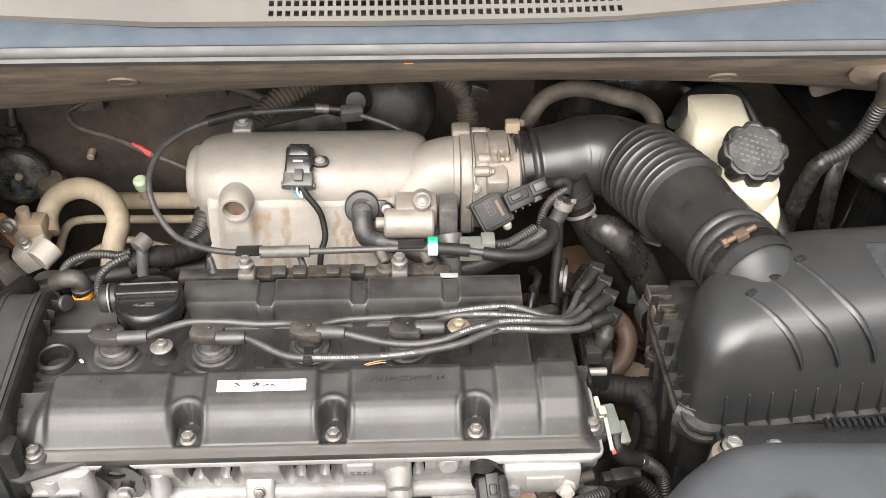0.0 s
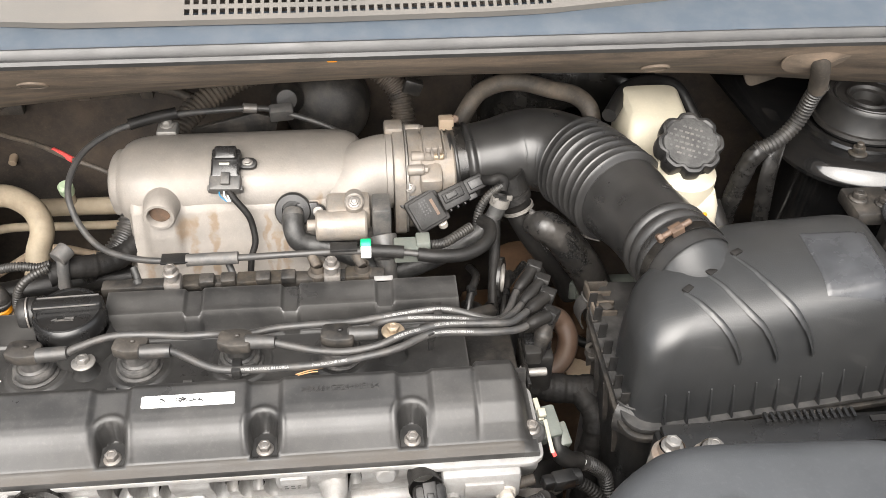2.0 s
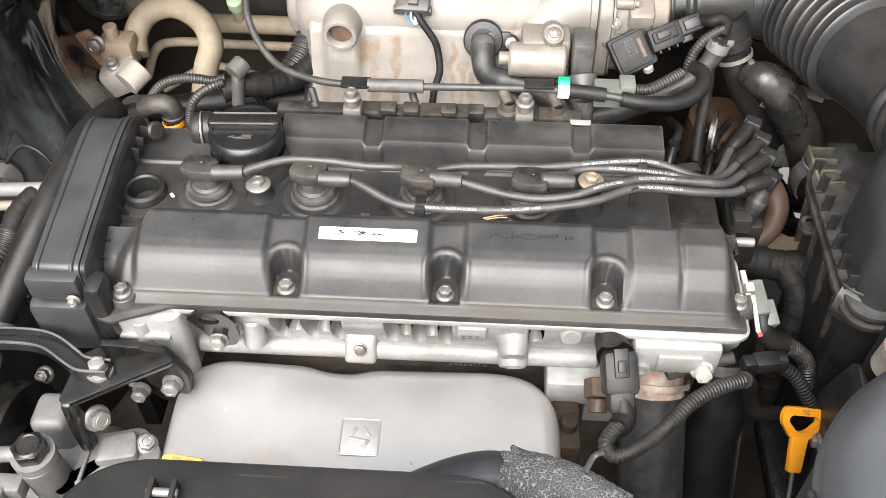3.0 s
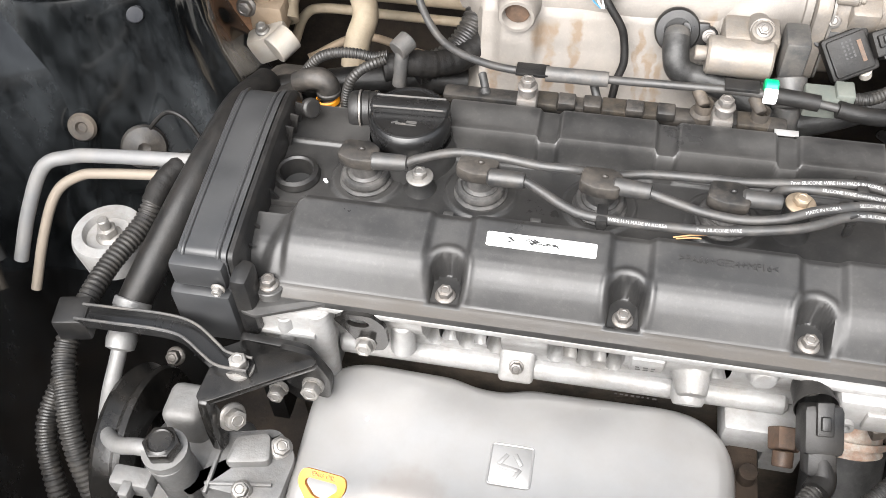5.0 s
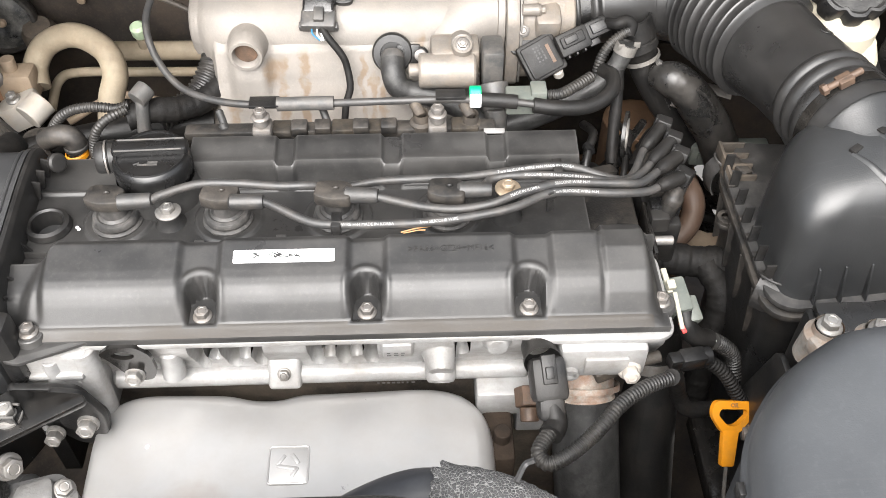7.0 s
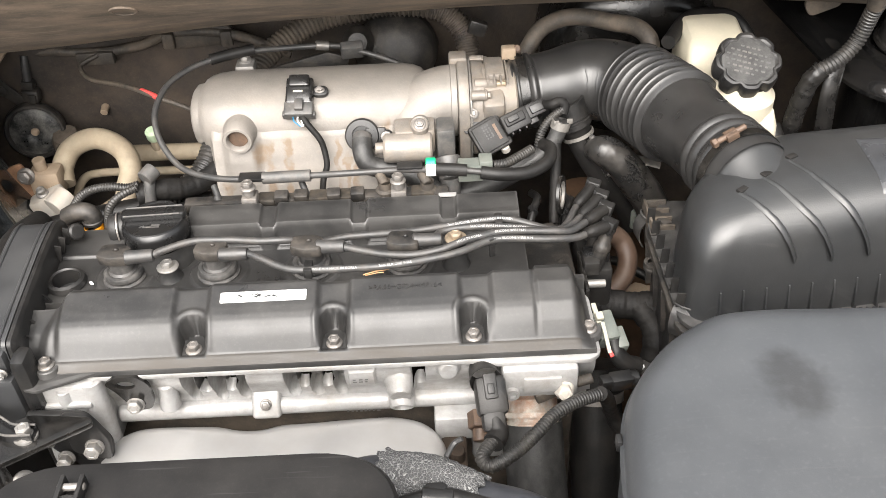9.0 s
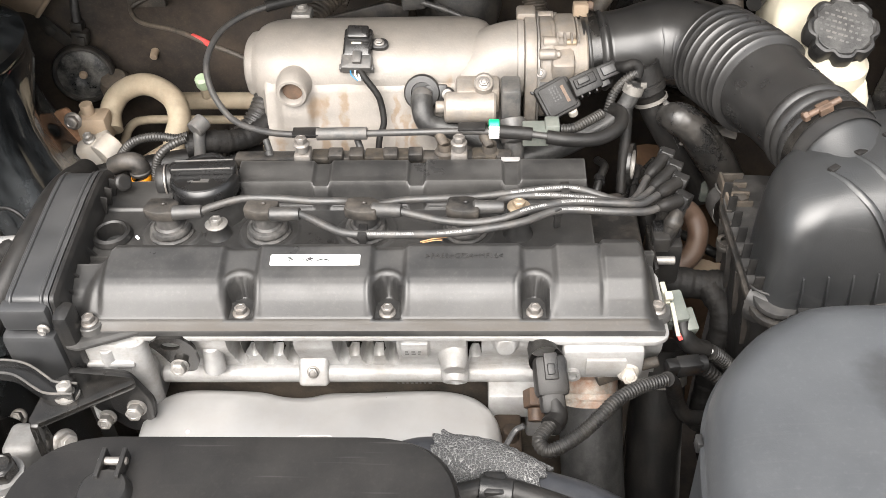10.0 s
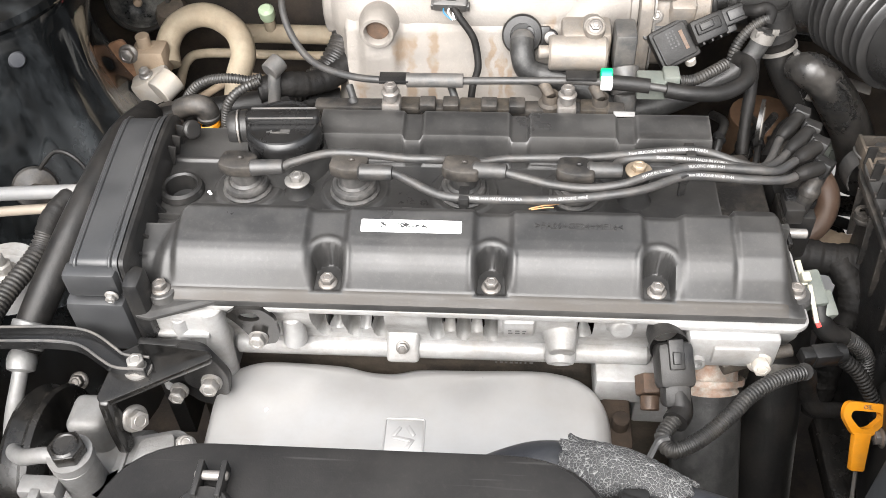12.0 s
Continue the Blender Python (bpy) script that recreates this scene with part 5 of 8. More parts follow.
merge(bm, lathe([(0.0105, 0.011), (0.009, 0.0122), (0.008, 0.0112), (0, 0.0112)], (0, 0, 0), seg=24))
part("banjo_bolt", merge(bmesh.new(), bm, pose(-0.369, 0.415, 0.752)), M_ENAMEL, pump, "dark hexagon banjo bolt")
part("boss", merge(box((-0.392, 0.398, 0.728), (0.030, 0.016, 0.018), 0.003), box((-0.392, 0.388, 0.732), (0.008, 0.012, 0.012), 0.002)), M_PUMP, pump)
for p, d, r in (((-0.300, 0.447, 0.714), (0.3, -0.2, 0.9), 0.0068), ((-0.288, 0.424, 0.690), (1, -0.2, 0.3), 0.006), ((-0.318, 0.410, 0.7135), (0.1, -0.3, 1), 0.006), ((-0.334, 0.452, 0.744), (0.75, -0.5, 0.4), 0.0082)):
    part("bolt", bolt(p, r, 0.010, d), M_STEEL, pump, "plated steel bolt")
part("pulley", lathe([(0.03, -0.002), (0.064, -0.002), (0.066, 0.002), (0.060, 0.008), (0.062, 0.012), (0.066, 0.018), (0.064, 0.022), (0.03, 0.022)], (-0.412, 0.452, 0.67), (-1, 0, -0.05), 48), M_ENAMEL, pump)

brk = thing("pump_bracket", (-0.32, 0.48, 0.70), "black steel pump bracket bolted to the head", "bracket")
part("plate", prism(rounded([(-0.346, 0.484), (-0.330, 0.494), (-0.276, 0.489), (-0.272, 0.482), (-0.340, 0.440), (-0.349, 0.442)], 0.004), 0.777, 0.783, 0.001), M_ENAMEL, brk)
bm = prism(rounded([(-0.304, 0.784), (-0.304, 0.735), (-0.272, 0.722), (-0.268, 0.750), (-0.278, 0.778)], 0.008), 0.489, 0.496, 0.001, ALONG_Y)
merge(bm, prism(rounded([(-0.338, 0.78), (-0.326, 0.735), (-0.30, 0.70), (-0.278, 0.70), (-0.270, 0.738), (-0.285, 0.776)], 0.008), 0.496, 0.503, 0.001, ALONG_Y))
part("back_plate", bm, M_BLACK, brk)
part("gusset", prism(rounded([(0.438, 0.783), (0.447, 0.783), (0.452, 0.74), (0.446, 0.715), (0.434, 0.72), (0.434, 0.75)], 0.006), -0.346, -0.339, 0.001, ALONG_X), M_ENAMEL, brk)
for p, d, r in (((-0.282, 0.488, 0.744), (0, -1, 0.25), 0.0074), ((-0.312, 0.49, 0.728), (0, -1, 0.25), 0.0066), ((-0.318, 0.494, 0.755), (0, -1, 0.2), 0.0066), ((-0.325, 0.470, 0.784), (0, 0, 1), 0.0068)):
    part("bolt", bolt(p, r, 0.011, d, 1.15), M_STEEL, brk, "pale plated bolt")
part("washer_eye", lathe([(0.007, 0), (0.0105, 0), (0.0105, 0.002), (0.007, 0.002)], (-0.325, 0.470, 0.783), seg=24), M_STEEL, brk)

# pressed steel arm that holds the harness
arm = thing("harness_bracket", (-0.40, 0.49, 0.76), "black pressed-steel channel arm holding the harness", "bracket")
pth = resample(smooth_path([(-0.462, 0.498, 0.776), (-0.43, 0.495, 0.782), (-0.40, 0.494, 0.785), (-0.378, 0.492, 0.786), (-0.364, 0.487, 0.786), (-0.348, 0.477, 0.785), (-0.337, 0.471, 0.785), (-0.316, 0.469, 0.786)], 10), 0.004)
rings = []
for i, (p, t, u, w) in enumerate(frames_along(pth)):
    k = 0.0078 - 0.0015 * ease(0.7, 1.0, i / len(pth))
    w = V(t.y, -t.x, 0).normalized()
    z = V(0, 0, 1)
    sec = [(-1, -0.003), (-1, 0.0055), (-0.86, 0.0062), (-0.74, 0.001), (0.74, 0.001), (0.86, 0.0062), (1, 0.0055), (1, -0.003)]
    rings.append([p + w * k * s + z * h for s, h in sec])
part("channel", loft(rings), M_GLOSSBLK, arm)
for k in (2, 5):
    part("lip", tube([r[k] for r in rings], 0.0011, 8, raw=True), M_DKGREY, arm, "worn bare edge")
part("clip_block", box((-0.470, 0.500, 0.768), (0.026, 0.026, 0.024), 0.003, (0, 0, 10)), M_BLACK, arm)

ph = thing("pressure_hose", (-0.41, 0.63, 0.78), "thick black rubber hose beside the belt cover", "hose")
part("hose", tube([(-0.392, 0.75, 0.80), (-0.400, 0.700, 0.812), (-0.410, 0.625, 0.804), (-0.425, 0.571, 0.781), (-0.437, 0.537, 0.760), (-0.443, 0.510, 0.745)], 0.0135, 20), M_RUBBER, ph)
part("crimp_collar", lathe([(0.0137, -0.011), (0.0148, -0.010), (0.0148, -0.004), (0.0140, -0.003), (0.0140, 0.003), (0.0148, 0.004), (0.0148, 0.010), (0.0137, 0.011)], (-0.4405, 0.521, 0.7525), (-0.15, -0.8, -0.5), 28), M_PUMP, ph, "bare steel crimp collar")
pipe = thing("pressure_pipe", (-0.42, 0.45, 0.70), "bent bare steel pressure pipe with a crimped nut", "pipe")
part("tube", tube([(-0.443, 0.505, 0.742), (-0.443, 0.488, 0.733), (-0.441, 0.462, 0.724), (-0.432, 0.436, 0.722), (-0.412, 0.419, 0.737), (-0.392, 0.416, 0.746), (-0.380, 0.415, 0.748)], 0.0062, 16, 10), M_PUMP, pipe)
part("nut", lathe([(0.006, -0.009), (0.011, -0.007), (0.012, 0.0), (0.011, 0.006), (0.009, 0.009), (0.009, 0.014)], (-0.443, 0.503, 0.741), (0, 0.85, 0.5), 24), M_PUMP, pipe)
solo("wiring_loom", loom([(-0.462, 0.632, 0.762), (-0.467, 0.610, 0.752), (-0.478, 0.565, 0.750), (-0.482, 0.527, 0.748), (-0.487, 0.490, 0.735), (-0.474, 0.452, 0.718), (-0.462, 0.425, 0.69), (-0.445, 0.40, 0.65)], 0.0092, 0.0044, 16), M_LOOM, "black corrugated wiring loom along the inner wing", "wiring loom", "wiring looms")
solo("wiring_loom", loom([(-0.50, 0.50, 0.70), (-0.505, 0.45, 0.68), (-0.49, 0.41, 0.64), (-0.47, 0.37, 0.58)], 0.0085, 0.0048, 14), M_LOOM, "second black corrugated loom lower down", "wiring loom", "wiring looms")

solo("taped_harness", taped([(-0.440, 0.672, 0.772), (-0.449, 0.658, 0.774), (-0.458, 0.642, 0.768), (-0.463, 0.628, 0.760)], 0.0098), M_TAPE, "black taped harness above the corrugated loom", "harness", "harnesses")

# engine mount on the wing side
mnt = thing("engine_mount", (-0.52, 0.615, 0.60), "pale alloy engine mount eye with a stud nut", "engine mount")
part("eye", lathe([(0.022, -0.03), (0.030, -0.028), (0.033, 0.0), (0.031, 0.006), (0.022, 0.007), (0.020, 0.0), (0, -0.002)], (-0.515, 0.622, 0.715), seg=36), M_ALU, mnt)
part("nut", merge(bolt((-0.515, 0.622, 0.713), 0.009, 0.012), rod((-0.515, 0.622, 0.72), (-0.515, 0.622, 0.736), 0.005)), M_STEEL, mnt)
part("bracket_bolt", bolt((-0.437, 0.545, 0.655), 0.0065, 0.010, (0, -0.7, 0.7)), M_DARKSTEEL, mnt)

# air-conditioning pipes crossing the wing
for p, r, m, lab in (([(-0.60, 0.60, 0.69), (-0.588, 0.625, 0.732), (-0.572, 0.648, 0.766), (-0.55, 0.659, 0.771), (-0.52, 0.661, 0.775), (-0.43, 0.665, 0.779)], 0.0064, M_PALEPIPE, "pale aluminium air-conditioning pipe across the wing"),
                     ([(-0.592, 0.59, 0.66), (-0.582, 0.62, 0.704), (-0.568, 0.643, 0.738), (-0.548, 0.656, 0.75), (-0.52, 0.659, 0.755), (-0.43, 0.663, 0.762)], 0.0048, M_WORNPIPE, "thin dusty air-conditioning pipe across the wing")):
    solo("air_conditioning_pipe", tube(p, r, 16, 10), m, lab, "pipe", "air-conditioning pipes")
grm = thing("wing_grommet", (-0.53, 0.735, 0.725), "dusty rubber grommet with a thin vent tube", "grommet")
part("disc", lathe([(0.022, 0), (0.020, 0.004), (0.012, 0.006), (0.006, 0.009), (0.004, 0.008), (0, 0.006)], (-0.5225, 0.727, 0.722), (0.45, -0.76, 0.47), 32), M_DUSTBLK, grm)
part("vent_tube", tube([(-0.527, 0.735, 0.722), (-0.512, 0.738, 0.743), (-0.495, 0.742, 0.757), (-0.476, 0.738, 0.752), (-0.46, 0.73, 0.73)], 0.0022, 8), M_RUBBER, grm)
solo("wing_plug", lathe([(0.014, 0), (0.012, 0.003), (0.006, 0.003), (0.004, 0), (0, 0)], (-0.574, 0.7185, 0.748), (0.18, -0.86, 0.45), 24), M_DUSTHOSE, "dusty tan blanking plug in the inner wing", "plug")
solo("wing_plug", lathe([(0.0085, -0.002), (0.0085, 0.002), (0.007, 0.004), (0, 0.0045)], (-0.517, 0.776, 0.841), (0.55, -0.75, 0.3), 24), M_BLUERUBBER, "grey round blanking plug in the strut tower", "plug")

# ---------------------------------------------------------------- intake manifold
mani = thing("intake_manifold", (-0.09, 0.85, 0.76), "stained cast aluminium intake manifold with a rounded plenum", "intake manifold")
PLEN = [(0.812, 0.842), (0.809, 0.856), (0.812, 0.873), (0.823, 0.888), (0.843, 0.8965), (0.868, 0.898), (0.893, 0.893), (0.912, 0.882), (0.922, 0.865), (0.920, 0.845), (0.905, 0.828), (0.86, 0.822), (0.82, 0.826)]


def plen_ring(x, s, cy=0.862, cz=0.862):
    pts = smooth_path([(0, *p) for p in PLEN] + [(0, *PLEN[0])], 5)[:-1]
    return [V(x, cy + (p.y - cy) * s, cz + (p.z - cz) * s) for p in pts]


part("plenum", loft([plen_ring(-0.2325, 0.4), plen_ring(-0.232, 0.60), plen_ring(-0.229, 0.685), plen_ring(-0.2235, 0.71), plen_ring(-0.2215, 0.735), plen_ring(-0.219, 0.82), plen_ring(-0.213, 0.90), plen_ring(-0.205, 0.955), plen_ring(-0.193, 0.99), plen_ring(-0.180, 1.0), *[plen_ring(x, 1.0) for x in steps(-0.17, -0.02, 0.03)], plen_ring(0.0, 0.99), plen_ring(0.012, 0.95), plen_ring(0.021, 0.86), plen_ring(0.027, 0.7), plen_ring(0.029, 0.4)]), M_MANI, mani, sharp=60)


def runner_y(x, z):
    y = float(np.interp(z, (0.765, 0.782, 0.79, 0.80, 0.83, 0.845, 0.858, 0.87), (0.757, 0.764, 0.776, 0.783, 0.797, 0.802, 0.806, 0.816)))
    y += 0.03 * ease(-0.206, -0.219, x) + 0.001 * math.sin(x * 60)
    y -= 0.009 * ease(0.022, 0.012, abs(x + 0.176)) * ease(0.79, 0.84, z)
    return y


bm = sheet(runner_y, steps(-0.219, 0.036, 0.004), steps(0.765, 0.87, 0.003))
for v in bm.verts:
    v.co = V(v.co.x, v.co.z, v.co.y)
merge(bm, span(-0.208, 0.036, 0.825, 0.87, 0.76, 0.85))
part("runner_block", bm, M_MANI, mani, sharp=60)
boss = loft([[V(-0.176 + 0.0165 * w * math.cos(a), y, 0.865 + 0.0165 * w * math.sin(a) * s + dz) for a in steps(0, 2 * math.pi - 0.15, 2 * math.pi / 36)] for w, y, dz, s in ((1.42, 0.845, -0.008, 1.02), (1.36, 0.826, -0.008, 1.08), (1.24, 0.814, -0.006, 1.12), (1.11, 0.806, -0.003, 1.08), (1.03, 0.800, 0.0, 1.08), (0.98, 0.794, 0, 1.0), (0.97, 0.7905, 0, 1), (0.90, 0.7885, 0, 1), (0.74, 0.7885, 0, 1), (0.66, 0.7905, 0, 1), (0.64, 0.80, 0, 1))])
part("port_boss", boss, M_MANI, mani)
part("port_plug", lathe([(0.0105, 0), (0.0105, 0.001), (0.006, 0.002), (0, 0.0025)], (-0.176, 0.7975, 0.865), (0, -1, 0.1), 24), M_COPPER, mani, "rust-stained core plug")
part("mount_tab", merge(box((-0.179, 0.911, 0.888), (0.022, 0.022, 0.012), 0.003), bolt((-0.179, 0.914, 0.894), 0.006, 0.006)), M_STEEL, mani)
# swan neck to the throttle body
neck = resample(smooth_path([(0.064, 0.854, 0.866), (0.046, 0.853, 0.866), (0.027, 0.847, 0.862), (0.011, 0.836, 0.850), (0.003, 0.828, 0.828), (0.001, 0.826, 0.80)], 8), 0.004)
part("neck", tube(neck, 0.036, 36, raw=True, radius=lambda i, c: 0.0385 - 0.004 * i / c), M_MANI, mani, sharp=70)
part("neck_bead", lathe([(0.0375, -0.004), (0.0405, -0.003), (0.0405, 0.003), (0.0375, 0.004)], (0.056, 0.8535, 0.866), (1, 0, 0), 40), M_MANI, mani)
part("boss", lathe([(0.011, -0.03), (0.0095, 0.0), (0.008, 0.001), (0.0055, 0.001)], (0.018, 0.780, 0.880), (0, -0.85, 0.5), 22), M_MANI, mani)

# throttle body
thr = thing("throttle_valve", (0.088, 0.85, 0.81), "dusty cast throttle body with stepped flanges", "throttle body")
part("flange", prism(rounded([(0.806, 0.812), (0.893, 0.812), (0.897, 0.90), (0.872, 0.909), (0.83, 0.906), (0.806, 0.885)], 0.010), 0.060, 0.072, 0.0015, ALONG_X), M_THROT, thr)
part("gasket", prism(rounded([(0.807, 0.813), (0.892, 0.813), (0.895, 0.899), (0.872, 0.907), (0.83, 0.904), (0.807, 0.884)], 0.010), 0.0725, 0.0745, 0, ALONG_X), M_DIRTYALU, thr)
bm = prism(rounded([(0.812, 0.815), (0.889, 0.815), (0.893, 0.896), (0.868, 0.905), (0.83, 0.900), (0.812, 0.882)], 0.012), 0.0750, 0.089, 0.0015, ALONG_X)
merge(bm, rod((0.085, 0.853, 0.864), (0.122, 0.856, 0.864), 0.0405, 0.0395, 0.002, 40))
merge(bm, box((0.101, 0.853, 0.898), (0.022, 0.042, 0.018), 0.004))
merge(bm, box((0.062, 0.872, 0.906), (0.020, 0.020, 0.012), 0.003))
merge(bm, rod((0.078, 0.832, 0.896), (0.102, 0.832, 0.896), 0.006, 0.0055))
merge(bm, box((0.098, 0.823, 0.875), (0.024, 0.030, 0.03), 0.005, (20, 0, 0)))
part("casting", bm, M_THROT, thr)
for y, z in ((0.816, 0.897), (0.88, 0.905)):
    part("bolt", merge(bolt((0.0895, y, z - 0.006), 0.0042, 0.005, (1, 0, 0)), rod((0.0735, y, z - 0.006), (0.0895, y, z - 0.006), 0.0056)), M_THROT, thr)
for k in range(4):
    part("rib", box((0.092 + 0.007 * k, 0.845, 0.9035), (0.002, 0.05, 0.006), 0.0006), M_THROT, thr)
part("nozzle", rod((0.100, 0.831, 0.896), (0.112, 0.831, 0.896), 0.0035), M_BRASS, thr)
part("bolt", bolt((0.075, 0.812, 0.872), 0.005, 0.005, (0, -0.8, 0.55)), M_DARKSTEEL, thr)

# idle valve: alloy cylinder with a black plastic head and grey plug
isc = thing("idle_air_valve", (0.01, 0.775, 0.84), "alloy idle valve with a black head and grey plug", "valve")
bm = rod((-0.021, 0.773, 0.858), (0.030, 0.772, 0.858), 0.0155, 0.0160, 0.002, 28)
merge(bm, span(-0.010, 0.034, 0.775, 0.805, 0.848, 0.876, 0.004))
merge(bm, rod((-0.030, 0.774, 0.858), (-0.020, 0.774, 0.858), 0.006))
merge(bm, rod((0.018, 0.786, 0.862), (0.018, 0.776, 0.884), 0.009))
part("body", bm, M_THROT, isc)
part("screw", bolt((0.018, 0.775, 0.8845), 0.0048, 0.004, (0, -0.55, 0.8)), M_DARKSTEEL, isc)
bm = span(0.035, 0.054, 0.760, 0.79, 0.848, 0.884, 0.003)
merge(bm, rod((0.045, 0.765, 0.848), (0.048, 0.748, 0.832), 0.014, 0.013))
merge(bm, rod((0.047, 0.75, 0.834), (0.048, 0.74, 0.80), 0.011, 0.010))
part("head", bm, M_DKGREY, isc)
part("plug", merge(box((0.068, 0.744, 0.846), (0.026, 0.020, 0.018), 0.002), box((0.084, 0.746, 0.849), (0.014, 0.018, 0.020), 0.0015)), M_GREYCONN, isc, "grey plastic plug")
part("lead", loom([(0.092, 0.746, 0.849), (0.105, 0.748, 0.849), (0.12, 0.757, 0.851), (0.134, 0.768, 0.852)], 0.0052, 0.003, 12), M_LOOM, isc)

# throttle position sensor with its plug
tps = thing("throttle_sensor", (0.095, 0.81, 0.82), "black throttle sensor with a side plug", "sensor")
rot = pose(0.0915, 0.807, 0.846, 50, 0, 0) @ pose(0, 0, 0, 0, 0, 28)
part("housing", merge(bmesh.new(), merge(prism(rect(-0.0185, 0.0185, -0.0205, 0.0165, 0.004), 0, 0.014, 0.002), prism(rect(-0.0155, 0.0155, -0.0175, 0.0135, 0.003), 0.012, 0.0165, 0.0012)), rot), M_RUBBER, tps)
part("lug", merge(bmesh.new(), prism(rounded([(-0.021, 0.012), (0.010, 0.012), (0.002, 0.020), (-0.006, 0.034), (-0.018, 0.034), (-0.022, 0.026)], 0.005), 0, 0.006, 0.001), rot), M_BLACK, tps)
part("label", merge(bmesh.new(), box((0.0085, -0.002, 0.0168), (0.0032, 0.018, 0.0006)), rot), M_COPPER, tps)
part("label_print", merge(bmesh.new(), bars(5, 0.0024, 0.0016, 0.0008, 3), rot @ pose(-0.003, 0.003, 0.0169, 0, 0, 90)), M_BLACK, tps)
part("screw", merge(bmesh.new(), bolt((-0.012, 0.026, 0.006), 0.0056, 0.005), rot), M_STEEL, tps)
part("foot_screw", merge(bmesh.new(), rod((0.008, -0.024, 0.002), (0.008, -0.019, 0.008), 0.005, seg=12), rot), M_WHITEMET, tps)
turned = pose(0.108, 0.802, 0.8585, 48, 0, 0) @ pose(0, 0, 0, 0, 0, 24)
bm = box((0.013, 0.0, 0.006), (0.030, 0.021, 0.018), 0.002)
merge(bm, box((0.012, 0.0015, 0.0165), (0.022, 0.010, 0.005), 0.001))
merge(bm, box((0.036, 0.002, 0.006), (0.024, 0.016, 0.015), 0.002))
for k in range(3):
    merge(bm, box((0.004 + 0.008 * k, -0.0115, 0.006), (0.0022, 0.003, 0.015), 0.0006))
merge(bm, box((0.030, -0.009, 0.010), (0.010, 0.006, 0.008), 0.001))
part("plug", merge(bmesh.new(), bm, turned), M_RUBBER, tps, "black ribbed side plug")
part("latch", merge(bmesh.new(), merge(box((0.010, 0.002, 0.0205), (0.012, 0.006, 0.004), 0.0008), box((0.038, 0.002, 0.015), (0.014, 0.009, 0.004), 0.0008)), turned), M_BLACK, tps)
part("lead", tube([turned @ V(0.046, 0.003, 0.006), (0.158, 0.800, 0.886), (0.166, 0.801, 0.888), (0.1715, 0.800, 0.884), (0.170, 0.797, 0.876)], 0.0052, 12), M_TAPE, tps)
part("conduit", loom([(0.170, 0.798, 0.880), (0.163, 0.797, 0.876), (0.154, 0.795, 0.868), (0.147, 0.792, 0.857), (0.144, 0.789, 0.845), (0.144, 0.786, 0.832)], 0.0048, 0.003, 12), M_LOOM, tps)

# pressure sensor on the plenum, with its taped lead
mps = thing("pressure_sensor", (-0.115, 0.84, 0.885), "black manifold pressure sensor on the plenum", "sensor")
rot = pose(-0.109, 0.8265, 0.8895, 30, 0, -3) @ Matrix.Diagonal((1.0, 0.72, 1.0, 1.0))
bm = merge(prism(rect(-0.0145, 0.0145, -0.013, 0.030, 0.004), 0, 0.012, 0.0022), prism(rect(-0.011, 0.011, 0.012, 0.031, 0.003), 0.010, 0.017, 0.0018))
part("housing", merge(bmesh.new(), bm, rot), M_GLOSSBLK, mps)
part("ear", merge(bmesh.new(), prism(rect(0.012, 0.030, 0.003, 0.020, 0.008), 0, 0.006, 0.001), rot), M_BLACK, mps)
part("screw", merge(bmesh.new(), bolt((0.021, 0.012, 0.006), 0.0042, 0.004), rot), M_DARKSTEEL, mps)
part("label", merge(bmesh.new(), box((-0.001, 0.006, 0.0122), (0.010, 0.003, 0.0006)), rot), M_IVORY, mps)
bm = merge(prism(rect(-0.0155, 0.0155, -0.032, -0.010, 0.002), -0.001, 0.011, 0.0015), box((0.001, -0.017, 0.013), (0.009, 0.018, 0.005), 0.001))
merge(bm, box((-0.016, -0.027, 0.003), (0.003, 0.008, 0.008), 0.0006))
merge(bm, box((0.016, -0.027, 0.003), (0.003, 0.008, 0.008), 0.0006))
part("plug", merge(bmesh.new(), bm, rot), M_DKGREY, mps)
for x, m in ((-0.006, M_BLUE), (-0.001, M_WHITE), (0.004, M_WHITE), (0.008, M_BLACK)):
    part("core", tube([rot @ V(x, -0.030, 0.005), rot @ V(x * 0.8, -0.038, 0.004), rot @ V(x * 0.3 + 0.004, -0.046, 0.003)], 0.0008, 6), m, mps)
part("lead", tube([(-0.109, 0.808, 0.884), (-0.101, 0.799, 0.876), (-0.090, 0.793, 0.862), (-0.086, 0.790, 0.850), (-0.084, 0.781, 0.835), (-0.088, 0.770, 0.825), (-0.090, 0.762, 0.812)], 0.0034, 10), M_TAPE, mps)

# round black breather flange and its short hose
pcv = thing("breather_hose", (-0.043, 0.80, 0.83), "dusty breather hose from a black oval flange", "hose")
DOWN = (0, -0.88, 0.45)
bm = lathe([(0.0185, -0.002), (0.0185, 0.004), (0.017, 0.006), (0.011, 0.007), (0.0105, 0.003), (0, 0.003)], (-0.0445, 0.800, 0.8585), DOWN, 36)
merge(bm, lathe([(0.0075, -0.002), (0.0075, 0.004), (0.0065, 0.005), (0, 0.005)], (-0.0190, 0.800, 0.8560), DOWN, 24))
merge(bm, box((-0.030, 0.7985, 0.8575), (0.022, 0.007, 0.019), 0.002, (-25, 0, 0)))
part("flange", bm, M_BLACK, pcv)
part("screw", bolt((-0.0190, 0.7945, 0.8590), 0.0042, 0.003, DOWN), M_DARKSTEEL, pcv)
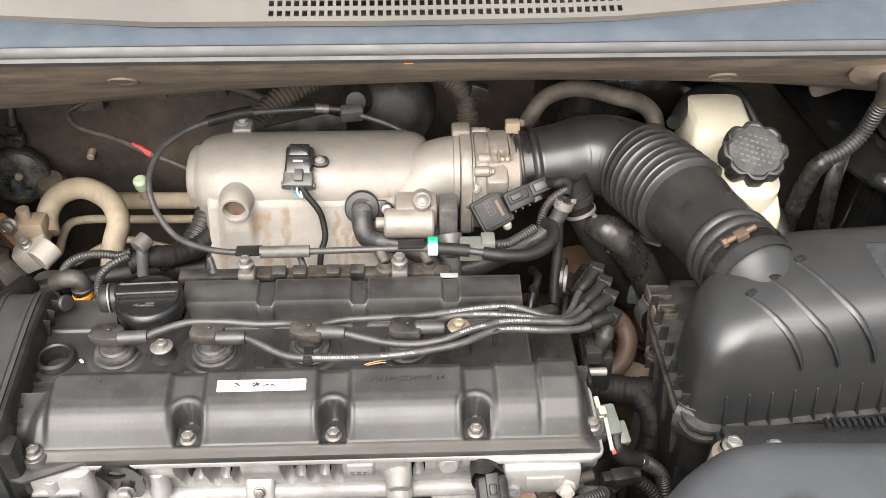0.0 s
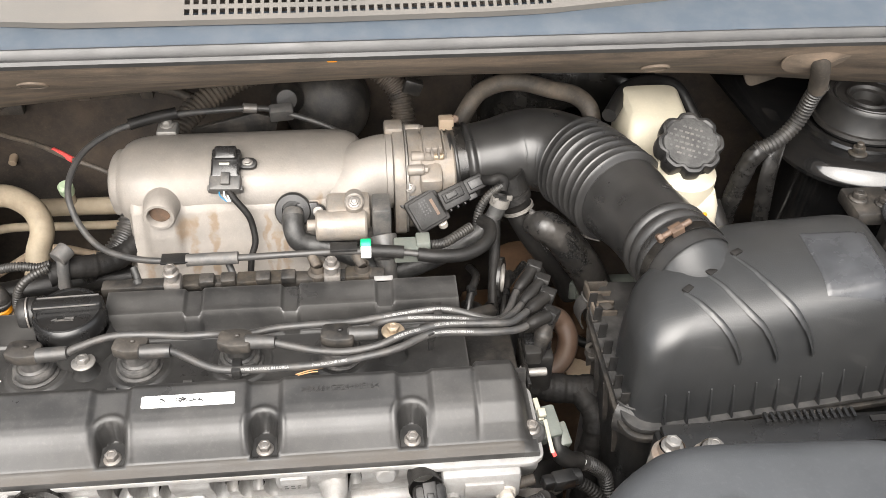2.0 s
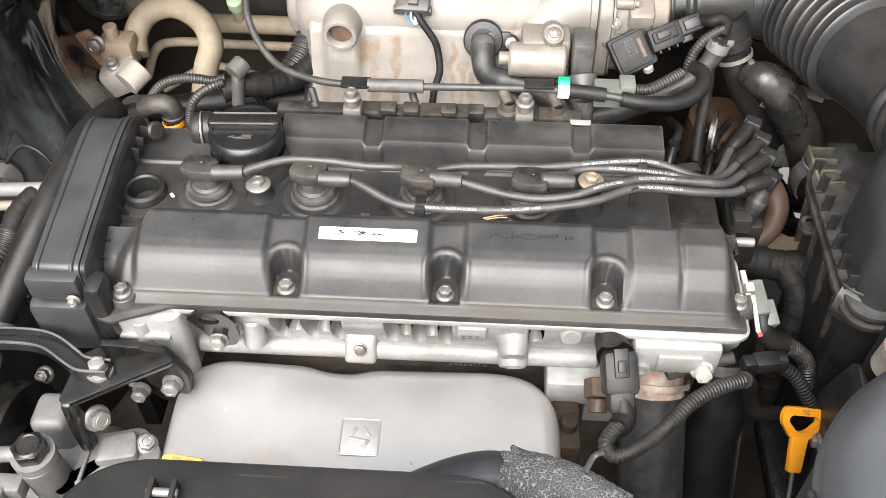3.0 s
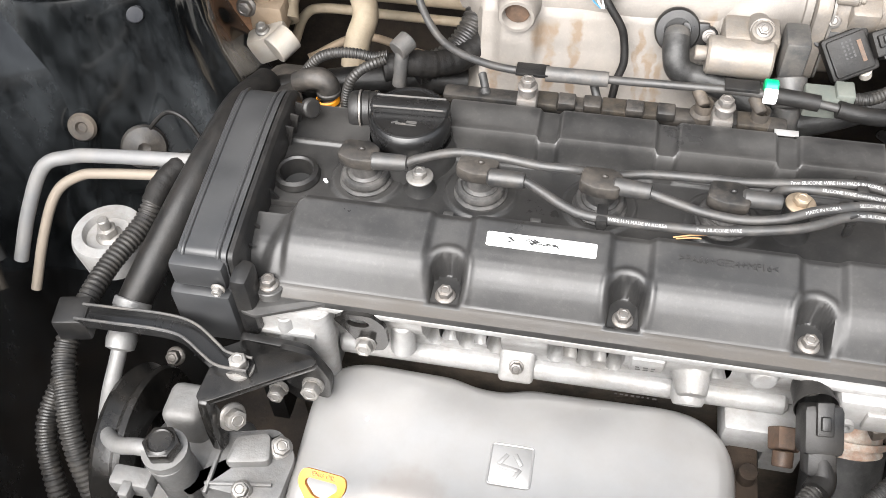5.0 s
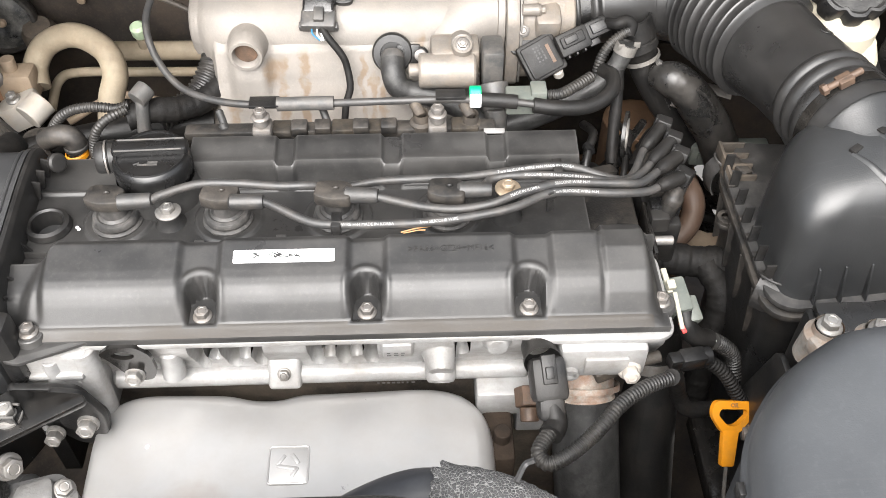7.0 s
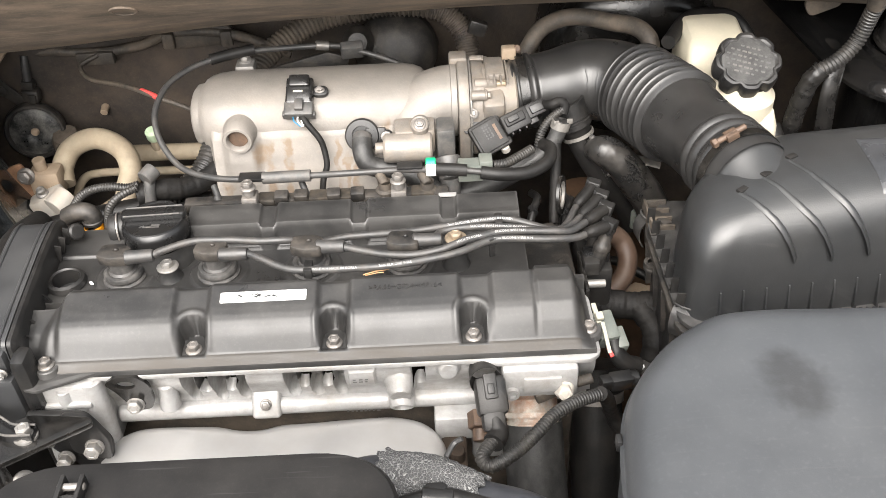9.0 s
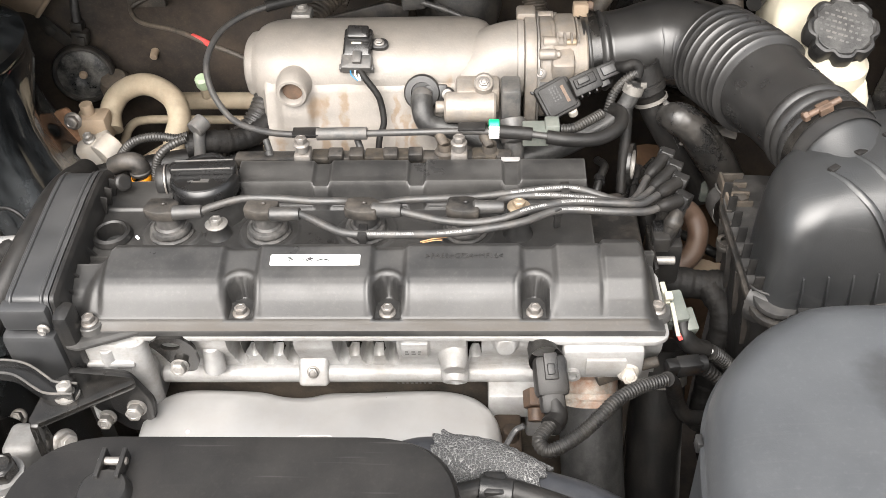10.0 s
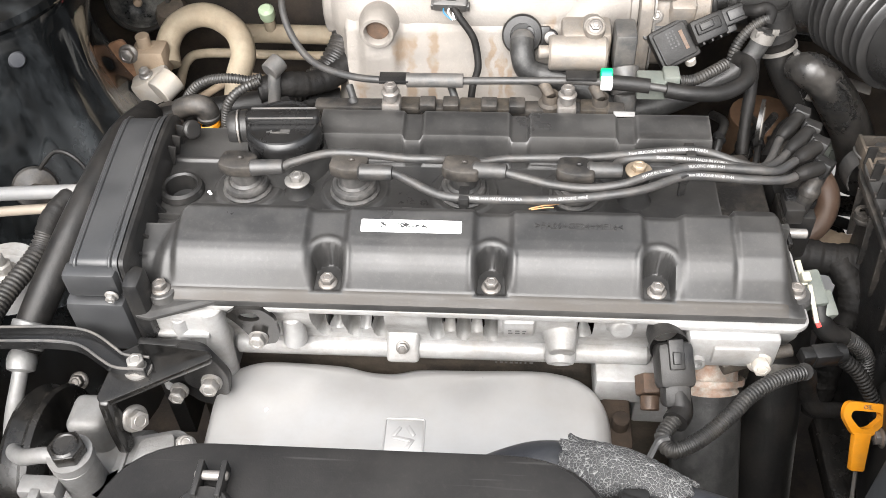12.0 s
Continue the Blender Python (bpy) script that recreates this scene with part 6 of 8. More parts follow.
part("elbow", lathe([(0.0095, 0), (0.0105, 0.003), (0.0105, 0.008), (0.0095, 0.011)], (-0.0445, 0.795, 0.861), (0, -0.86, -0.3), 24), M_DKGREY, pcv)
part("hose", tube([(-0.0445, 0.789, 0.859), (-0.0440, 0.779, 0.852), (-0.040, 0.773, 0.841), (-0.029, 0.772, 0.835), (-0.014, 0.770, 0.834), (0.004, 0.765, 0.830), (0.022, 0.755, 0.826), (0.038, 0.742, 0.815)], 0.0108, 20), M_WORNHOSE, pcv)

# fuel rail, its bolts and injector plugs behind the cover
rail = thing("fuel_rail", (-0.09, 0.716, 0.835), "alloy fuel rail with clamp bolts behind the cover", "fuel rail")
part("tube", span(-0.225, 0.045, 0.713, 0.728, 0.829, 0.8405, 0.003), M_DUSTBLK, rail)
for a, b in ((-0.098, -0.048), (-0.150, -0.132), (0.006, 0.03)):
    part("alloy_pad", span(a, b, 0.712, 0.729, 0.834, 0.8418, 0.002), M_GREASY, rail)
for x in (-0.156, -0.006):
    part("clamp", merge(span(x - 0.008, x + 0.008, 0.705, 0.722, 0.838, 0.850, 0.002), rod((x, 0.712, 0.85), (x, 0.712, 0.858), 0.006)), M_DARKSTEEL, rail)
    part("bolt", bolt((x, 0.712, 0.858), 0.006, 0.008), M_DARKSTEEL, rail, "plated bolt")
for x in (-0.125, -0.105, -0.072, -0.048):
    part("injector_plug", box((x, 0.717, 0.842), (0.014, 0.012, 0.010), 0.0015, (10, 0, 0)), M_DUSTBLK, rail)
for x in (-0.19, -0.100):
    part("injector", merge(rod((x, 0.722, 0.838), (x - 0.006, 0.736, 0.847), 0.0034), rod((x - 0.002, 0.725, 0.840), (x, 0.720, 0.837), 0.0048)), M_WORNHOSE, rail)
part("lower_rail", span(-0.225, 0.06, 0.722, 0.758, 0.745, 0.782, 0.004), M_DUSTBLK, rail)
for x, y, z in ((0.023, 0.722, 0.846), (-0.02, 0.722, 0.848)):
    part("fitting", merge(lathe([(0.010, 0), (0.010, 0.008), (0.007, 0.010), (0.007, 0.018)], (x, y, z - 0.014), seg=20), rod((x, y, z), (x - 0.006, y + 0.012, z + 0.006), 0.005)), M_DUSTHOSE, rail)
# added strip stands in for the alloy seen through the rear notch
bm = box((0.043, 0.7095, 0.8405), (0.018, 0.006, 0.0012), 0.0003, (4, 0, 0))
solo("notch_alloy_strip", bm, M_ALU, "bright alloy strip added for metal seen through the cover's rear notch", "shim")

# throttle cable: loops out to the side and along the rail
cab = thing("throttle_cable", (-0.09, 0.73, 0.85), "black throttle cable looping round the plenum", "cable")
loop_pts = [(0.020, 0.915, 0.866), (-0.015, 0.93, 0.878), (-0.059, 0.939, 0.890), (-0.082, 0.938, 0.896), (-0.125, 0.930, 0.900), (-0.174, 0.915, 0.905), (-0.205, 0.903, 0.905), (-0.232, 0.888, 0.903), (-0.255, 0.866, 0.897), (-0.265, 0.840, 0.889), (-0.266, 0.815, 0.878), (-0.255, 0.79, 0.862), (-0.232, 0.765, 0.850), (-0.196, 0.745, 0.850), (-0.154, 0.734, 0.854), (-0.095, 0.731, 0.857), (-0.056, 0.732, 0.857), (-0.007, 0.733, 0.857), (0.024, 0.732, 0.857), (0.050, 0.731, 0.856), (0.093, 0.727, 0.852)]
part("sheath", tube(loop_pts, 0.0033, 12, 10), M_WIRE, cab)
part("sleeve", tube([(-0.144, 0.7325, 0.8555), (-0.12, 0.7318, 0.8565), (-0.095, 0.7312, 0.857)], 0.0062, 14), M_DKGREY, cab)
part("grip", tube([(-0.168, 0.918, 0.906), (-0.190, 0.910, 0.906), (-0.215, 0.899, 0.905)], 0.0062, 12), M_RUBBER, cab)
part("end_sleeve", tube([(0.032, 0.732, 0.857), (0.050, 0.731, 0.856), (0.064, 0.730, 0.855)], 0.0065, 14), M_RUBBER, cab)
part("tape", rod((0.0225, 0.7322, 0.857), (0.0325, 0.732, 0.857), 0.0072), M_WHITE, cab, "white tape band")
part("tape", rod((0.0224, 0.7365, 0.8605), (0.0326, 0.7363, 0.8605), 0.0066), M_GREEN, cab, "green tape band")
part("adjuster", box((-0.059, 0.940, 0.8885), (0.026, 0.012, 0.020), 0.002, (25, 0, 8)), M_DKGREY, cab, "grey cable adjuster")
part("ferrule", rod((-0.085, 0.9385, 0.8955), (-0.100, 0.936, 0.8985), 0.0055), M_DARKSTEEL, cab)
part("clip", box((-0.155, 0.7335, 0.857), (0.026, 0.014, 0.003), 0.0006), M_BLACK, cab)
part("clip", box((0.006, 0.7335, 0.862), (0.026, 0.012, 0.003), 0.0006), M_BLACK, cab)
solo("vacuum_hose", tube([(0.078, 0.728, 0.853), (0.100, 0.727, 0.850), (0.128, 0.733, 0.847), (0.149, 0.748, 0.849), (0.154, 0.770, 0.850), (0.148, 0.785, 0.846)], 0.0068, 14), M_RUBBER, "dusty thin vacuum hose at the throttle", "hose")

# ---------------------------------------------------------------- air duct
duct = thing("air_duct", (0.25, 0.80, 0.83), "black moulded intake duct with a bellows section", "air duct")
CENTRE = [(0.120, 0.862, 0.865), (0.145, 0.864, 0.867), (0.172, 0.868, 0.869), (0.200, 0.874, 0.871), (0.226, 0.870, 0.872), (0.246, 0.856, 0.873), (0.259, 0.836, 0.875), (0.270, 0.808, 0.878), (0.281, 0.778, 0.881), (0.291, 0.746, 0.884), (0.299, 0.714, 0.888), (0.305, 0.686, 0.891), (0.311, 0.658, 0.894), (0.318, 0.635, 0.894)]
path = resample(smooth_path(CENTRE, 10), 0.001)
fr = frames_along(path)
total = len(fr)


def duct_radius(s):
    """Radius at a share s of the duct's length."""
    r = 0.0395 + 0.006 * ease(0.08, 0.3, s) - 0.004 * ease(0.62, 0.75, s) - 0.001 * ease(0.8, 0.9, s)
    if s < 0.075:
        r += 0.0016 * math.cos(s / 0.075 * 5 * math.pi) + 0.001
    if 0.385 < s < 0.635:
        k = (s - 0.385) / 0.25 * 8
        r += 0.0090 * (math.sin(math.pi * (k % 1.0)) ** 3.0) - 0.003
    if 0.85 < s < 0.95:
        r += 0.0028 * abs(math.sin((s - 0.85) / 0.1 * 3 * math.pi))
    return r


bm = bmesh.new()
rings = []
for i, (p, t, u, w) in enumerate(fr):
    r = duct_radius(i / total)
    rings.append([bm.verts.new(p + (u * math.cos(2 * math.pi * k / 48) + w * math.sin(2 * math.pi * k / 48)) * r) for k in range(48)])
for a, b in zip(rings, rings[1:]):
    for k in range(48):
        bm.faces.new((a[k], a[(k + 1) % 48], b[(k + 1) % 48], b[k]))
part("hose", bm, M_DUCT, duct, sharp=75)


def at_share(s):
    return fr[int(s * (total - 1))]


for s, m, turn in ((0.035, M_COPPER, (0, 0.6, 1)), (0.955, M_COPPER, (-0.25, -0.5, 1))):
    p, t, u, w = at_share(s)
    band = part("clamp", clamp_band(p, t, duct_radius(s) + 0.0012, 0.009, False), M_ENAMEL, duct)
    q = duct_radius(s) + 0.005
    k = merge(box((0, q, 0), (0.012, 0.007, 0.010), 0.001), rod((-0.016, q + 0.001, 0), (0.015, q + 0.001, 0), 0.0028, seg=10))
    merge(k, rod((-0.019, q + 0.001, 0), (-0.014, q + 0.001, 0), 0.0045, seg=6))
    up = V(*turn) - t * V(*turn).dot(t)
    up.normalize()
    side = up.cross(t)
    turned = Matrix(((side.x, up.x, t.x, p.x), (side.y, up.y, t.y, p.y), (side.z, up.z, t.z, p.z), (0, 0, 0, 1)))
    part("clamp_screw", merge(bmesh.new(), k, turned), m, band, "rusty clamp screw")
p, t, u, w = at_share(0.035)
part("clamp_lug", box((0.118, 0.872, 0.911), (0.016, 0.012, 0.014), 0.002), M_TANMETAL, duct)


def on_duct(bm, s0, ang):
    """Lays flat marks on the duct's skin, x along it and y round it."""
    for v in bm.verts:
        p, t, u, w = at_share(s0 + v.co.x / (total * 0.001))
        r = duct_radius(s0) + 0.0004 + v.co.z
        a = radians(ang) + v.co.y / r
        v.co = p + (u * math.cos(a) + w * math.sin(a)) * r
    return bm


# moulded marks: plain bars and an empty oval
bm = bmesh.new()
merge(bm, bars(4, 0.0055, 0.0034, 0.0016, 1), pose(-0.016, -0.004, 0, 0, 0, 90))
merge(bm, bars(5, 0.0045, 0.0034, 0.0016, 1, seed=5), pose(-0.006, -0.006, 0, 0, 0, 90))
merge(bm, bars(4, 0.0055, 0.003, 0.0016, 1, seed=6), pose(0.003, 0.0, 0, 0, 0, 90))
oval = lathe([(0.0052, 0), (0.0062, 0), (0.0062, 0.0006), (0.0052, 0.0006)], (0, 0, 0), seg=28)
oval.transform(Matrix.Diagonal((0.65, 1, 1, 1)))
merge(bm, oval, pose(0.012, 0.004, 0))
part("moulded_mark", on_duct(bm, 0.74, -30), M_DUCT, duct)

# ---------------------------------------------------------------- air filter box
ab = thing("air_filter_box", (0.37, 0.61, 0.60), "black plastic air filter box with moulded ribs", "air filter")
TURN = 5.5


def lid_at(u, v):
    """A place on the lid's foot, u along and v in from its front left corner."""
    return V(0.248 + u, 0.531 + 0.1 * u + v * (1 - 0.9 * u), 0)


def lid_ring(inset, z, tilt, corner):
    """One level of the lid: a rounded rectangle, turned a little, its top falling to the left."""
    l, r, f, b = inset
    w, d = 0.258 - r - l, 0.178 - b - f
    pts = rounded([(l, f), (l + w, f), (l + w, f + d), (l + w * 0.34, f + d), (l, f + d * 0.52)], [corner, corner, corner, corner * 1.2, corner * 1.2], 8)
    out = []
    for p in pts:
        x, y = 0.248 + p[0], 0.531 + 0.1 * p[0] + p[1] * (1 - 0.9 * p[0])
        swell = 0.004 * math.exp(-((x - 0.335) ** 2 + (y - 0.615) ** 2) / 0.0032) * ease(0.86, 0.91, z)
        out.append(V(x, y, z + tilt * (p[0] - 0.126) + swell))
    return out


LID = [((0, 0, 0, 0), 0.815, 0, 0.03), ((0.0, 0.005, 0.005, 0.003), 0.84, 0, 0.03), ((0.001, 0.011, 0.011, 0.008), 0.870, 0.02, 0.03), ((0.003, 0.0145, 0.0155, 0.011), 0.887, 0.04, 0.03),
       ((0.0065, 0.018, 0.0200, 0.015), 0.8985, 0.065, 0.03), ((0.012, 0.0225, 0.026, 0.020), 0.9080, 0.085, 0.03), ((0.020, 0.028, 0.034, 0.026), 0.9145, 0.10, 0.03), ((0.031, 0.036, 0.044, 0.034), 0.9180, 0.11, 0.026),
       ((0.050, 0.05, 0.054, 0.044), 0.9200, 0.115, 0.022), ((0.085, 0.080, 0.068, 0.060), 0.9210, 0.115, 0.012), ((0.118, 0.112, 0.084, 0.08), 0.9212, 0.115, 0.001)]
lid_bm = loft([lid_ring(*k) for k in LID])
lid_tree = BVHTree.FromBMesh(lid_bm)
lid = part("lid", lid_bm, M_GREYBLK, ab, sharp=60)


def on_lid(x, y, lift=0.0):
    hit = lid_tree.ray_cast(V(x, y, 1.2), V(0, 0, -1))[0]
    return V(x, y, (hit.z if hit else 0.82) + lift)


for run in (((0.2945, 0.5935), (0.312, 0.570), (0.326, 0.5575), (0.3375, 0.5505)), ((0.3185, 0.608), (0.340, 0.573), (0.356, 0.5605), (0.3705, 0.553)), ((0.346, 0.627), (0.3695, 0.584), (0.3855, 0.566), (0.403, 0.556))):
    line = [on_lid(q.x, q.y, -0.0005) for q in resample(smooth_path([V(*p, 0) for p in run], 14), 0.003)]
    rings = []
    for i, (p, t, u, w) in enumerate(frames_along(line)):
        w = V(-t.y, t.x, 0).normalized() * -1
        k = i / len(line)
        h, wide = 0.0013 + 0.0012 * k, 0.75 + 0.6 * k
        rings.append([p + w * q + V(0, 0, z * h) for q, z in ((-0.0008, -0.8), (-0.0002, 0.8), (0.0004, 1.0), (0.0022 * wide, 0.9), (0.0034 * wide, 0.5), (0.0050 * wide, -0.6))])
    part("rib", loft(rings), M_GREYBLK, lid)
    d = (line[1] - line[0]).normalized()
    a = math.degrees(math.atan2(d.y, d.x))
    # raised dark block stands in for the shade of a notch
    part("rib_notch_shade", box(line[0] - d * 0.001 + V(0.003, 0.002, 0.0012), (0.006, 0.010, 0.003), 0.0006, (0, 0, a)), M_RUBBER, lid, "dark block painted in for a shaded notch")
# pressed rectangle for a missing label
bm = bmesh.new()
xs, ys = steps(0.0, 1.0, 0.04), steps(0.0, 1.0, 0.03)
g = [[bm.verts.new(on_lid(0.4095 + 0.001 * b + (0.0545 + 0.002 * b) * a, 0.5745 - 0.004 * a + (0.072 - 0.002 * a) * b, 0.0016 if 0 < a < 1 and 0 < b < 1 else 0.0003)) for b in ys] for a in xs]
for i in range(len(xs) - 1):
    for j in range(len(ys) - 1):
        bm.faces.new((g[i][j], g[i + 1][j], g[i + 1][j + 1], g[i][j + 1]))
part("label_panel", bm, M_DKPANEL, lid, "smooth blank label panel")
# neck from the lid into the duct
rings = []
for c, r, d in (((0.314, 0.654, 0.894), 0.041, (-0.27, 1, 0.02)), ((0.3175, 0.642, 0.892), 0.0412, (-0.27, 1, 0.05)), ((0.3195, 0.635, 0.889), 0.0405, (-0.27, 1, 0.12))):
    q = Vector(d).to_track_quat("Z", "Y")
    rings.append([Vector(c) + q @ V(r * math.cos(a), r * math.sin(a), 0) for a in steps(0, 2 * math.pi - 0.08, 2 * math.pi / 60)])
last, mid = [], []
for p in rings[-1]:
    hit = lid_tree.ray_cast(p, V(0.18, -0.78, -0.42).normalized())[0] if p.z > on_lid(p.x, p.y).z else None
    e = hit + V(0.002, -0.006, -0.001) if hit else p + V(0.001, -0.004, 0)
    last.append(e)
    mid.append((p + e) / 2 + V(0, 0, -0.0025 if hit else 0))
rings += [mid, last]
part("neck", loft(rings), M_GREYBLK, ab, sharp=70)
# flange, small upright fins and base
def foot(d, back=0.186):
    """The box's outline below the lid, d inside the flange's edge."""
    run = [(-0.007 + d, -0.007 + d), (0.265 - d, -0.007 + d), (0.265 - d, back - 0.004 - d), (0.016 + d, back - d), (-0.007 + d, back - 0.036)]
    return [(q.x, q.y) for q in (lid_at(*p) for p in rounded(run, [0.03, 0.03, 0.02, 0.008, 0.012], 6))]


part("flange", prism(foot(0.0), 0.8105, 0.8155, 0.0008), M_GREYSEAL, ab)
part("gasket", prism(foot(0.005), 0.807, 0.8105), M_RUBBER, ab)
part("lower_flange", prism(foot(-0.002), 0.801, 0.807, 0.0008), M_DUSTBLK, ab)
for k in range(6):
    q = lid_at(-0.005, 0.03 + k * 0.02)
    part("tooth", box((q.x, q.y, 0.8165), (0.006, 0.0055, 0.003), 0.0005), M_DUSTBLK, ab)
for k in range(11):
    q = lid_at(0.026 + k * 0.0205, -0.002)
    part("fin", prism([(-0.004, 0.815), (0.004, 0.815), (0.011, 0.846), (0.006, 0.846)], -0.0008, 0.0008, 0.0003, pose(q.x, q.y, 0, 0, 0, TURN) @ ALONG_X), M_GREYBLK, ab)
for k in range(7):
    q = lid_at(-0.003, 0.024 + k * 0.021)
    part("fin", box((q.x, q.y, 0.824), (0.008, 0.0018, 0.018), 0.0005, (0, 0, 0)), M_BLACK, ab)
BASE = ((0.004, 0.186, 0.802), (0.005, 0.184, 0.775), (0.007, 0.176, 0.765), (0.010, 0.165, 0.60))
part("base", loft([[V(*p, z) for p in foot(i, k)] for i, k, z in BASE]), M_BLACK, ab)
for k in range(4):
    q = lid_at(-0.001, 0.03 + k * 0.036)
    part("web", box((q.x, q.y, 0.772), (0.010, 0.0025, 0.055), 0.0006, (0, -6, 0)), M_DUSTBLK, ab)
part("corner_block", box((0.256, 0.682, 0.8175), (0.010, 0.022, 0.005), 0.0012, (0, 0, 24)), M_DUSTBLK, ab, "dusty corner block")


def spring_clip(p, a):
    bm = bmesh.new()
    merge(bm, loft([[V(-0.0085, y, z), V(0.0085, y, z), V(0.0085, y - 0.0012, z - 0.0006), V(-0.0085, y - 0.0012, z - 0.0006)] for y, z in ((0.004, 0.016), (-0.002, 0.019), (-0.008, 0.017), (-0.012, 0.011), (-0.0135, 0.003), (-0.012, -0.006), (-0.008, -0.014))]))
    merge(bm, tube([(-0.0095, 0.004, 0.010), (-0.0095, -0.006, 0.020), (0, -0.010, 0.0225), (0.0095, -0.006, 0.020), (0.0095, 0.004, 0.010)], 0.0011, 8))
    return part("clip", merge(bmesh.new(), bm, pose(*p, 0, 0, a)), M_GREYSEAL, ab, "dark grey spring clip")


spring_clip((0.251, 0.556, 0.800), -38)
spring_clip((0.498, 0.566, 0.812), 35)
spring_clip((0.250, 0.700, 0.790), -80)
bm = prism(rounded([(0.235, 0.642), (0.262, 0.636), (0.262, 0.658), (0.235, 0.656)], 0.006), 0.781, 0.786, 0.001)
merge(bm, lathe([(0.005, 0), (0.0085, 0), (0.0085, 0.004), (0.005, 0.004)], (0.2433, 0.6492, 0.786), seg=20))
part("fixing_tab", bm, M_DUSTBLK, ab)

for y in (0.668, 0.682, 0.696, 0.710):
    part("lattice_rib", box((0.2555, y, 0.812), (0.022, 0.0026, 0.018), 0.0005), M_DUSTHOSE, ab)
part("lattice_wall", box((0.2445, 0.689, 0.812), (0.0026, 0.046, 0.020), 0.0005), M_DUSTHOSE, ab, "dusty tan lattice wall")
rnd = random.Random(21)
edge = [(0.2335 + 0.0026 * k, 0.713 + 0.004 * math.sin(k * 0.28) + rnd.uniform(-0.002, 0.002)) for k in range(20)]
solo("torn_shield", prism(edge[::-1] + [(0.236, 0.694), (0.262, 0.690), (0.284, 0.694)], 0.699, 0.7015), M_TANMETAL, "torn tan heat-shield sheet under the air box", "heat shield")

solo("yellow_tag", box((0.363, 0.744, 0.868), (0.010, 0.004, 0.016), 0.001, (15, 0, 20)), M_YELLOW, "small yellow plastic tag beside the duct", "tag")

# ---------------------------------------------------------------- brake fluid reservoir and booster
res = thing("brake_reservoir", (0.35, 0.82, 0.78), "cream plastic brake fluid reservoir with a black cap", "reservoir")


def box_ring(x0, x1, y0, y1, z, r=0.012, zs=0.0):
    return [V(p[0], p[1], z + zs * (p[1] - y0)) for p in rect(x0, x1, y0, y1, r, 5)]


bm = loft([box_ring(0.318, 0.385, 0.752, 0.905, 0.795), box_ring(0.313, 0.392, 0.742, 0.908, 0.836), box_ring(0.313, 0.392, 0.742, 0.908, 0.842), box_ring(0.318, 0.386, 0.748, 0.906, 0.846), box_ring(0.318, 0.386, 0.752, 0.905, 0.872), box_ring(0.320, 0.384, 0.76, 0.904, 0.884, 0.014)])
merge(bm, loft([box_ring(0.306, 0.376, 0.828, 0.907, 0.862), box_ring(0.306, 0.376, 0.830, 0.907, 0.893, zs=0.1), box_ring(0.309, 0.373, 0.838, 0.905, 0.918, zs=0.15), box_ring(0.314, 0.368, 0.846, 0.900, 0.925, zs=0.12)]))
merge(bm, lathe([(0.036, -0.03), (0.034, -0.005), (0.029, 0.0), (0.027, 0.012)], (0.352, 0.785, 0.905), (0.05, -0.12, 1), 36))
part("tank", bm, M_CREAM, res)
rings = []
for r, h in ((0.029, -0.006), (0.0335, -0.004), (0.0345, 0.004), (0.0345, 0.018), (0.033, 0.0215), (0.030, 0.022), (0.028, 0.0205), (0.0004, 0.0205)):
    lob = 1.0 if r < 0.031 else 0.085
    rings.append([V(r * (1 - (0.13 * (0.5 - 0.5 * math.cos(8 * a)) ** 3 if r > 0.0275 else 0)) * math.cos(a), r * (1 - (0.13 * (0.5 - 0.5 * math.cos(8 * a)) ** 3 if r > 0.0275 else 0)) * math.sin(a), h) for a in steps(0, 2 * math.pi - 2 * math.pi / 96, 2 * math.pi / 96)])
m_cap = axis_matrix((0.3505, 0.786, 0.924), (-0.04, -0.62, 1)) @ Matrix.Diagonal((0.97, 0.97, 0.85, 1))
cap_ob = part("cap", merge(bmesh.new(), loft(rings), m_cap), M_BLACK, res, "black eight-lobed screw cap")
bm = bmesh.new()
for k, (n, y) in enumerate(((4, 0.015), (7, 0.009), (8, 0.003), (8, -0.003), (7, -0.009), (4, -0.015))):
    merge(bm, bars(n, 0.0045, 0.0022, 0.0013, 1, seed=10 + k), pose(0, y - 0.001, 0.0214, 0, 0, 0))
part("top", lathe([(0, 0.0212), (0.0268, 0.0212), (0.0276, 0.0204)], (0, 0, 0), seg=40), M_WORNHOSE, cap_ob, "chalky rubbed top").data.transform(m_cap)
part("worn_print", merge(bmesh.new(), bm, m_cap @ pose(0, 0, 0, 0, 0, -18)), M_DKGREY, cap_ob)
solo("brake_booster", lathe([(0.03, -0.03), (0.06, -0.028), (0.095, -0.015), (0.104, -0.005), (0.112, -0.004), (0.113, 0.004), (0.108, 0.008), (0.112, 0.02), (0.112, 0.09)], (0.285, 1.0, 0.835), (0, 1, 0), 56), M_ENAMEL, "black round brake booster on the firewall", "brake booster")
solo("master_cylinder", rod((0.35, 0.74, 0.785), (0.32, 0.98, 0.80), 0.022), M_PUMP, "grey brake master cylinder under the reservoir", "cylinder")
solo("heater_pipe", tube([(0.135, 0.935, 0.855), (0.150, 0.945, 0.882), (0.165, 0.952, 0.899), (0.190, 0.952, 0.910), (0.215, 0.945, 0.913), (0.240, 0.930, 0.913), (0.264, 0.912, 0.915), (0.277, 0.893, 0.909), (0.280, 0.880, 0.890)], 0.0100, 18, 10), M_DUSTHOSE, "dusty brown bent vacuum hose over the duct", "hose")
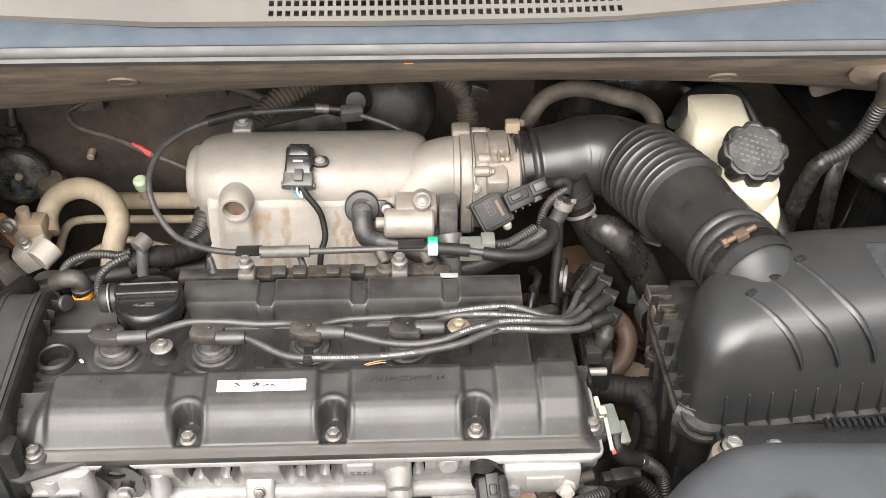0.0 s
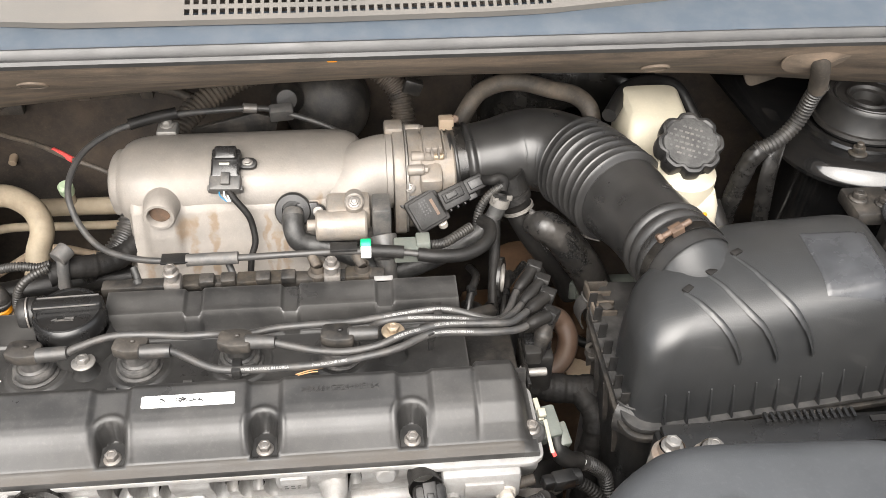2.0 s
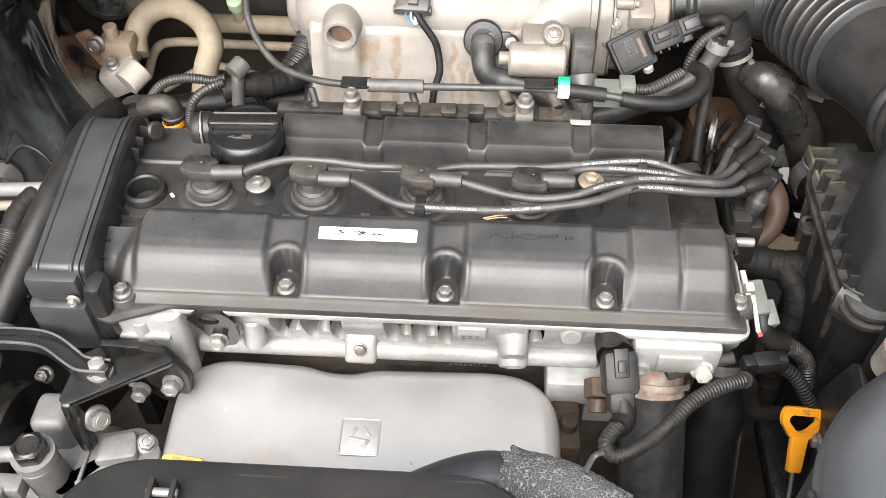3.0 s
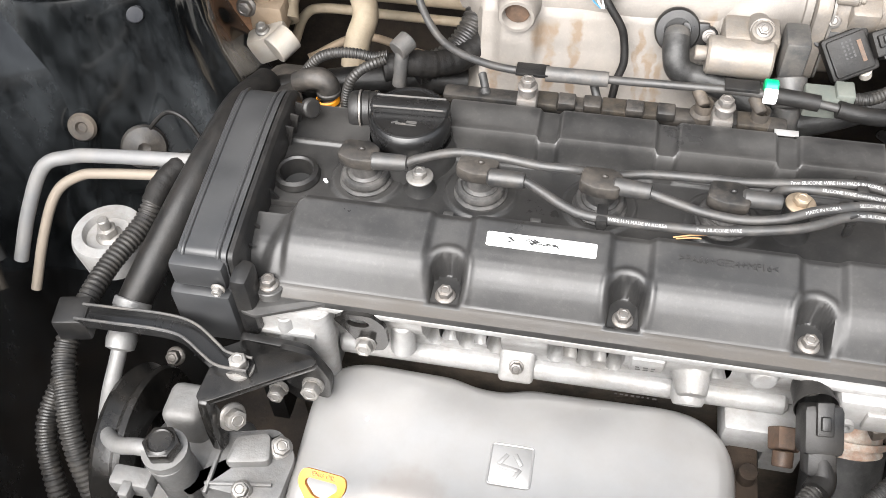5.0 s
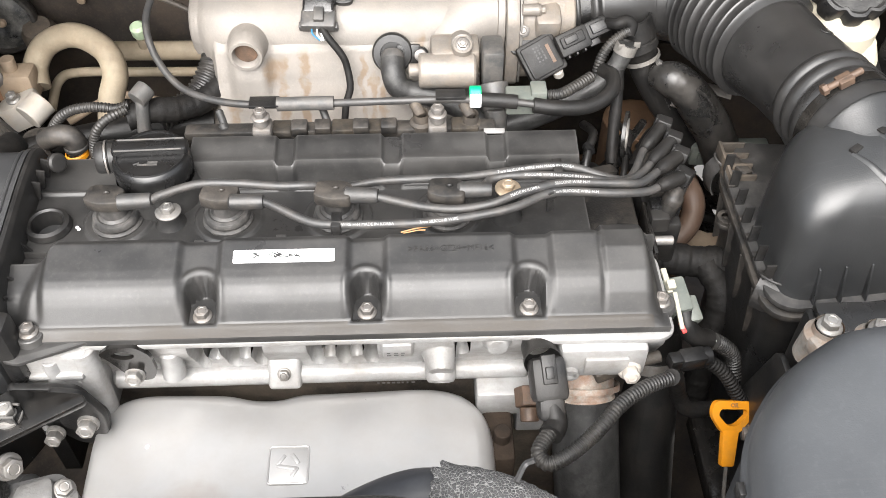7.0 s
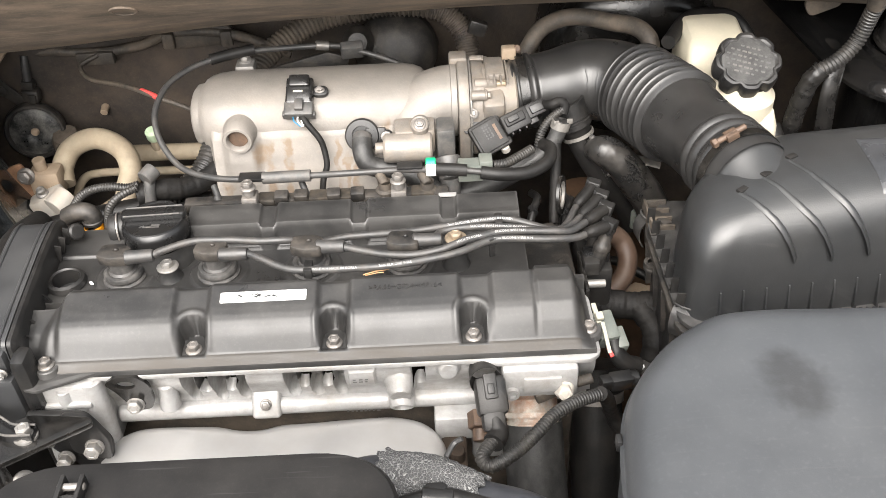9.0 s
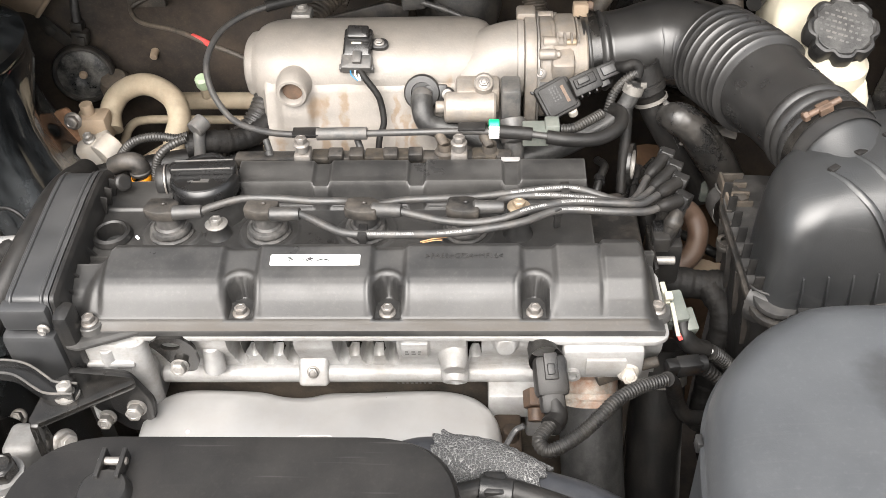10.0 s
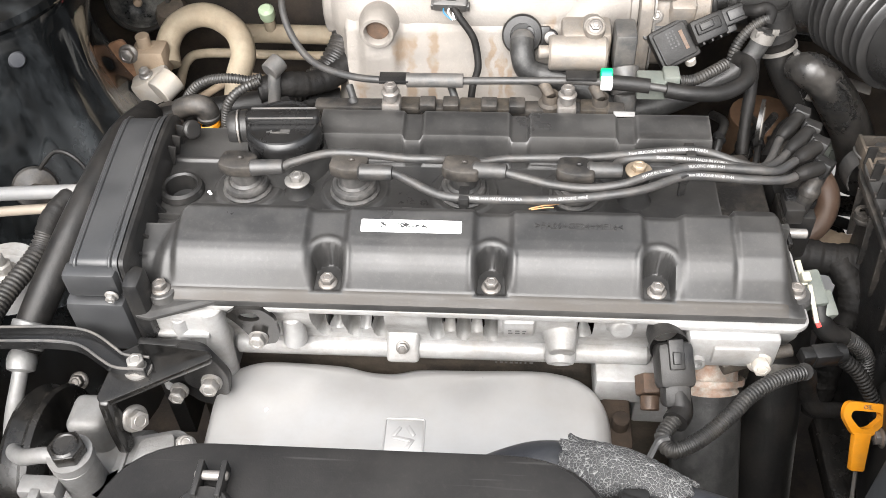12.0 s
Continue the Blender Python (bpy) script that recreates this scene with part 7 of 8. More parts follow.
solo("duct_cover_hose", tube([(0.29, 0.86, 0.92), (0.33, 0.92, 0.92), (0.39, 0.95, 0.90), (0.42, 0.93, 0.86)], 0.008, 12), M_RUBBER, "black rubber hose behind the reservoir", "hose")
solo("body_hose", tube([(0.395, 0.80, 0.845), (0.405, 0.76, 0.81), (0.40, 0.72, 0.76)], 0.012, 14), M_RUBBER, "black rubber hose below the reservoir", "hose")

# conduit from the cowl grommet to the fuse box
con = thing("cowl_conduit", (0.48, 0.83, 0.80), "black corrugated conduit from a tan cowl grommet", "conduit")
part("grommet", lathe([(0.033, 0), (0.032, 0.0015), (0.02, 0.003), (0.012, 0.006), (0, 0.006)], (0.456, 0.782, 1.0255), (0.03, -0.80, -0.60), 32), M_APRON, con)
part("spout", tube([(0.454, 0.780, 1.030), (0.461, 0.782, 1.018), (0.469, 0.790, 1.0), (0.475, 0.798, 0.982)], 0.0092, 14), M_DUSTHOSE, con)
part("conduit", loom([(0.476, 0.795, 0.988), (0.475, 0.802, 0.972), (0.473, 0.806, 0.952), (0.466, 0.805, 0.934), (0.45, 0.80, 0.920), (0.430, 0.797, 0.910)], 0.0085, 0.0042, 16), M_LOOM, con)
part("tape", taped([(0.437, 0.798, 0.914), (0.428, 0.798, 0.902), (0.422, 0.798, 0.878), (0.418, 0.80, 0.84), (0.414, 0.80, 0.79), (0.405, 0.80, 0.74)], 0.0098, 16), M_WRAP, con, "shiny black tape wrap")
part("tape_tail", tube([(0.452, 0.80, 0.918), (0.447, 0.79, 0.88), (0.452, 0.79, 0.82), (0.45, 0.79, 0.76)], 0.0095, 12, flat=0.5), M_WRAP, con)
solo("scuttle_bracket", prism(rounded([(0.455, 0.93), (0.47, 0.945), (0.50, 0.945), (0.50, 0.925), (0.465, 0.912)], 0.008), 0.92, 0.925, 0.001, ALONG_Y), M_DUSTHOSE, "dusty torn bracket below the cowl", "bracket")
solo("wing_bracket", merge(span(0.50, 0.545, 0.70, 0.745, 0.885, 0.90, 0.003), merge(bolt((0.51, 0.725, 0.90), 0.007, 0.008), bolt((0.532, 0.715, 0.90), 0.007, 0.008))), M_DUSTBLK, "dark bolted bracket beside the fuse box", "bracket")

# fuse box
fuse = thing("fuse_box", (0.56, 0.59, 0.70), "black plastic fuse box with a stepped lid", "fuse box")
poly = rounded([(0.500, 0.440), (0.690, 0.425), (0.71, 0.70), (0.538, 0.712), (0.526, 0.702), (0.509, 0.560)], 0.010)
bm = prism(poly, 0.905, 0.932, 0.004)
merge(bm, prism(rounded([(0.496, 0.435), (0.695, 0.42), (0.715, 0.706), (0.535, 0.717), (0.522, 0.705), (0.505, 0.560)], 0.010), 0.899, 0.907, 0.002))
part("lid", bm, M_DKPANEL, fuse)
part("body", prism(poly, 0.70, 0.893, 0.002), M_BLACK, fuse)
part("letters", merge(bmesh.new(), text_bm("FUSE", 0.0215, 0.0009), pose(0.556, 0.652, 0.9325, 0, 0, -4)), M_BLACK, fuse, "raised moulded letters")
for k in range(4):
    part("rib", box((0.519 - 0.005 * k, 0.67 - 0.04 * k, 0.858), (0.010, 0.004, 0.07), 0.001, (0, 0, -8)), M_BLACK, fuse)
part("latch", box((0.512, 0.633, 0.872), (0.010, 0.014, 0.018), 0.002), M_YELLOW, fuse, "yellow latch")

# ---------------------------------------------------------------- battery
bat = thing("battery", (0.39, 0.46, 0.62), "black car battery with tarnished terminals", "battery")
part("case", span(0.258, 0.530, 0.385, 0.515, 0.62, 0.832, 0.004), M_BLACK, bat)
bm = span(0.262, 0.526, 0.484, 0.513, 0.832, 0.840, 0.002)
for k in range(14):
    merge(bm, box((0.352 + 0.0058 * k, 0.512, 0.8405), (0.0026, 0.010, 0.004)))
part("lid_rail", bm, M_GLOSSBLK, bat)
part("label", merge(box((0.40, 0.478, 0.8345), (0.125, 0.012, 0.0008)), box((0.47, 0.505, 0.8408), (0.06, 0.006, 0.0006))), M_BLACK, bat)
part("label_print", merge(bmesh.new(), bars(9, 0.004, 0.003, 0.0014), pose(0.49, 0.502, 0.8416)), M_PRINT, bat)
part("label_print", merge(bmesh.new(), bars(8, 0.004, 0.003, 0.0014, seed=7), pose(0.40, 0.474, 0.8355)), M_PRINT, bat)
for x, y, z in ((0.264, 0.487, 0.847), (0.2895, 0.4705, 0.862)):
    bm = lathe([(0.0165, -0.024), (0.0155, -0.01), (0.015, 0.0), (0.011, 0.004), (0.0105, 0.010)], (x, y, z - 0.012), seg=24)
    merge(bm, box((x, y - 0.010, z - 0.014), (0.026, 0.020, 0.014), 0.003, (0, 0, 20)))
    term = part("terminal", bm, M_TERMINAL, bat, "pale tarnished lead terminal clamp")
    part("nut", bolt((x, y, z - 0.003), 0.0068, 0.008), M_STEEL, term)
bm = lathe([(0.0165, 0), (0.016, 0.008), (0.012, 0.011), (0.010, 0.016)], (0.512, 0.462, 0.842), seg=24)
merge(bm, box((0.500, 0.474, 0.846), (0.04, 0.020, 0.010), 0.003, (0, 0, 20)))
part("terminal", bm, M_BRASS, bat, "brassy terminal clamp")
part("nut", bolt((0.512, 0.462, 0.857), 0.0065, 0.008), M_BRASS, bat)

# ---------------------------------------------------------------- intake resonator over the battery
rez = thing("intake_resonator", (0.28, 0.32, 0.80), "large smooth black intake resonator with rounded shoulders", "resonator")
OUT = [(0.132, 0.24), (0.135, 0.275), (0.140, 0.315), (0.147, 0.343), (0.160, 0.367), (0.180, 0.390), (0.202, 0.4055), (0.217, 0.4125), (0.239, 0.4155), (0.27, 0.4155), (0.30, 0.414), (0.345, 0.412), (0.372, 0.409), (0.386, 0.398), (0.39, 0.33), (0.386, 0.23), (0.365, 0.165), (0.29, 0.13), (0.20, 0.135), (0.148, 0.18)]
OUT = [V(p.x, p.y) for p in smooth_path([(*p, 0) for p in OUT] + [(*OUT[0], 0)], 5)[:-1]]
mid = V(0.265, 0.275)


def rez_ring(s, z):
    return [V(*(mid + (p - mid) * s), z) for p in OUT]


part("shell", loft([rez_ring(0.97, 0.80), rez_ring(0.985, 0.90), rez_ring(0.994, 0.918), rez_ring(1.008, 0.9205), rez_ring(1.009, 0.9245), rez_ring(0.997, 0.926), rez_ring(0.993, 0.931), rez_ring(0.984, 0.9375), rez_ring(0.968, 0.944), rez_ring(0.942, 0.9500), rez_ring(0.905, 0.9545), rez_ring(0.860, 0.9575), rez_ring(0.80, 0.9592), rez_ring(0.7, 0.9602), rez_ring(0.5, 0.961), rez_ring(0.25, 0.9615), rez_ring(0.02, 0.9615)]), M_RESO, rez, sharp=60)
path = resample(smooth_path([(0.372, 0.385, 0.905), (0.42, 0.400, 0.900), (0.47, 0.410, 0.893), (0.56, 0.41, 0.88), (0.64, 0.40, 0.87)], 10), 0.002)
part("bellows", tube(path, 0.032, 32, raw=True, radius=lambda i, c: 0.032 + (0.0035 * math.sin(i * 0.8) if 8 < i < 60 else 0)), M_GLOSSBLK, rez, sharp=70)
part("tab", box((0.1395, 0.322, 0.9235), (0.004, 0.008, 0.009), 0.001), M_BLACK, rez)
ring = smooth_path([(0.047 + (p[0] - 0.026) * 0.936, -0.062 + (p[1] + 0.047) * 0.936, 0.9625) for p in ((0.317, 0.363, 0.934), (0.302, 0.348, 0.934), (0.291, 0.325, 0.934), (0.284, 0.299, 0.934), (0.284, 0.268, 0.934), (0.305, 0.243, 0.934), (0.345, 0.25, 0.934), (0.366, 0.30, 0.934), (0.350, 0.352, 0.934), (0.317, 0.363, 0.934))], 8)
part("opening_rim", tube(ring, 0.0065, 12, raw=True), M_PALEPIPE, rez, "pale rounded rim of an opening")
# flat black disc on the shell paints in the opening's shaded depth
part("opening", prism([(p.x, p.y) for p in ring[:-1]], 0.960, 0.962), M_INKHOLE, rez)
part("clip", box((0.3035, 0.255, 0.965), (0.010, 0.014, 0.006), 0.001), M_BLUE, rez, "bright blue plastic clip")

# ---------------------------------------------------------------- front: black cover box, wrapped radiator hose
fb = thing("front_cover_box", (-0.13, 0.24, 0.80), "scuffed black plastic cover box at the bay's front", "cover box")
bm = loft([[V(p[0], p[1], z) for p in rect(-0.262 + i, 0.003 - i, 0.12 + i, 0.331 - i, 0.055, 10)] for i, z in ((0.002, 0.82), (0.0, 0.905), (0.0005, 0.916), (0.003, 0.920), (0.008, 0.9212), (0.03, 0.9215), (0.06, 0.9216))])
part("lid", bm, M_BOX, fb)
for x in (-0.2055, -0.1935):
    part("clip_wall", box((x, 0.303, 0.9255), (0.003, 0.020, 0.010), 0.0008), M_BLACK, fb)
part("clip_pin", rod((-0.208, 0.306, 0.9265), (-0.191, 0.306, 0.9265), 0.0025), M_DARKSTEEL, fb)
part("clip_base", rod((-0.2, 0.286, 0.9205), (-0.2, 0.286, 0.928), 0.016, 0.014), M_BLACK, fb)

rh = thing("radiator_hose", (0.06, 0.36, 0.80), "black upper radiator hose with torn foam wrap", "hose")
hose_pts = [(-0.115, 0.355, 0.775), (-0.075, 0.368, 0.803), (-0.04, 0.374, 0.822), (-0.016, 0.372, 0.830), (0.018, 0.362, 0.835), (0.05, 0.347, 0.830), (0.082, 0.338, 0.826), (0.113, 0.325, 0.818), (0.15, 0.308, 0.805), (0.19, 0.29, 0.78)]
part("hose", tube(hose_pts, 0.0185, 24), M_BLUERUBBER, rh)
path = resample(smooth_path(hose_pts[3:6], 12), 0.0022)
bm, rings, rnd = bmesh.new(), [], random.Random(4)
for i, (p, t, u, w) in enumerate(frames_along(path)):
    row = []
    for k in range(40):
        a = radians(-105 + 210 * k / 39)
        lift = 0.0215 + 0.0012 * noise.noise(V(i * 0.45, k * 0.35, 0)) + (0.003 * ease(4, 0, i) * (0.5 + noise.noise(V(k * 0.4, 7, 0))) if i < 5 else 0)
        q = p + (u * math.cos(a) + w * math.sin(a)) * lift
        if i == 0 or i == len(path) - 1:
            q += t * 0.006 * noise.noise(V(k * 0.33, 3 + i, 0))
        row.append(bm.verts.new(q))
    rings.append(row)
for a, b in zip(rings, rings[1:]):
    for k in range(39):
        bm.faces.new((a[k], a[k + 1], b[k + 1], b[k]))
wrap = part("foam_wrap", bm, M_FOAM, rh, "cracked grey foam wrap")
wrap.modifiers.new("thickness", "SOLIDIFY").thickness = 0.0022
part("loose_tape", tube([(0.03, 0.362, 0.866), (0.036, 0.372, 0.868), (0.042, 0.373, 0.872)], 0.002, 6), M_SEAL, rh)
solo("bypass_hose", tube([(-0.01, 0.335, 0.845), (0.022, 0.338, 0.852), (0.05, 0.332, 0.85), (0.09, 0.318, 0.845), (0.14, 0.30, 0.83)], 0.0075, 14), M_RUBBER, "thin black hose beside the radiator hose", "hose")
solo("hose_joint", merge(box((0.022, 0.338, 0.852), (0.016, 0.018, 0.016), 0.003), rod((0.012, 0.338, 0.852), (0.034, 0.335, 0.851), 0.0095)), M_BLACK, "black plastic hose joint at the front", "hose joint")

# water outlet and the two big hoses that drop away
out = thing("water_outlet", (0.115, 0.545, 0.60), "corroded alloy water outlet with a big hose", "water outlet")
part("elbow", lathe([(0.030, 0), (0.030, 0.006), (0.025, 0.010), (0.0245, 0.03), (0.027, 0.033), (0.027, 0.038)], (0.113, 0.552, 0.722), (0.0, -0.72, -0.70), 36), M_CORRODED, out)
part("flange", box((0.113, 0.556, 0.728), (0.075, 0.012, 0.034), 0.004, (-45, 0, 0)), M_CORRODED, out)
part("hose", tube([(0.113, 0.53, 0.70), (0.114, 0.505, 0.668), (0.118, 0.47, 0.61), (0.122, 0.43, 0.54), (0.125, 0.38, 0.46)], 0.0285, 28), M_WORNHOSE, out)
part("clamp", clamp_band((0.1132, 0.535, 0.7055), (0, -0.70, -0.71), 0.0285, 0.005, True, 200), M_CORRODED, out)
lh = thing("lower_coolant_hose", (0.185, 0.52, 0.55), "thick black coolant hose dropping from the head", "hose")
part("hose", tube([(0.185, 0.60, 0.70), (0.184, 0.575, 0.66), (0.183, 0.545, 0.61), (0.184, 0.50, 0.53), (0.186, 0.44, 0.44)], 0.0265, 28), M_RUBBER, lh)
part("clamp", clamp_band((0.1845, 0.583, 0.673), (0, -0.53, -0.85), 0.0268, 0.010, True, 180), M_DARKSTEEL, lh, "dark steel hose clamp")
solo("heater_hose", tube([(0.205, 0.70, 0.790), (0.221, 0.702, 0.778), (0.229, 0.692, 0.762), (0.224, 0.682, 0.742), (0.206, 0.675, 0.725)], 0.0105, 16), M_BROWNHOSE, "brown weathered heater hose bend", "hose")

# ---------------------------------------------------------------- cam sensor plug with its conduit loop
cam_s = thing("cam_sensor", (0.072, 0.50, 0.75), "black cam sensor plug on a corrugated lead", "sensor")
part("socket", lathe([(0.0125, 0), (0.0135, 0.004), (0.0135, 0.016), (0.0145, 0.018), (0.0145, 0.022)], (0.066, 0.526, 0.781), (0.08, -0.95, 0.2), 28), M_BLACK, cam_s)
bm = box((0.071, 0.493, 0.779), (0.027, 0.034, 0.024), 0.005, (35, 0, 6))
merge(bm, box((0.072, 0.476, 0.768), (0.020, 0.020, 0.019), 0.004, (40, 0, 6)))
part("plug", bm, M_BLACK, cam_s)
part("latch", merge(box((0.0705, 0.492, 0.7935), (0.011, 0.022, 0.005), 0.001, (35, 0, 6)), box((0.0705, 0.488, 0.7945), (0.006, 0.009, 0.005), 0.0008, (35, 0, 6))), M_BLACK, cam_s)
part("boot", tube([(0.073, 0.476, 0.769), (0.075, 0.464, 0.763), (0.070, 0.454, 0.764)], 0.0092, 14), M_RUBBER, cam_s)
part("conduit", loom([(0.070, 0.456, 0.764), (0.063, 0.447, 0.764), (0.0595, 0.438, 0.764), (0.066, 0.430, 0.764), (0.080, 0.434, 0.768), (0.096, 0.445, 0.771), (0.108, 0.455, 0.775), (0.124, 0.471, 0.777), (0.145, 0.486, 0.775), (0.166, 0.497, 0.770)], 0.0060, 0.003, 14), M_LOOM, cam_s)
part("branch", tube([(0.168, 0.498, 0.770), (0.176, 0.505, 0.755), (0.184, 0.510, 0.727), (0.196, 0.510, 0.705), (0.222, 0.519, 0.69)], 0.0068, 12), M_TAPE, cam_s)
part("stub_wire", tube([(0.080, 0.505, 0.760), (0.100, 0.515, 0.757), (0.120, 0.515, 0.763)], 0.0024, 8), M_RUBBER, cam_s)
part("stub_clip", merge(box((0.125, 0.516, 0.757), (0.028, 0.012, 0.012), 0.002, (0, -12, 15)), rod((0.15, 0.52, 0.762), (0.165, 0.522, 0.765), 0.005)), M_DUSTHOSE, cam_s)
solo("inline_connector", merge(box((0.192, 0.524, 0.757), (0.022, 0.014, 0.014), 0.002, (0, 5, 12)), merge(box((0.178, 0.521, 0.759), (0.012, 0.011, 0.011), 0.0015, (0, 5, 12)), rod((0.200, 0.526, 0.756), (0.208, 0.5275, 0.7555), 0.008, seg=16))), M_BLACK, "black inline wiring connector beside the head", "connector")
solo("connector_lead", loom([(0.206, 0.524, 0.753), (0.220, 0.520, 0.742), (0.235, 0.512, 0.72), (0.250, 0.51, 0.695)], 0.0062, 0.0034, 12), M_TAPE, "taped lead running down from the connector", "wiring")

# ignition coil end: stacked boots over the coil
coil = thing("coil_pack", (0.20, 0.65, 0.70), "black ignition coil pack with angled lead boots", "ignition coil")
part("body", merge(span(0.172, 0.203, 0.640, 0.722, 0.735, 0.79, 0.004), span(0.172, 0.188, 0.632, 0.655, 0.79, 0.806, 0.002)), M_BLACK, coil)
for k, top in enumerate(COIL_TOPS):
    a, b = V(*LEADS[k][-1]), V(*top)
    d = (b - a).normalized()
    a -= d * 0.006
    boot = part("boot", tube([a, a + d * 0.007, a.lerp(b, 0.6), b - d * 0.003], 0.006, 16, radius=lambda i, c: 0.0044 + 0.0020 * ease(0, c * 0.5, i)), M_RUBBER, coil)
    m = axis_matrix(b, V(0.25, 0.1, 1)) @ pose(0, 0, 0, 0, 0, math.degrees(math.atan2(d.y, d.x))) @ Matrix.Diagonal((0.9, 0.9, 0.9, 1))
    part("head", merge(bmesh.new(), merge(prism(rounded([(-0.007, -0.0075), (0.0075, -0.0065), (0.0085, 0.0), (0.0075, 0.0065), (-0.007, 0.0075)], 0.002), -0.010, 0.006, 0.0014), box((0.0075, 0, 0.001), (0.004, 0.008, 0.010), 0.001)), m), M_BLACK, boot)
    part("tower", merge(bmesh.new(), lathe([(0.0072, -0.008), (0.0076, -0.022), (0.0092, -0.024), (0.0098, -0.027), (0.0098, -0.031), (0.0088, -0.032), (0.0085, -0.055)], (0, 0, 0), seg=24), m), M_DUSTBLK, boot)
part("stud", merge(rod((0.150, 0.630, 0.782), (0.194, 0.631, 0.781), 0.0042), rod((0.168, 0.630, 0.782), (0.174, 0.630, 0.782), 0.0075, seg=6)), M_STEEL, coil, "bare threaded stud")
part("plate", span(0.169, 0.173, 0.60, 0.66, 0.74, 0.800, 0.001), M_ENAMEL, coil)
part("socket", box((0.186, 0.650, 0.803), (0.026, 0.014, 0.012), 0.002), M_GLOSSBLK, coil)

# grey-green plug with an ivory tie
gp = thing("grey_green_plug", (0.18, 0.57, 0.75), "grey-green plug with an ivory cable tie", "connector")
part("housing", merge(box((0.182, 0.568, 0.780), (0.020, 0.030, 0.022), 0.003, (20, 0, 12)), box((0.195, 0.560, 0.772), (0.011, 0.022, 0.020), 0.002, (20, 0, 12))), M_GREYCONN, gp)
part("tie", merge(box((0.1745, 0.574, 0.795), (0.0045, 0.022, 0.003), 0.0006, (15, 0, 8)), merge(box((0.1765, 0.568, 0.797), (0.007, 0.008, 0.005), 0.001, (15, 0, 8)), box((0.180, 0.548, 0.789), (0.0036, 0.030, 0.0022), 0.0005, (28, 0, 8)))), M_IVORY, gp, "ivory nylon cable tie")
part("tag", box((0.1825, 0.5365, 0.7815), (0.0036, 0.009, 0.002), 0.0004, (30, 0, 25)), M_RED, gp, "red tag")
part("band", rod((0.190, 0.556, 0.774), (0.190, 0.549, 0.770), 0.006), M_GREEN, gp, "green seal")
part("boot", tube([(0.189, 0.560, 0.776), (0.191, 0.548, 0.768), (0.200, 0.545, 0.758), (0.212, 0.547, 0.751)], 0.0085, 14), M_RUBBER, gp)
part("cores", tube([(0.212, 0.547, 0.751), (0.219, 0.548, 0.747)], 0.003, 8), M_WHITE, gp)
part("conduit", loom([(0.216, 0.5475, 0.748), (0.228, 0.552, 0.735), (0.242, 0.555, 0.715), (0.248, 0.55, 0.69)], 0.0075, 0.0038, 12), M_LOOM, gp)

# dipsticks
def handle_mesh():
    """A flat ring pull with rounded corners and a stem, in x (across) and z (up)."""
    outer = rounded([(-0.0185, 0.0), (0.0185, 0.0), (0.0205, -0.012), (0.0075, -0.0275), (-0.0075, -0.0275), (-0.0205, -0.012)], 0.006, 8)
    inner = rounded([(-0.0125, -0.0065), (0.0125, -0.0065), (0.0142, -0.0115), (0.0045, -0.0205), (-0.0045, -0.0205), (-0.0142, -0.0115)], 0.0045, 8)
    bm = bmesh.new()
    rows = [[bm.verts.new((p[0], y, p[1])) for p in loop] for loop, y in ((outer, -0.0022), (outer, 0.0022), (inner, 0.003), (inner, -0.003))]
    for a, b in zip(rows, rows[1:] + rows[:1]):
        for k in range(len(a)):
            bm.faces.new((a[k], a[(k + 1) % len(a)], b[(k + 1) % len(b)], b[k]))
    bevel(bm, 0.0007, 2, 50)
    merge(bm, prism([(-0.0075, -0.024), (0.0075, -0.024), (0.0062, -0.053), (0.005, -0.0545), (-0.005, -0.0545), (-0.0062, -0.053)], -0.0028, 0.0028, 0.0008, ALONG_Y))
    return bm


def dipstick(m, words, label):
    ds = thing("dipstick", m.translation, label, "dipstick", "dipsticks")
    h = part("handle", merge(bmesh.new(), handle_mesh(), m), M_YELLOW, ds, "yellow plastic ring handle")
    part("letters", merge(bmesh.new(), text_bm(words, 0.0052, 0.0003), m @ pose(0, -0.0033, -0.0032, 90, 0, 0)), M_ORANGE, h)
    part("rod", merge(bmesh.new(), tube([(0, 0, -0.05), (0.001, 0.0, -0.08), (0.004, 0, -0.16)], 0.0017, 8), m), M_DARKSTEEL, ds)
    return ds


dipstick(pose(0.229, 0.506, 0.722, -42, 16, 8), "OIL", "yellow ring-handled dipstick beside the battery")
dipstick(pose(-0.249, 0.412, 0.765, -58, 0, -6) @ Matrix.Scale(0.85, 4), "ENG OIL", "yellow ring-handled engine oil dipstick before the shield")

# ---------------------------------------------------------------- hoses and harness at the throttle end
vh = thing("crankcase_hose", (0.22, 0.79, 0.75), "shiny black moulded hose with a clamped end", "hose")
part("collar", lathe([(0.0175, -0.026), (0.0195, -0.025), (0.0195, -0.006), (0.0182, -0.005), (0.0182, -0.003), (0.0195, -0.002), (0.0195, 0.004), (0.0165, 0.007), (0.0150, 0.018)], (0.186, 0.822, 0.848), (0.35, -0.25, -0.9), 28), M_RUBBER, vh)
part("clamp", clamp_band((0.191, 0.817, 0.836), (0.35, -0.25, -0.9), 0.0166, 0.004, False), M_DIRTYALU, vh)
part("hose", tube([(0.187, 0.822, 0.846), (0.193, 0.817, 0.830), (0.200, 0.814, 0.816), (0.216, 0.812, 0.789), (0.243, 0.812, 0.750), (0.262, 0.812, 0.71)], 0.0138, 20), M_RUBBER, vh)
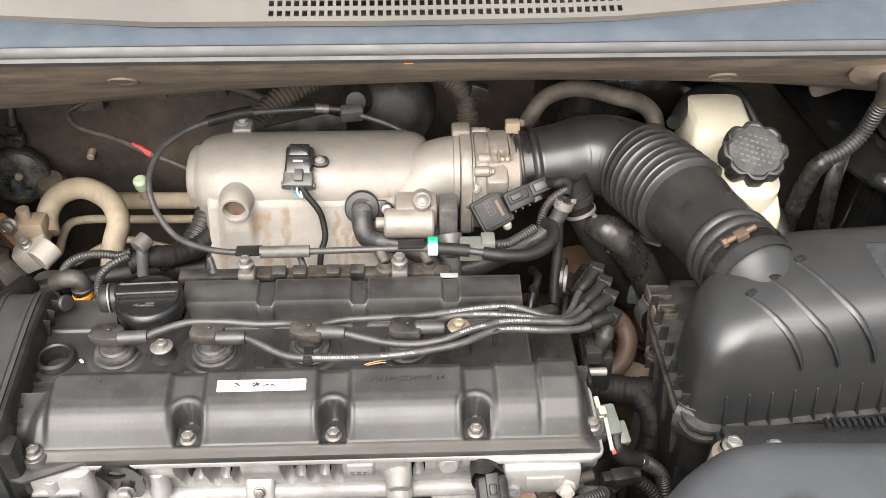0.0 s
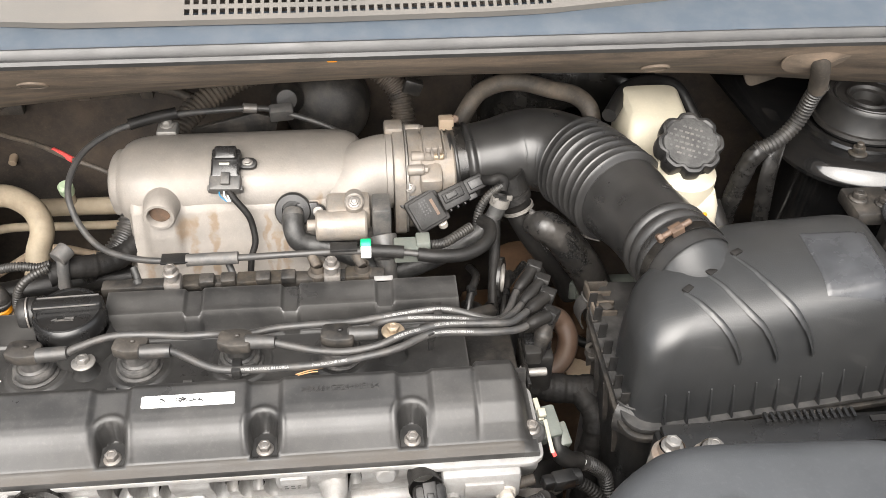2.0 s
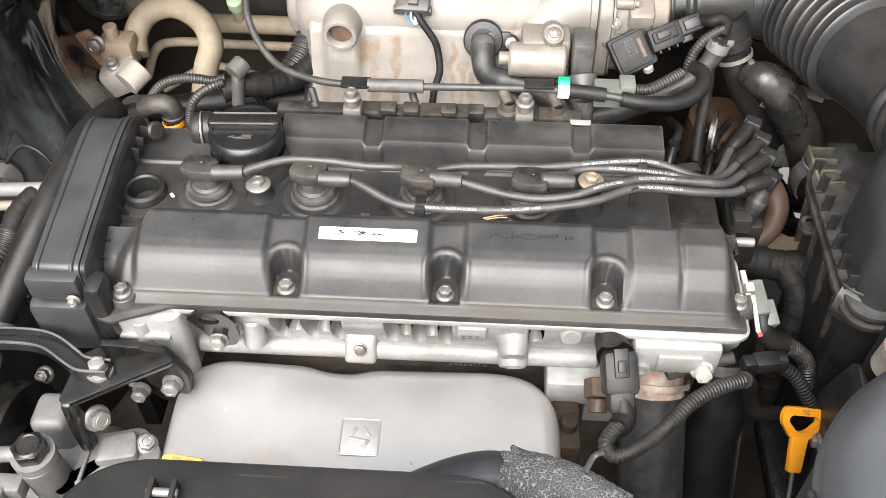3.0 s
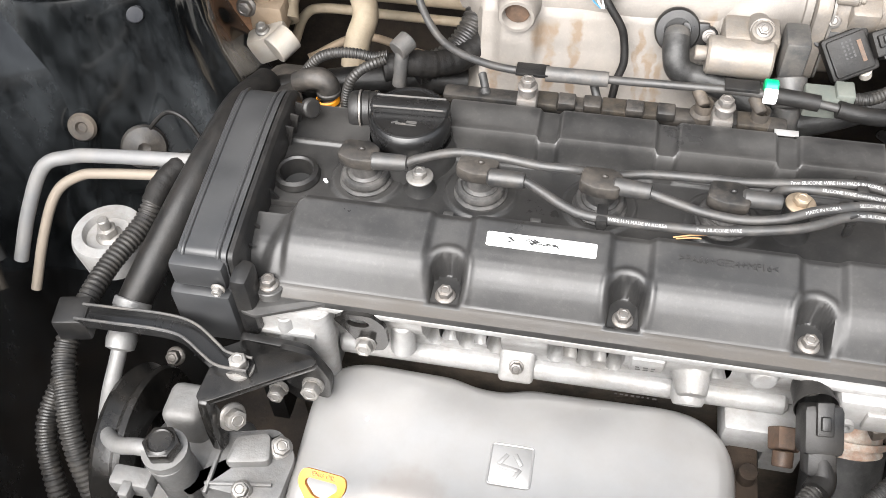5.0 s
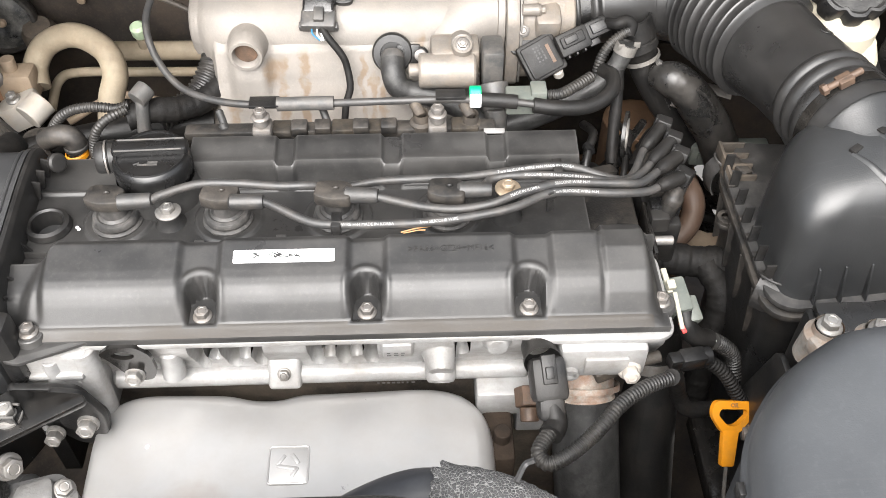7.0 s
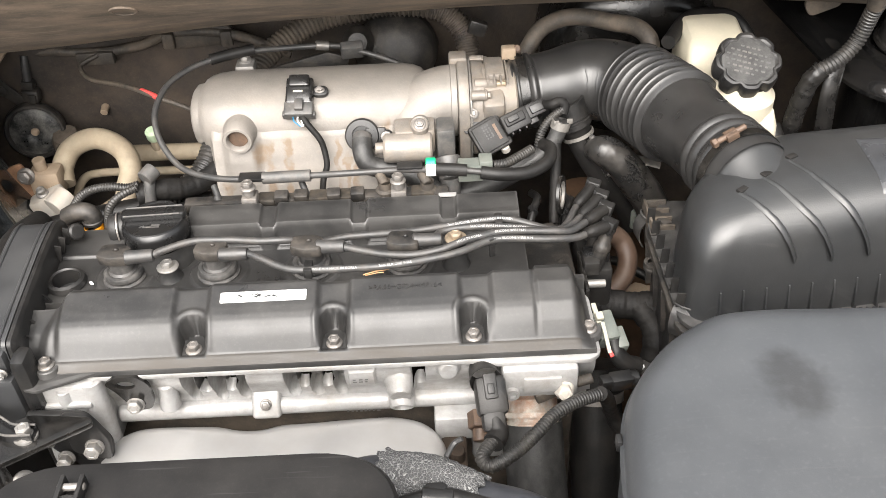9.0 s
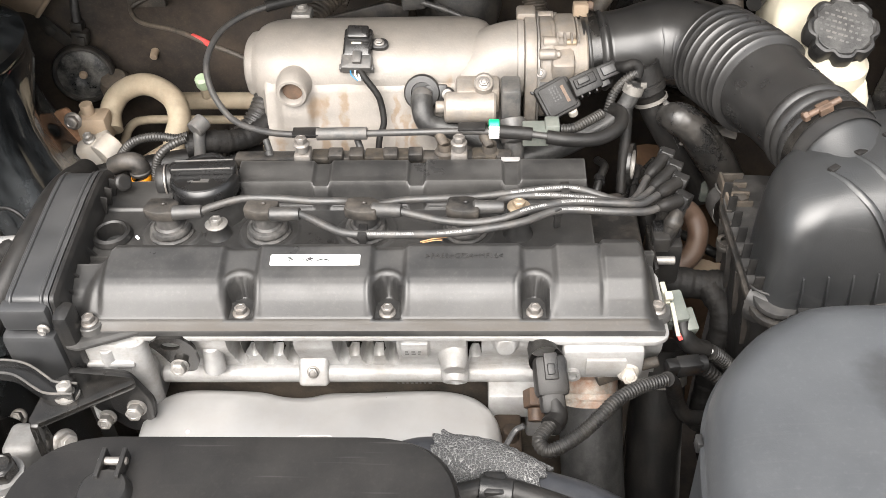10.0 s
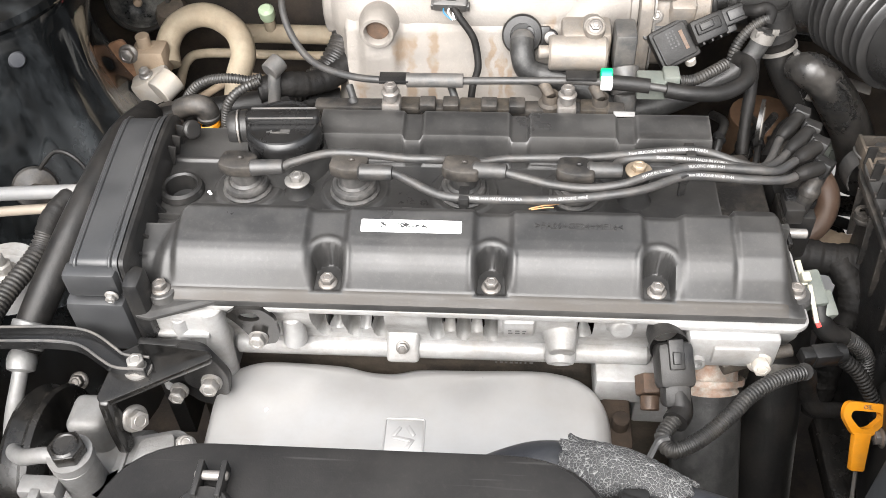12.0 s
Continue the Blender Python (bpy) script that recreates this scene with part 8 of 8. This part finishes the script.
eh = thing("moulded_elbow_hose", (0.25, 0.785, 0.72), "shiny black moulded elbow hose with creases", "hose")
bm = tube([(0.204, 0.800, 0.828), (0.212, 0.790, 0.832), (0.222, 0.786, 0.829), (0.234, 0.785, 0.818), (0.252, 0.785, 0.793), (0.270, 0.785, 0.765), (0.286, 0.785, 0.728), (0.292, 0.785, 0.70)], 0.0155, 32, 14, radius=lambda i, c: 0.0125 + 0.0045 * ease(0, c * 0.2, i) + 0.0022 * ease(c * 0.3, c * 0.6, i))
for v in bm.verts:
    v.co += V(0.4, -0.8, 0.4) * (0.0010 * noise.noise(v.co * 60) + 0.0006 * noise.noise(v.co * 190))
part("hose", bm, M_SHINYRUB, eh, sharp=80)
part("moulded_ridge", tube([(0.2350, 0.7690, 0.8340), (0.2470, 0.7680, 0.8230), (0.2550, 0.7672, 0.8080), (0.2570, 0.7668, 0.7950), (0.2530, 0.7670, 0.7870)], 0.0016, 8), M_SHINYRUB, eh)
part("clip", box((0.2095, 0.798, 0.838), (0.022, 0.006, 0.005), 0.001, (0, 40, 0)), M_DKGREY, eh, "dusty grey retaining clip")
d, n = V(0.5, 0.0, -0.87).normalized(), V(0.52, -0.75, 0.42).normalized()
q = n.cross(d).normalized()
laid = Matrix(((d.x, q.x, n.x, 0.2265), (d.y, q.y, n.y, 0.8025), (d.z, q.z, n.z, 0.790), (0, 0, 0, 1)))
part("print", merge(bmesh.new(), bars(6, 0.0035, 0.0014, 0.0012, 3), laid), M_DKGREY, vh, "pale unreadable print")
ch = thing("coolant_branch_hose", (0.15, 0.785, 0.83), "grey coolant hose with a spring clamp", "hose")
part("hose", tube([(0.168, 0.790, 0.872), (0.165, 0.788, 0.862), (0.159, 0.785, 0.849), (0.147, 0.781, 0.836), (0.130, 0.778, 0.826), (0.108, 0.775, 0.815), (0.080, 0.77, 0.805), (0.055, 0.765, 0.80)], 0.0092, 18, radius=lambda i, c: 0.0086 + 0.0038 * ease(c * 0.4, c * 0.75, i)), M_WORNHOSE, ch)
part("clamp", merge(clamp_band((0.1665, 0.789, 0.867), (0.3, 0.2, 1), 0.0090, 0.009, False), merge(box((0.1755, 0.786, 0.8725), (0.006, 0.0022, 0.006), 0.0006), box((0.161, 0.783, 0.8725), (0.006, 0.0022, 0.006), 0.0006))), M_DIRTYALU, ch, "dull spring clamp")
solo("taped_harness", taped([(0.168, 0.798, 0.87), (0.162, 0.785, 0.852), (0.160, 0.765, 0.83), (0.157, 0.745, 0.805), (0.155, 0.725, 0.785)], 0.0054), M_TAPE, "taped harness dropping behind the head", "harness", "harnesses")
solo("taped_harness", taped([(0.175, 0.652, 0.742), (0.20, 0.652, 0.735), (0.235, 0.648, 0.732), (0.275, 0.640, 0.742)], 0.0145, 18), M_TAPE, "thick taped harness towards the battery", "harness", "harnesses")
solo("taped_harness", taped([(0.235, 0.645, 0.735), (0.248, 0.62, 0.715), (0.24, 0.60, 0.67), (0.235, 0.58, 0.60)], 0.0125), M_TAPE, "taped harness branch going down", "harness", "harnesses")
solo("taped_harness", taped([(0.175, 0.71, 0.79), (0.190, 0.735, 0.80), (0.205, 0.76, 0.79), (0.215, 0.78, 0.76)], 0.0095), M_TAPE, "short taped harness under the duct", "harness", "harnesses")
rnd = random.Random(11)
for k in range(8):
    a = V(0.126 + 0.008 * k + rnd.uniform(-0.006, 0.006), 0.705 + rnd.uniform(-0.012, 0.012), 0.775 + rnd.uniform(-0.01, 0.015))
    b = a + V(rnd.uniform(0.0, 0.03), rnd.uniform(0.03, 0.055), rnd.uniform(-0.01, 0.03))
    c = b + V(rnd.uniform(-0.01, 0.03), rnd.uniform(0.02, 0.05), rnd.uniform(-0.05, 0.0))
    strand = thing("wiring_strand", a, "black taped wiring strand behind the valve cover", "wiring", "wiring strands")
    part("wire", tube([a - V(0.01, 0.02, 0.03), a, (a + b) / 2 + V(0, 0, 0.006), b, c], rnd.uniform(0.0026, 0.0046), 10), (M_WRAP, M_TAPE, M_RUBBER)[k % 3], strand)
    part("band", tube([(a + b) / 2 + V(0, -0.004, 0.0055), (a + b) / 2 + V(0, 0, 0.006), (a + b) / 2 + V(0, 0.005, 0.0055)], 0.0052, 10), M_GLOSSBLK, strand)
lift = thing("lifting_eye", (0.157, 0.7115, 0.815), "black steel lifting eye with a bright rubbed hole", "bracket")
part("eye", lathe([(0.0135, 0), (0.0135, 0.003), (0.0205, 0.003), (0.0205, 0)], (0.157, 0.7115, 0.832), (0.95, -0.3, 0.1), 36), M_ENAMEL, lift)
part("rubbed_edge", lathe([(0.0125, 0.0002), (0.0125, 0.0028), (0.0142, 0.0034), (0.0142, -0.0004)], (0.157, 0.7115, 0.832), (0.95, -0.3, 0.1), 36), M_DIRTYALU, lift, "bright bare steel edge")
bm = span(0.118, 0.166, 0.612, 0.70, 0.74, 0.790, 0.004)
merge(bm, box((0.140, 0.70, 0.795), (0.03, 0.012, 0.012), 0.002, (0, 15, 30)))
solo("thermostat_housing", bm, M_DUSTBLK, "dusty black thermostat housing behind the cover", "housing")
solo("gearbox", merge(span(0.15, 0.316, 0.85, 0.95, 0.221, 0.60, 0.01), rod((0.212, 0.865, 0.59), (0.212, 0.865, 0.72), 0.035)), M_GEARBOX, "grimy brown gearbox casing under the air duct", "gearbox")
solo("fuel_filter_label", merge(span(0.255, 0.335, 0.795, 0.81, 0.715, 0.74, 0.003), span(0.262, 0.318, 0.793, 0.7945, 0.718, 0.734)), M_GREYCONN, "pale part label on a dark case", "label")
solo("gearbox_cable", tube([(0.235, 0.87, 0.585), (0.25, 0.835, 0.635), (0.29, 0.805, 0.63), (0.34, 0.805, 0.613), (0.41, 0.81, 0.595)], 0.006, 12), M_RUBBER, "black gear cable under the air box", "cable")
solo("filter_nozzle", lathe([(0.013, 0), (0.014, 0.02), (0.011, 0.024), (0.011, 0.034)], (0.318, 0.765, 0.70), (0, 0, 1), 20), M_TANMETAL, "dusty tan nozzle beside the air box", "nozzle")
solo("pressed_bracket", tube([(0.225, 0.80, 0.79), (0.235, 0.815, 0.80), (0.26, 0.815, 0.80), (0.285, 0.81, 0.795)], 0.006, 8, flat=0.3), M_DARKSTEEL, "bent steel bracket under the duct", "bracket")
tray = thing("battery_tray", (0.245, 0.47, 0.60), "black steel battery tray with a bolted side bracket", "battery tray")
part("tray", span(0.225, 0.262, 0.40, 0.56, 0.60, 0.62, 0.003), M_ENAMEL, tray)
part("side_bracket", prism(rounded([(0.40, 0.80), (0.50, 0.80), (0.54, 0.66), (0.44, 0.60)], 0.01), 0.243, 0.248, 0.001, ALONG_X), M_BLACK, tray)
part("bracket_bolt", bolt((0.243, 0.488, 0.700), 0.006, 0.006, (-1, 0, 0)), M_DARKSTEEL, tray)
bm = prism([(0.333, 0.954), (0.308, 0.885), (0.324, 0.835), (0.343, 0.834), (0.337, 0.897), (0.378, 0.891), (0.385, 0.917), (0.343, 0.924)], 0.545, 0.555, 0.002)
merge(bm, span(0.36, 0.46, 0.88, 0.925, 0.541, 0.556, 0.003))
merge(bm, rod((0.445, 0.90, 0.0), (0.445, 0.90, 0.545), 0.02))
solo("gearbox_mount", bm, M_ENAMEL, "black steel gearbox mount bracket above the ground", "bracket")

# ---------------------------------------------------------------- back left corner: refrigerant hose, canister, harness
ac = thing("refrigerant_hose", (-0.42, 0.95, 0.68), "tan dusty looped refrigerant hose with a union block", "hose")
part("hose", tube([(-0.452, 0.955, 0.708), (-0.456, 0.975, 0.722), (-0.444, 0.988, 0.740), (-0.418, 0.988, 0.754), (-0.392, 0.980, 0.757), (-0.366, 0.962, 0.750), (-0.356, 0.942, 0.735), (-0.362, 0.925, 0.715), (-0.366, 0.91, 0.69)], 0.0140, 20, 10), M_TANHOSE, ac)
part("block", merge(span(-0.488, -0.448, 0.935, 0.965, 0.70, 0.738, 0.006), rod((-0.472, 0.95, 0.735), (-0.472, 0.95, 0.752), 0.008)), M_TANMETAL, ac)
solo("refrigerant_pipe", merge(tube([(-0.385, 1.03, 0.703), (-0.30, 1.03, 0.702), (-0.20, 1.03, 0.70)], 0.0115, 20), rod((-0.345, 1.028, 0.71), (-0.345, 1.026, 0.733), 0.007)), M_TANHOSE, "thick tan refrigerant pipe along the firewall", "pipe", "refrigerant pipes")
solo("refrigerant_pipe", tube([(-0.457, 0.975, 0.66), (-0.450, 1.005, 0.679), (-0.428, 1.02, 0.680), (-0.35, 1.02, 0.679), (-0.22, 1.02, 0.677)], 0.0058, 14), M_TANHOSE, "thin tan refrigerant pipe along the firewall", "pipe", "refrigerant pipes")
solo("refrigerant_pipe", tube([(-0.44, 0.97, 0.645), (-0.38, 1.0, 0.66), (-0.30, 0.99, 0.65), (-0.22, 0.98, 0.67)], 0.005, 12), M_TANMETAL, "lower dusty pipe along the firewall", "pipe", "refrigerant pipes")
solo("charge_port_cap", lathe([(0.0085, 0), (0.0095, 0.003), (0.0095, 0.014), (0.006, 0.0175), (0, 0.018)], (-0.345, 1.026, 0.728), (0, -0.3, 1), 18), M_PALEGREEN, "pale green charging port cap", "cap")
mb = thing("alloy_union", (-0.45, 0.92, 0.68), "pale alloy pipe union on a rusty bracket", "union")
part("body", merge(box((-0.462, 0.925, 0.700), (0.045, 0.026, 0.034), 0.005, (0, -20, 10)), rod((-0.452, 0.905, 0.705), (-0.438, 0.925, 0.712), 0.016, 0.016)), M_WHITEMET, mb)
part("bolt", bolt((-0.468, 0.922, 0.718), 0.006, 0.009, (0, -0.3, 1)), M_STEEL, mb)
part("bracket", prism(rounded([(-0.512, 0.745), (-0.492, 0.752), (-0.482, 0.72), (-0.49, 0.69), (-0.478, 0.66), (-0.50, 0.655), (-0.510, 0.69)], 0.006), 0.940, 0.945, 0.001, ALONG_Y), M_ORANGERUST, mb, "rusty orange bracket")
part("stud", bolt((-0.488, 0.938, 0.735), 0.0085, 0.01, (0, -1, 0.3)), M_DARKSTEEL, mb)
hn = thing("horn", (-0.504, 1.04, 0.69), "dusty black round horn on a steel strap", "horn")
HORN = ((-0.504, 1.035, 0.742), (-0.15, 1.0, -0.15), 48)
part("diaphragm", lathe([(0.0, -0.0015), (0.008, -0.0018), (0.012, -0.0035), (0.020, -0.0045), (0.026, -0.0035), (0.030, -0.001), (0.0335, -0.001)], *HORN), M_HORN, hn)
part("rim", lathe([(0.0325, -0.002), (0.034, -0.0045), (0.0375, -0.0045), (0.0395, -0.002), (0.040, 0.003), (0.0385, 0.0055), (0.0370, 0.006), (0.0385, 0.0075), (0.0385, 0.011), (0.035, 0.014), (0.028, 0.034), (0.0, 0.036)], *HORN), M_DUSTBLK, hn, "rolled black rim")
part("hub", lathe([(0, -0.006), (0.0042, -0.0055), (0.0055, -0.003), (0.0055, 0.0)], *HORN), M_TANMETAL, hn, "rusty tan hub")
part("plug", merge(box((-0.500, 1.052, 0.788), (0.021, 0.016, 0.018), 0.003, (0, 8, 0)), merge(box((-0.501, 1.055, 0.802), (0.016, 0.013, 0.012), 0.002, (0, 8, 0)), box((-0.497, 1.044, 0.786), (0.010, 0.006, 0.012), 0.0015, (0, 8, 0)))), M_DUSTBLK, hn)
part("lead", tube([(-0.501, 1.056, 0.806), (-0.500, 1.060, 0.822), (-0.499, 1.066, 0.838)], 0.0055, 12), M_GREYSEAL, hn)
part("strap", merge(prism(rounded([(-0.555, 0.812), (-0.541, 0.822), (-0.528, 0.806), (-0.505, 0.778), (-0.516, 0.768), (-0.534, 0.785)], 0.005), 1.050, 1.0535, 0.001, ALONG_Y), lathe([(0.006, 0), (0.0075, 0.001), (0.0075, 0.002), (0.003, 0.004), (0, 0.004)], (-0.536, 1.050, 0.797), (0, -1, 0), 20)), M_DUSTBLK, hn, "pressed steel strap with a bolt")
solo("cowl_corner", merge(prism(rounded([(-0.66, 0.895), (-0.485, 0.89), (-0.502, 0.866), (-0.520, 0.846), (-0.536, 0.828), (-0.550, 0.834), (-0.66, 0.838)], 0.004), 1.030, 1.042, 0.003, ALONG_Y), tube([(-0.490, 1.033, 0.882), (-0.503, 1.031, 0.865), (-0.521, 1.030, 0.845), (-0.536, 1.030, 0.829)], 0.0035, 10)), M_TANMETAL, "pale dusty corner of the cowl metal", "car body", kind="structure")
solo("firewall_plug", lathe([(0.021, 0.0), (0.020, 0.004), (0.012, 0.006), (0, 0.0065)], (-0.466, 1.118, 0.768), (0.05, -1, 0.1), 28), M_FELT, "round blanking plug in the firewall", "plug")
solo("drain_cup", lathe([(0.022, 0), (0.021, 0.015), (0.016, 0.024), (0, 0.026)], (-0.465, 1.04, 0.715), (0, -0.4, 1), 24), M_DUSTHOSE, "dusty dark cup beside the hose loop", "cup")
rw = thing("sleeved_cable", (-0.33, 0.98, 0.83), "thin dusty cable with a red sleeve", "cable")
cable_pts = [(-0.405, 1.07, 0.832), (-0.426, 1.06, 0.824), (-0.42, 1.045, 0.818), (-0.400, 1.022, 0.821), (-0.345, 0.975, 0.836), (-0.300, 0.938, 0.840), (-0.26, 0.922, 0.832), (-0.215, 0.90, 0.82)]
part("cable", tube(cable_pts, 0.0030, 10), M_DUSTHOSE, rw)
part("sleeve", tube([(-0.320, 0.955, 0.8395), (-0.308, 0.945, 0.8405), (-0.294, 0.934, 0.8395)], 0.0036, 12), M_RED, rw, "red sleeve")
solo("firewall_stud", rod((-0.422, 1.10, 0.748), (-0.422, 1.075, 0.742), 0.006, 0.005), M_TANMETAL, "dusty stud on the firewall", "stud")
solo("firewall_harness", tube([(-0.53, 1.07, 0.80), (-0.505, 1.072, 0.833), (-0.47, 1.075, 0.838), (-0.41, 1.08, 0.831), (-0.35, 1.08, 0.838), (-0.31, 1.078, 0.853), (-0.26, 1.075, 0.856), (-0.21, 1.07, 0.848), (-0.15, 1.06, 0.825)], 0.0065, 12), M_DUSTHOSE, "dusty harness along the firewall", "harness", "harnesses")
fbk = thing("firewall_bracket", (-0.27, 1.08, 0.83), "dusty clipped plate on the firewall", "bracket")
part("plate", prism(rounded([(-0.318, 0.862), (-0.225, 0.864), (-0.222, 0.838), (-0.315, 0.832)], 0.008), 1.072, 1.082, 0.003, ALONG_Y), M_DUSTHOSE, fbk)
for x in (-0.308, -0.232):
    part("clip", box((x, 1.070, 0.848), (0.016, 0.012, 0.022), 0.003), M_DUSTHOSE, fbk)
solo("harness_clip", box((-0.41, 1.075, 0.826), (0.05, 0.012, 0.018), 0.003), M_DUSTHOSE, "dusty harness clip on the firewall", "clip")
solo("blower_hose", loom([(-0.185, 0.94, 0.845), (-0.172, 0.975, 0.860), (-0.150, 1.0, 0.872), (-0.107, 1.025, 0.886), (-0.05, 1.035, 0.895), (-0.008, 1.035, 0.899), (0.045, 1.03, 0.892), (0.072, 1.02, 0.870), (0.080, 1.005, 0.845), (0.080, 0.99, 0.81)], 0.0145, 0.006, 16), M_DUSTHOSE, "dusty corrugated hose behind the plenum", "hose")
cn = thing("purge_canister", (-0.01, 1.05, 0.80), "dusty black rounded canister behind the plenum", "canister")
part("drum", lathe([(0.0, -0.036), (0.025, -0.034), (0.045, -0.024), (0.052, -0.010), (0.053, 0.0), (0.053, 0.05)], (-0.012, 1.05, 0.828), (0.05, 0.9, -0.35), 40), M_DUSTBLK, cn)
part("lobe", lathe([(0.0, -0.02), (0.012, -0.018), (0.020, -0.008), (0.021, 0.02)], (-0.058, 1.03, 0.853), (0, 0.9, -0.4), 24), M_DUSTBLK, cn)
solo("cable_bracket", prism(rounded([(-0.185, 0.852), (-0.09, 0.876), (-0.065, 0.868), (-0.07, 0.85), (-0.18, 0.84)], 0.004), 0.960, 0.966, 0.001, ALONG_Y), M_DUSTBLK, "black cable bracket behind the plenum", "bracket")
solo("hose_clip", box((0.092, 1.01, 0.875), (0.022, 0.012, 0.018), 0.002, (0, 20, 0)), M_DUSTBLK, "clip on the corrugated hose", "clip")
solo("firewall_stud", rod((0.155, 1.08, 0.93), (0.155, 1.05, 0.925), 0.004), M_TANMETAL, "dusty stud on the firewall", "stud")

# between the oil cap and the firewall: sensor plug, looms
sn = thing("oil_control_plug", (-0.34, 0.74, 0.79), "grey plug with a tan boot and corrugated lead", "connector")
part("plug", merge(tube([(-0.358, 0.742, 0.812), (-0.346, 0.739, 0.819), (-0.336, 0.738, 0.820), (-0.3305, 0.738, 0.815), (-0.3305, 0.737, 0.806)], 0.0098, 18), lathe([(0.0095, 0), (0.0108, 0.001), (0.0108, 0.004), (0.0095, 0.005)], (-0.3305, 0.737, 0.806), (0, 0, 1), 24)), M_DUSTBLK, sn)
part("boot", lathe([(0.009, 0), (0.0105, 0.003), (0.009, 0.006), (0.0108, 0.009), (0.0092, 0.012), (0.0108, 0.016), (0.0095, 0.019)], (-0.3270, 0.732, 0.778), (-0.15, 0.05, 1), 22), M_TANMETAL, sn, "tan ribbed boot")
part("seal", lathe([(0.009, 0), (0.0104, 0.001), (0.0104, 0.005), (0.009, 0.006)], (-0.3315, 0.736, 0.797), (-0.1, 0.03, 1), 22), M_YELLOW, sn, "dusty yellow seal")
part("lead", loom([(-0.362, 0.755, 0.800), (-0.354, 0.755, 0.815), (-0.343, 0.755, 0.828), (-0.331, 0.755, 0.835), (-0.318, 0.755, 0.838), (-0.304, 0.755, 0.838), (-0.292, 0.755, 0.836), (-0.280, 0.757, 0.838)], 0.0047, 0.003, 12), M_LOOM, sn)
part("lead", loom([(-0.317, 0.735, 0.790), (-0.315, 0.735, 0.805), (-0.310, 0.735, 0.822), (-0.303, 0.737, 0.832), (-0.294, 0.742, 0.837), (-0.281, 0.750, 0.839)], 0.0045, 0.003, 12), M_LOOM, sn)
vt = thing("oil_valve", (-0.29, 0.71, 0.80), "black round solenoid with a thin steel ring", "valve")
part("drum", lathe([(0.013, 0), (0.015, 0.003), (0.0155, 0.008), (0.0145, 0.009), (0.0145, 0.011), (0.0155, 0.012), (0.0155, 0.017), (0.0145, 0.018), (0.0145, 0.020), (0.0152, 0.021), (0.0152, 0.024), (0.012, 0.027)], (-0.302, 0.706, 0.820), (1, 0.15, 0), 32), M_BLACK, vt)
part("ring", clamp_band((-0.2925, 0.707, 0.820), (1, 0.15, 0), 0.0150, 0.0016, False), M_DARKSTEEL, vt)
solo("harness_tee", merge(tube([(-0.27, 0.748, 0.815), (-0.268, 0.752, 0.835), (-0.266, 0.758, 0.850)], 0.006, 10), rod((-0.27, 0.75, 0.849), (-0.262, 0.762, 0.853), 0.009)), M_DKGREY, "grey plastic tee in the harness", "harness")
solo("taped_harness", taped([(-0.285, 0.755, 0.825), (-0.262, 0.765, 0.825), (-0.245, 0.775, 0.818), (-0.225, 0.79, 0.815), (-0.205, 0.81, 0.82)], 0.0115), M_TAPE, "taped harness into the manifold's corrugated hose", "harness", "harnesses")
solo("wiring_loom", loom([(-0.262, 0.775, 0.808), (-0.235, 0.795, 0.812), (-0.220, 0.815, 0.825), (-0.212, 0.84, 0.84)], 0.0125, 0.005, 16), M_LOOM, "black corrugated loom beside the manifold", "wiring loom", "wiring looms")
solo("heater_return_hose", tube([(-0.39, 0.75, 0.79), (-0.34, 0.775, 0.785), (-0.28, 0.79, 0.785), (-0.22, 0.80, 0.78)], 0.013, 16), M_RUBBER, "black rubber hose below the harness", "hose")
solo("compressor_casing", merge(rod((-0.385, 0.745, 0.772), (-0.36, 0.755, 0.777), 0.027, 0.024, 0.004, 28), span(-0.43, -0.36, 0.735, 0.85, 0.60, 0.745, 0.015)), M_DUSTBLK, "dusty dark casing behind the belt cover", "casing")
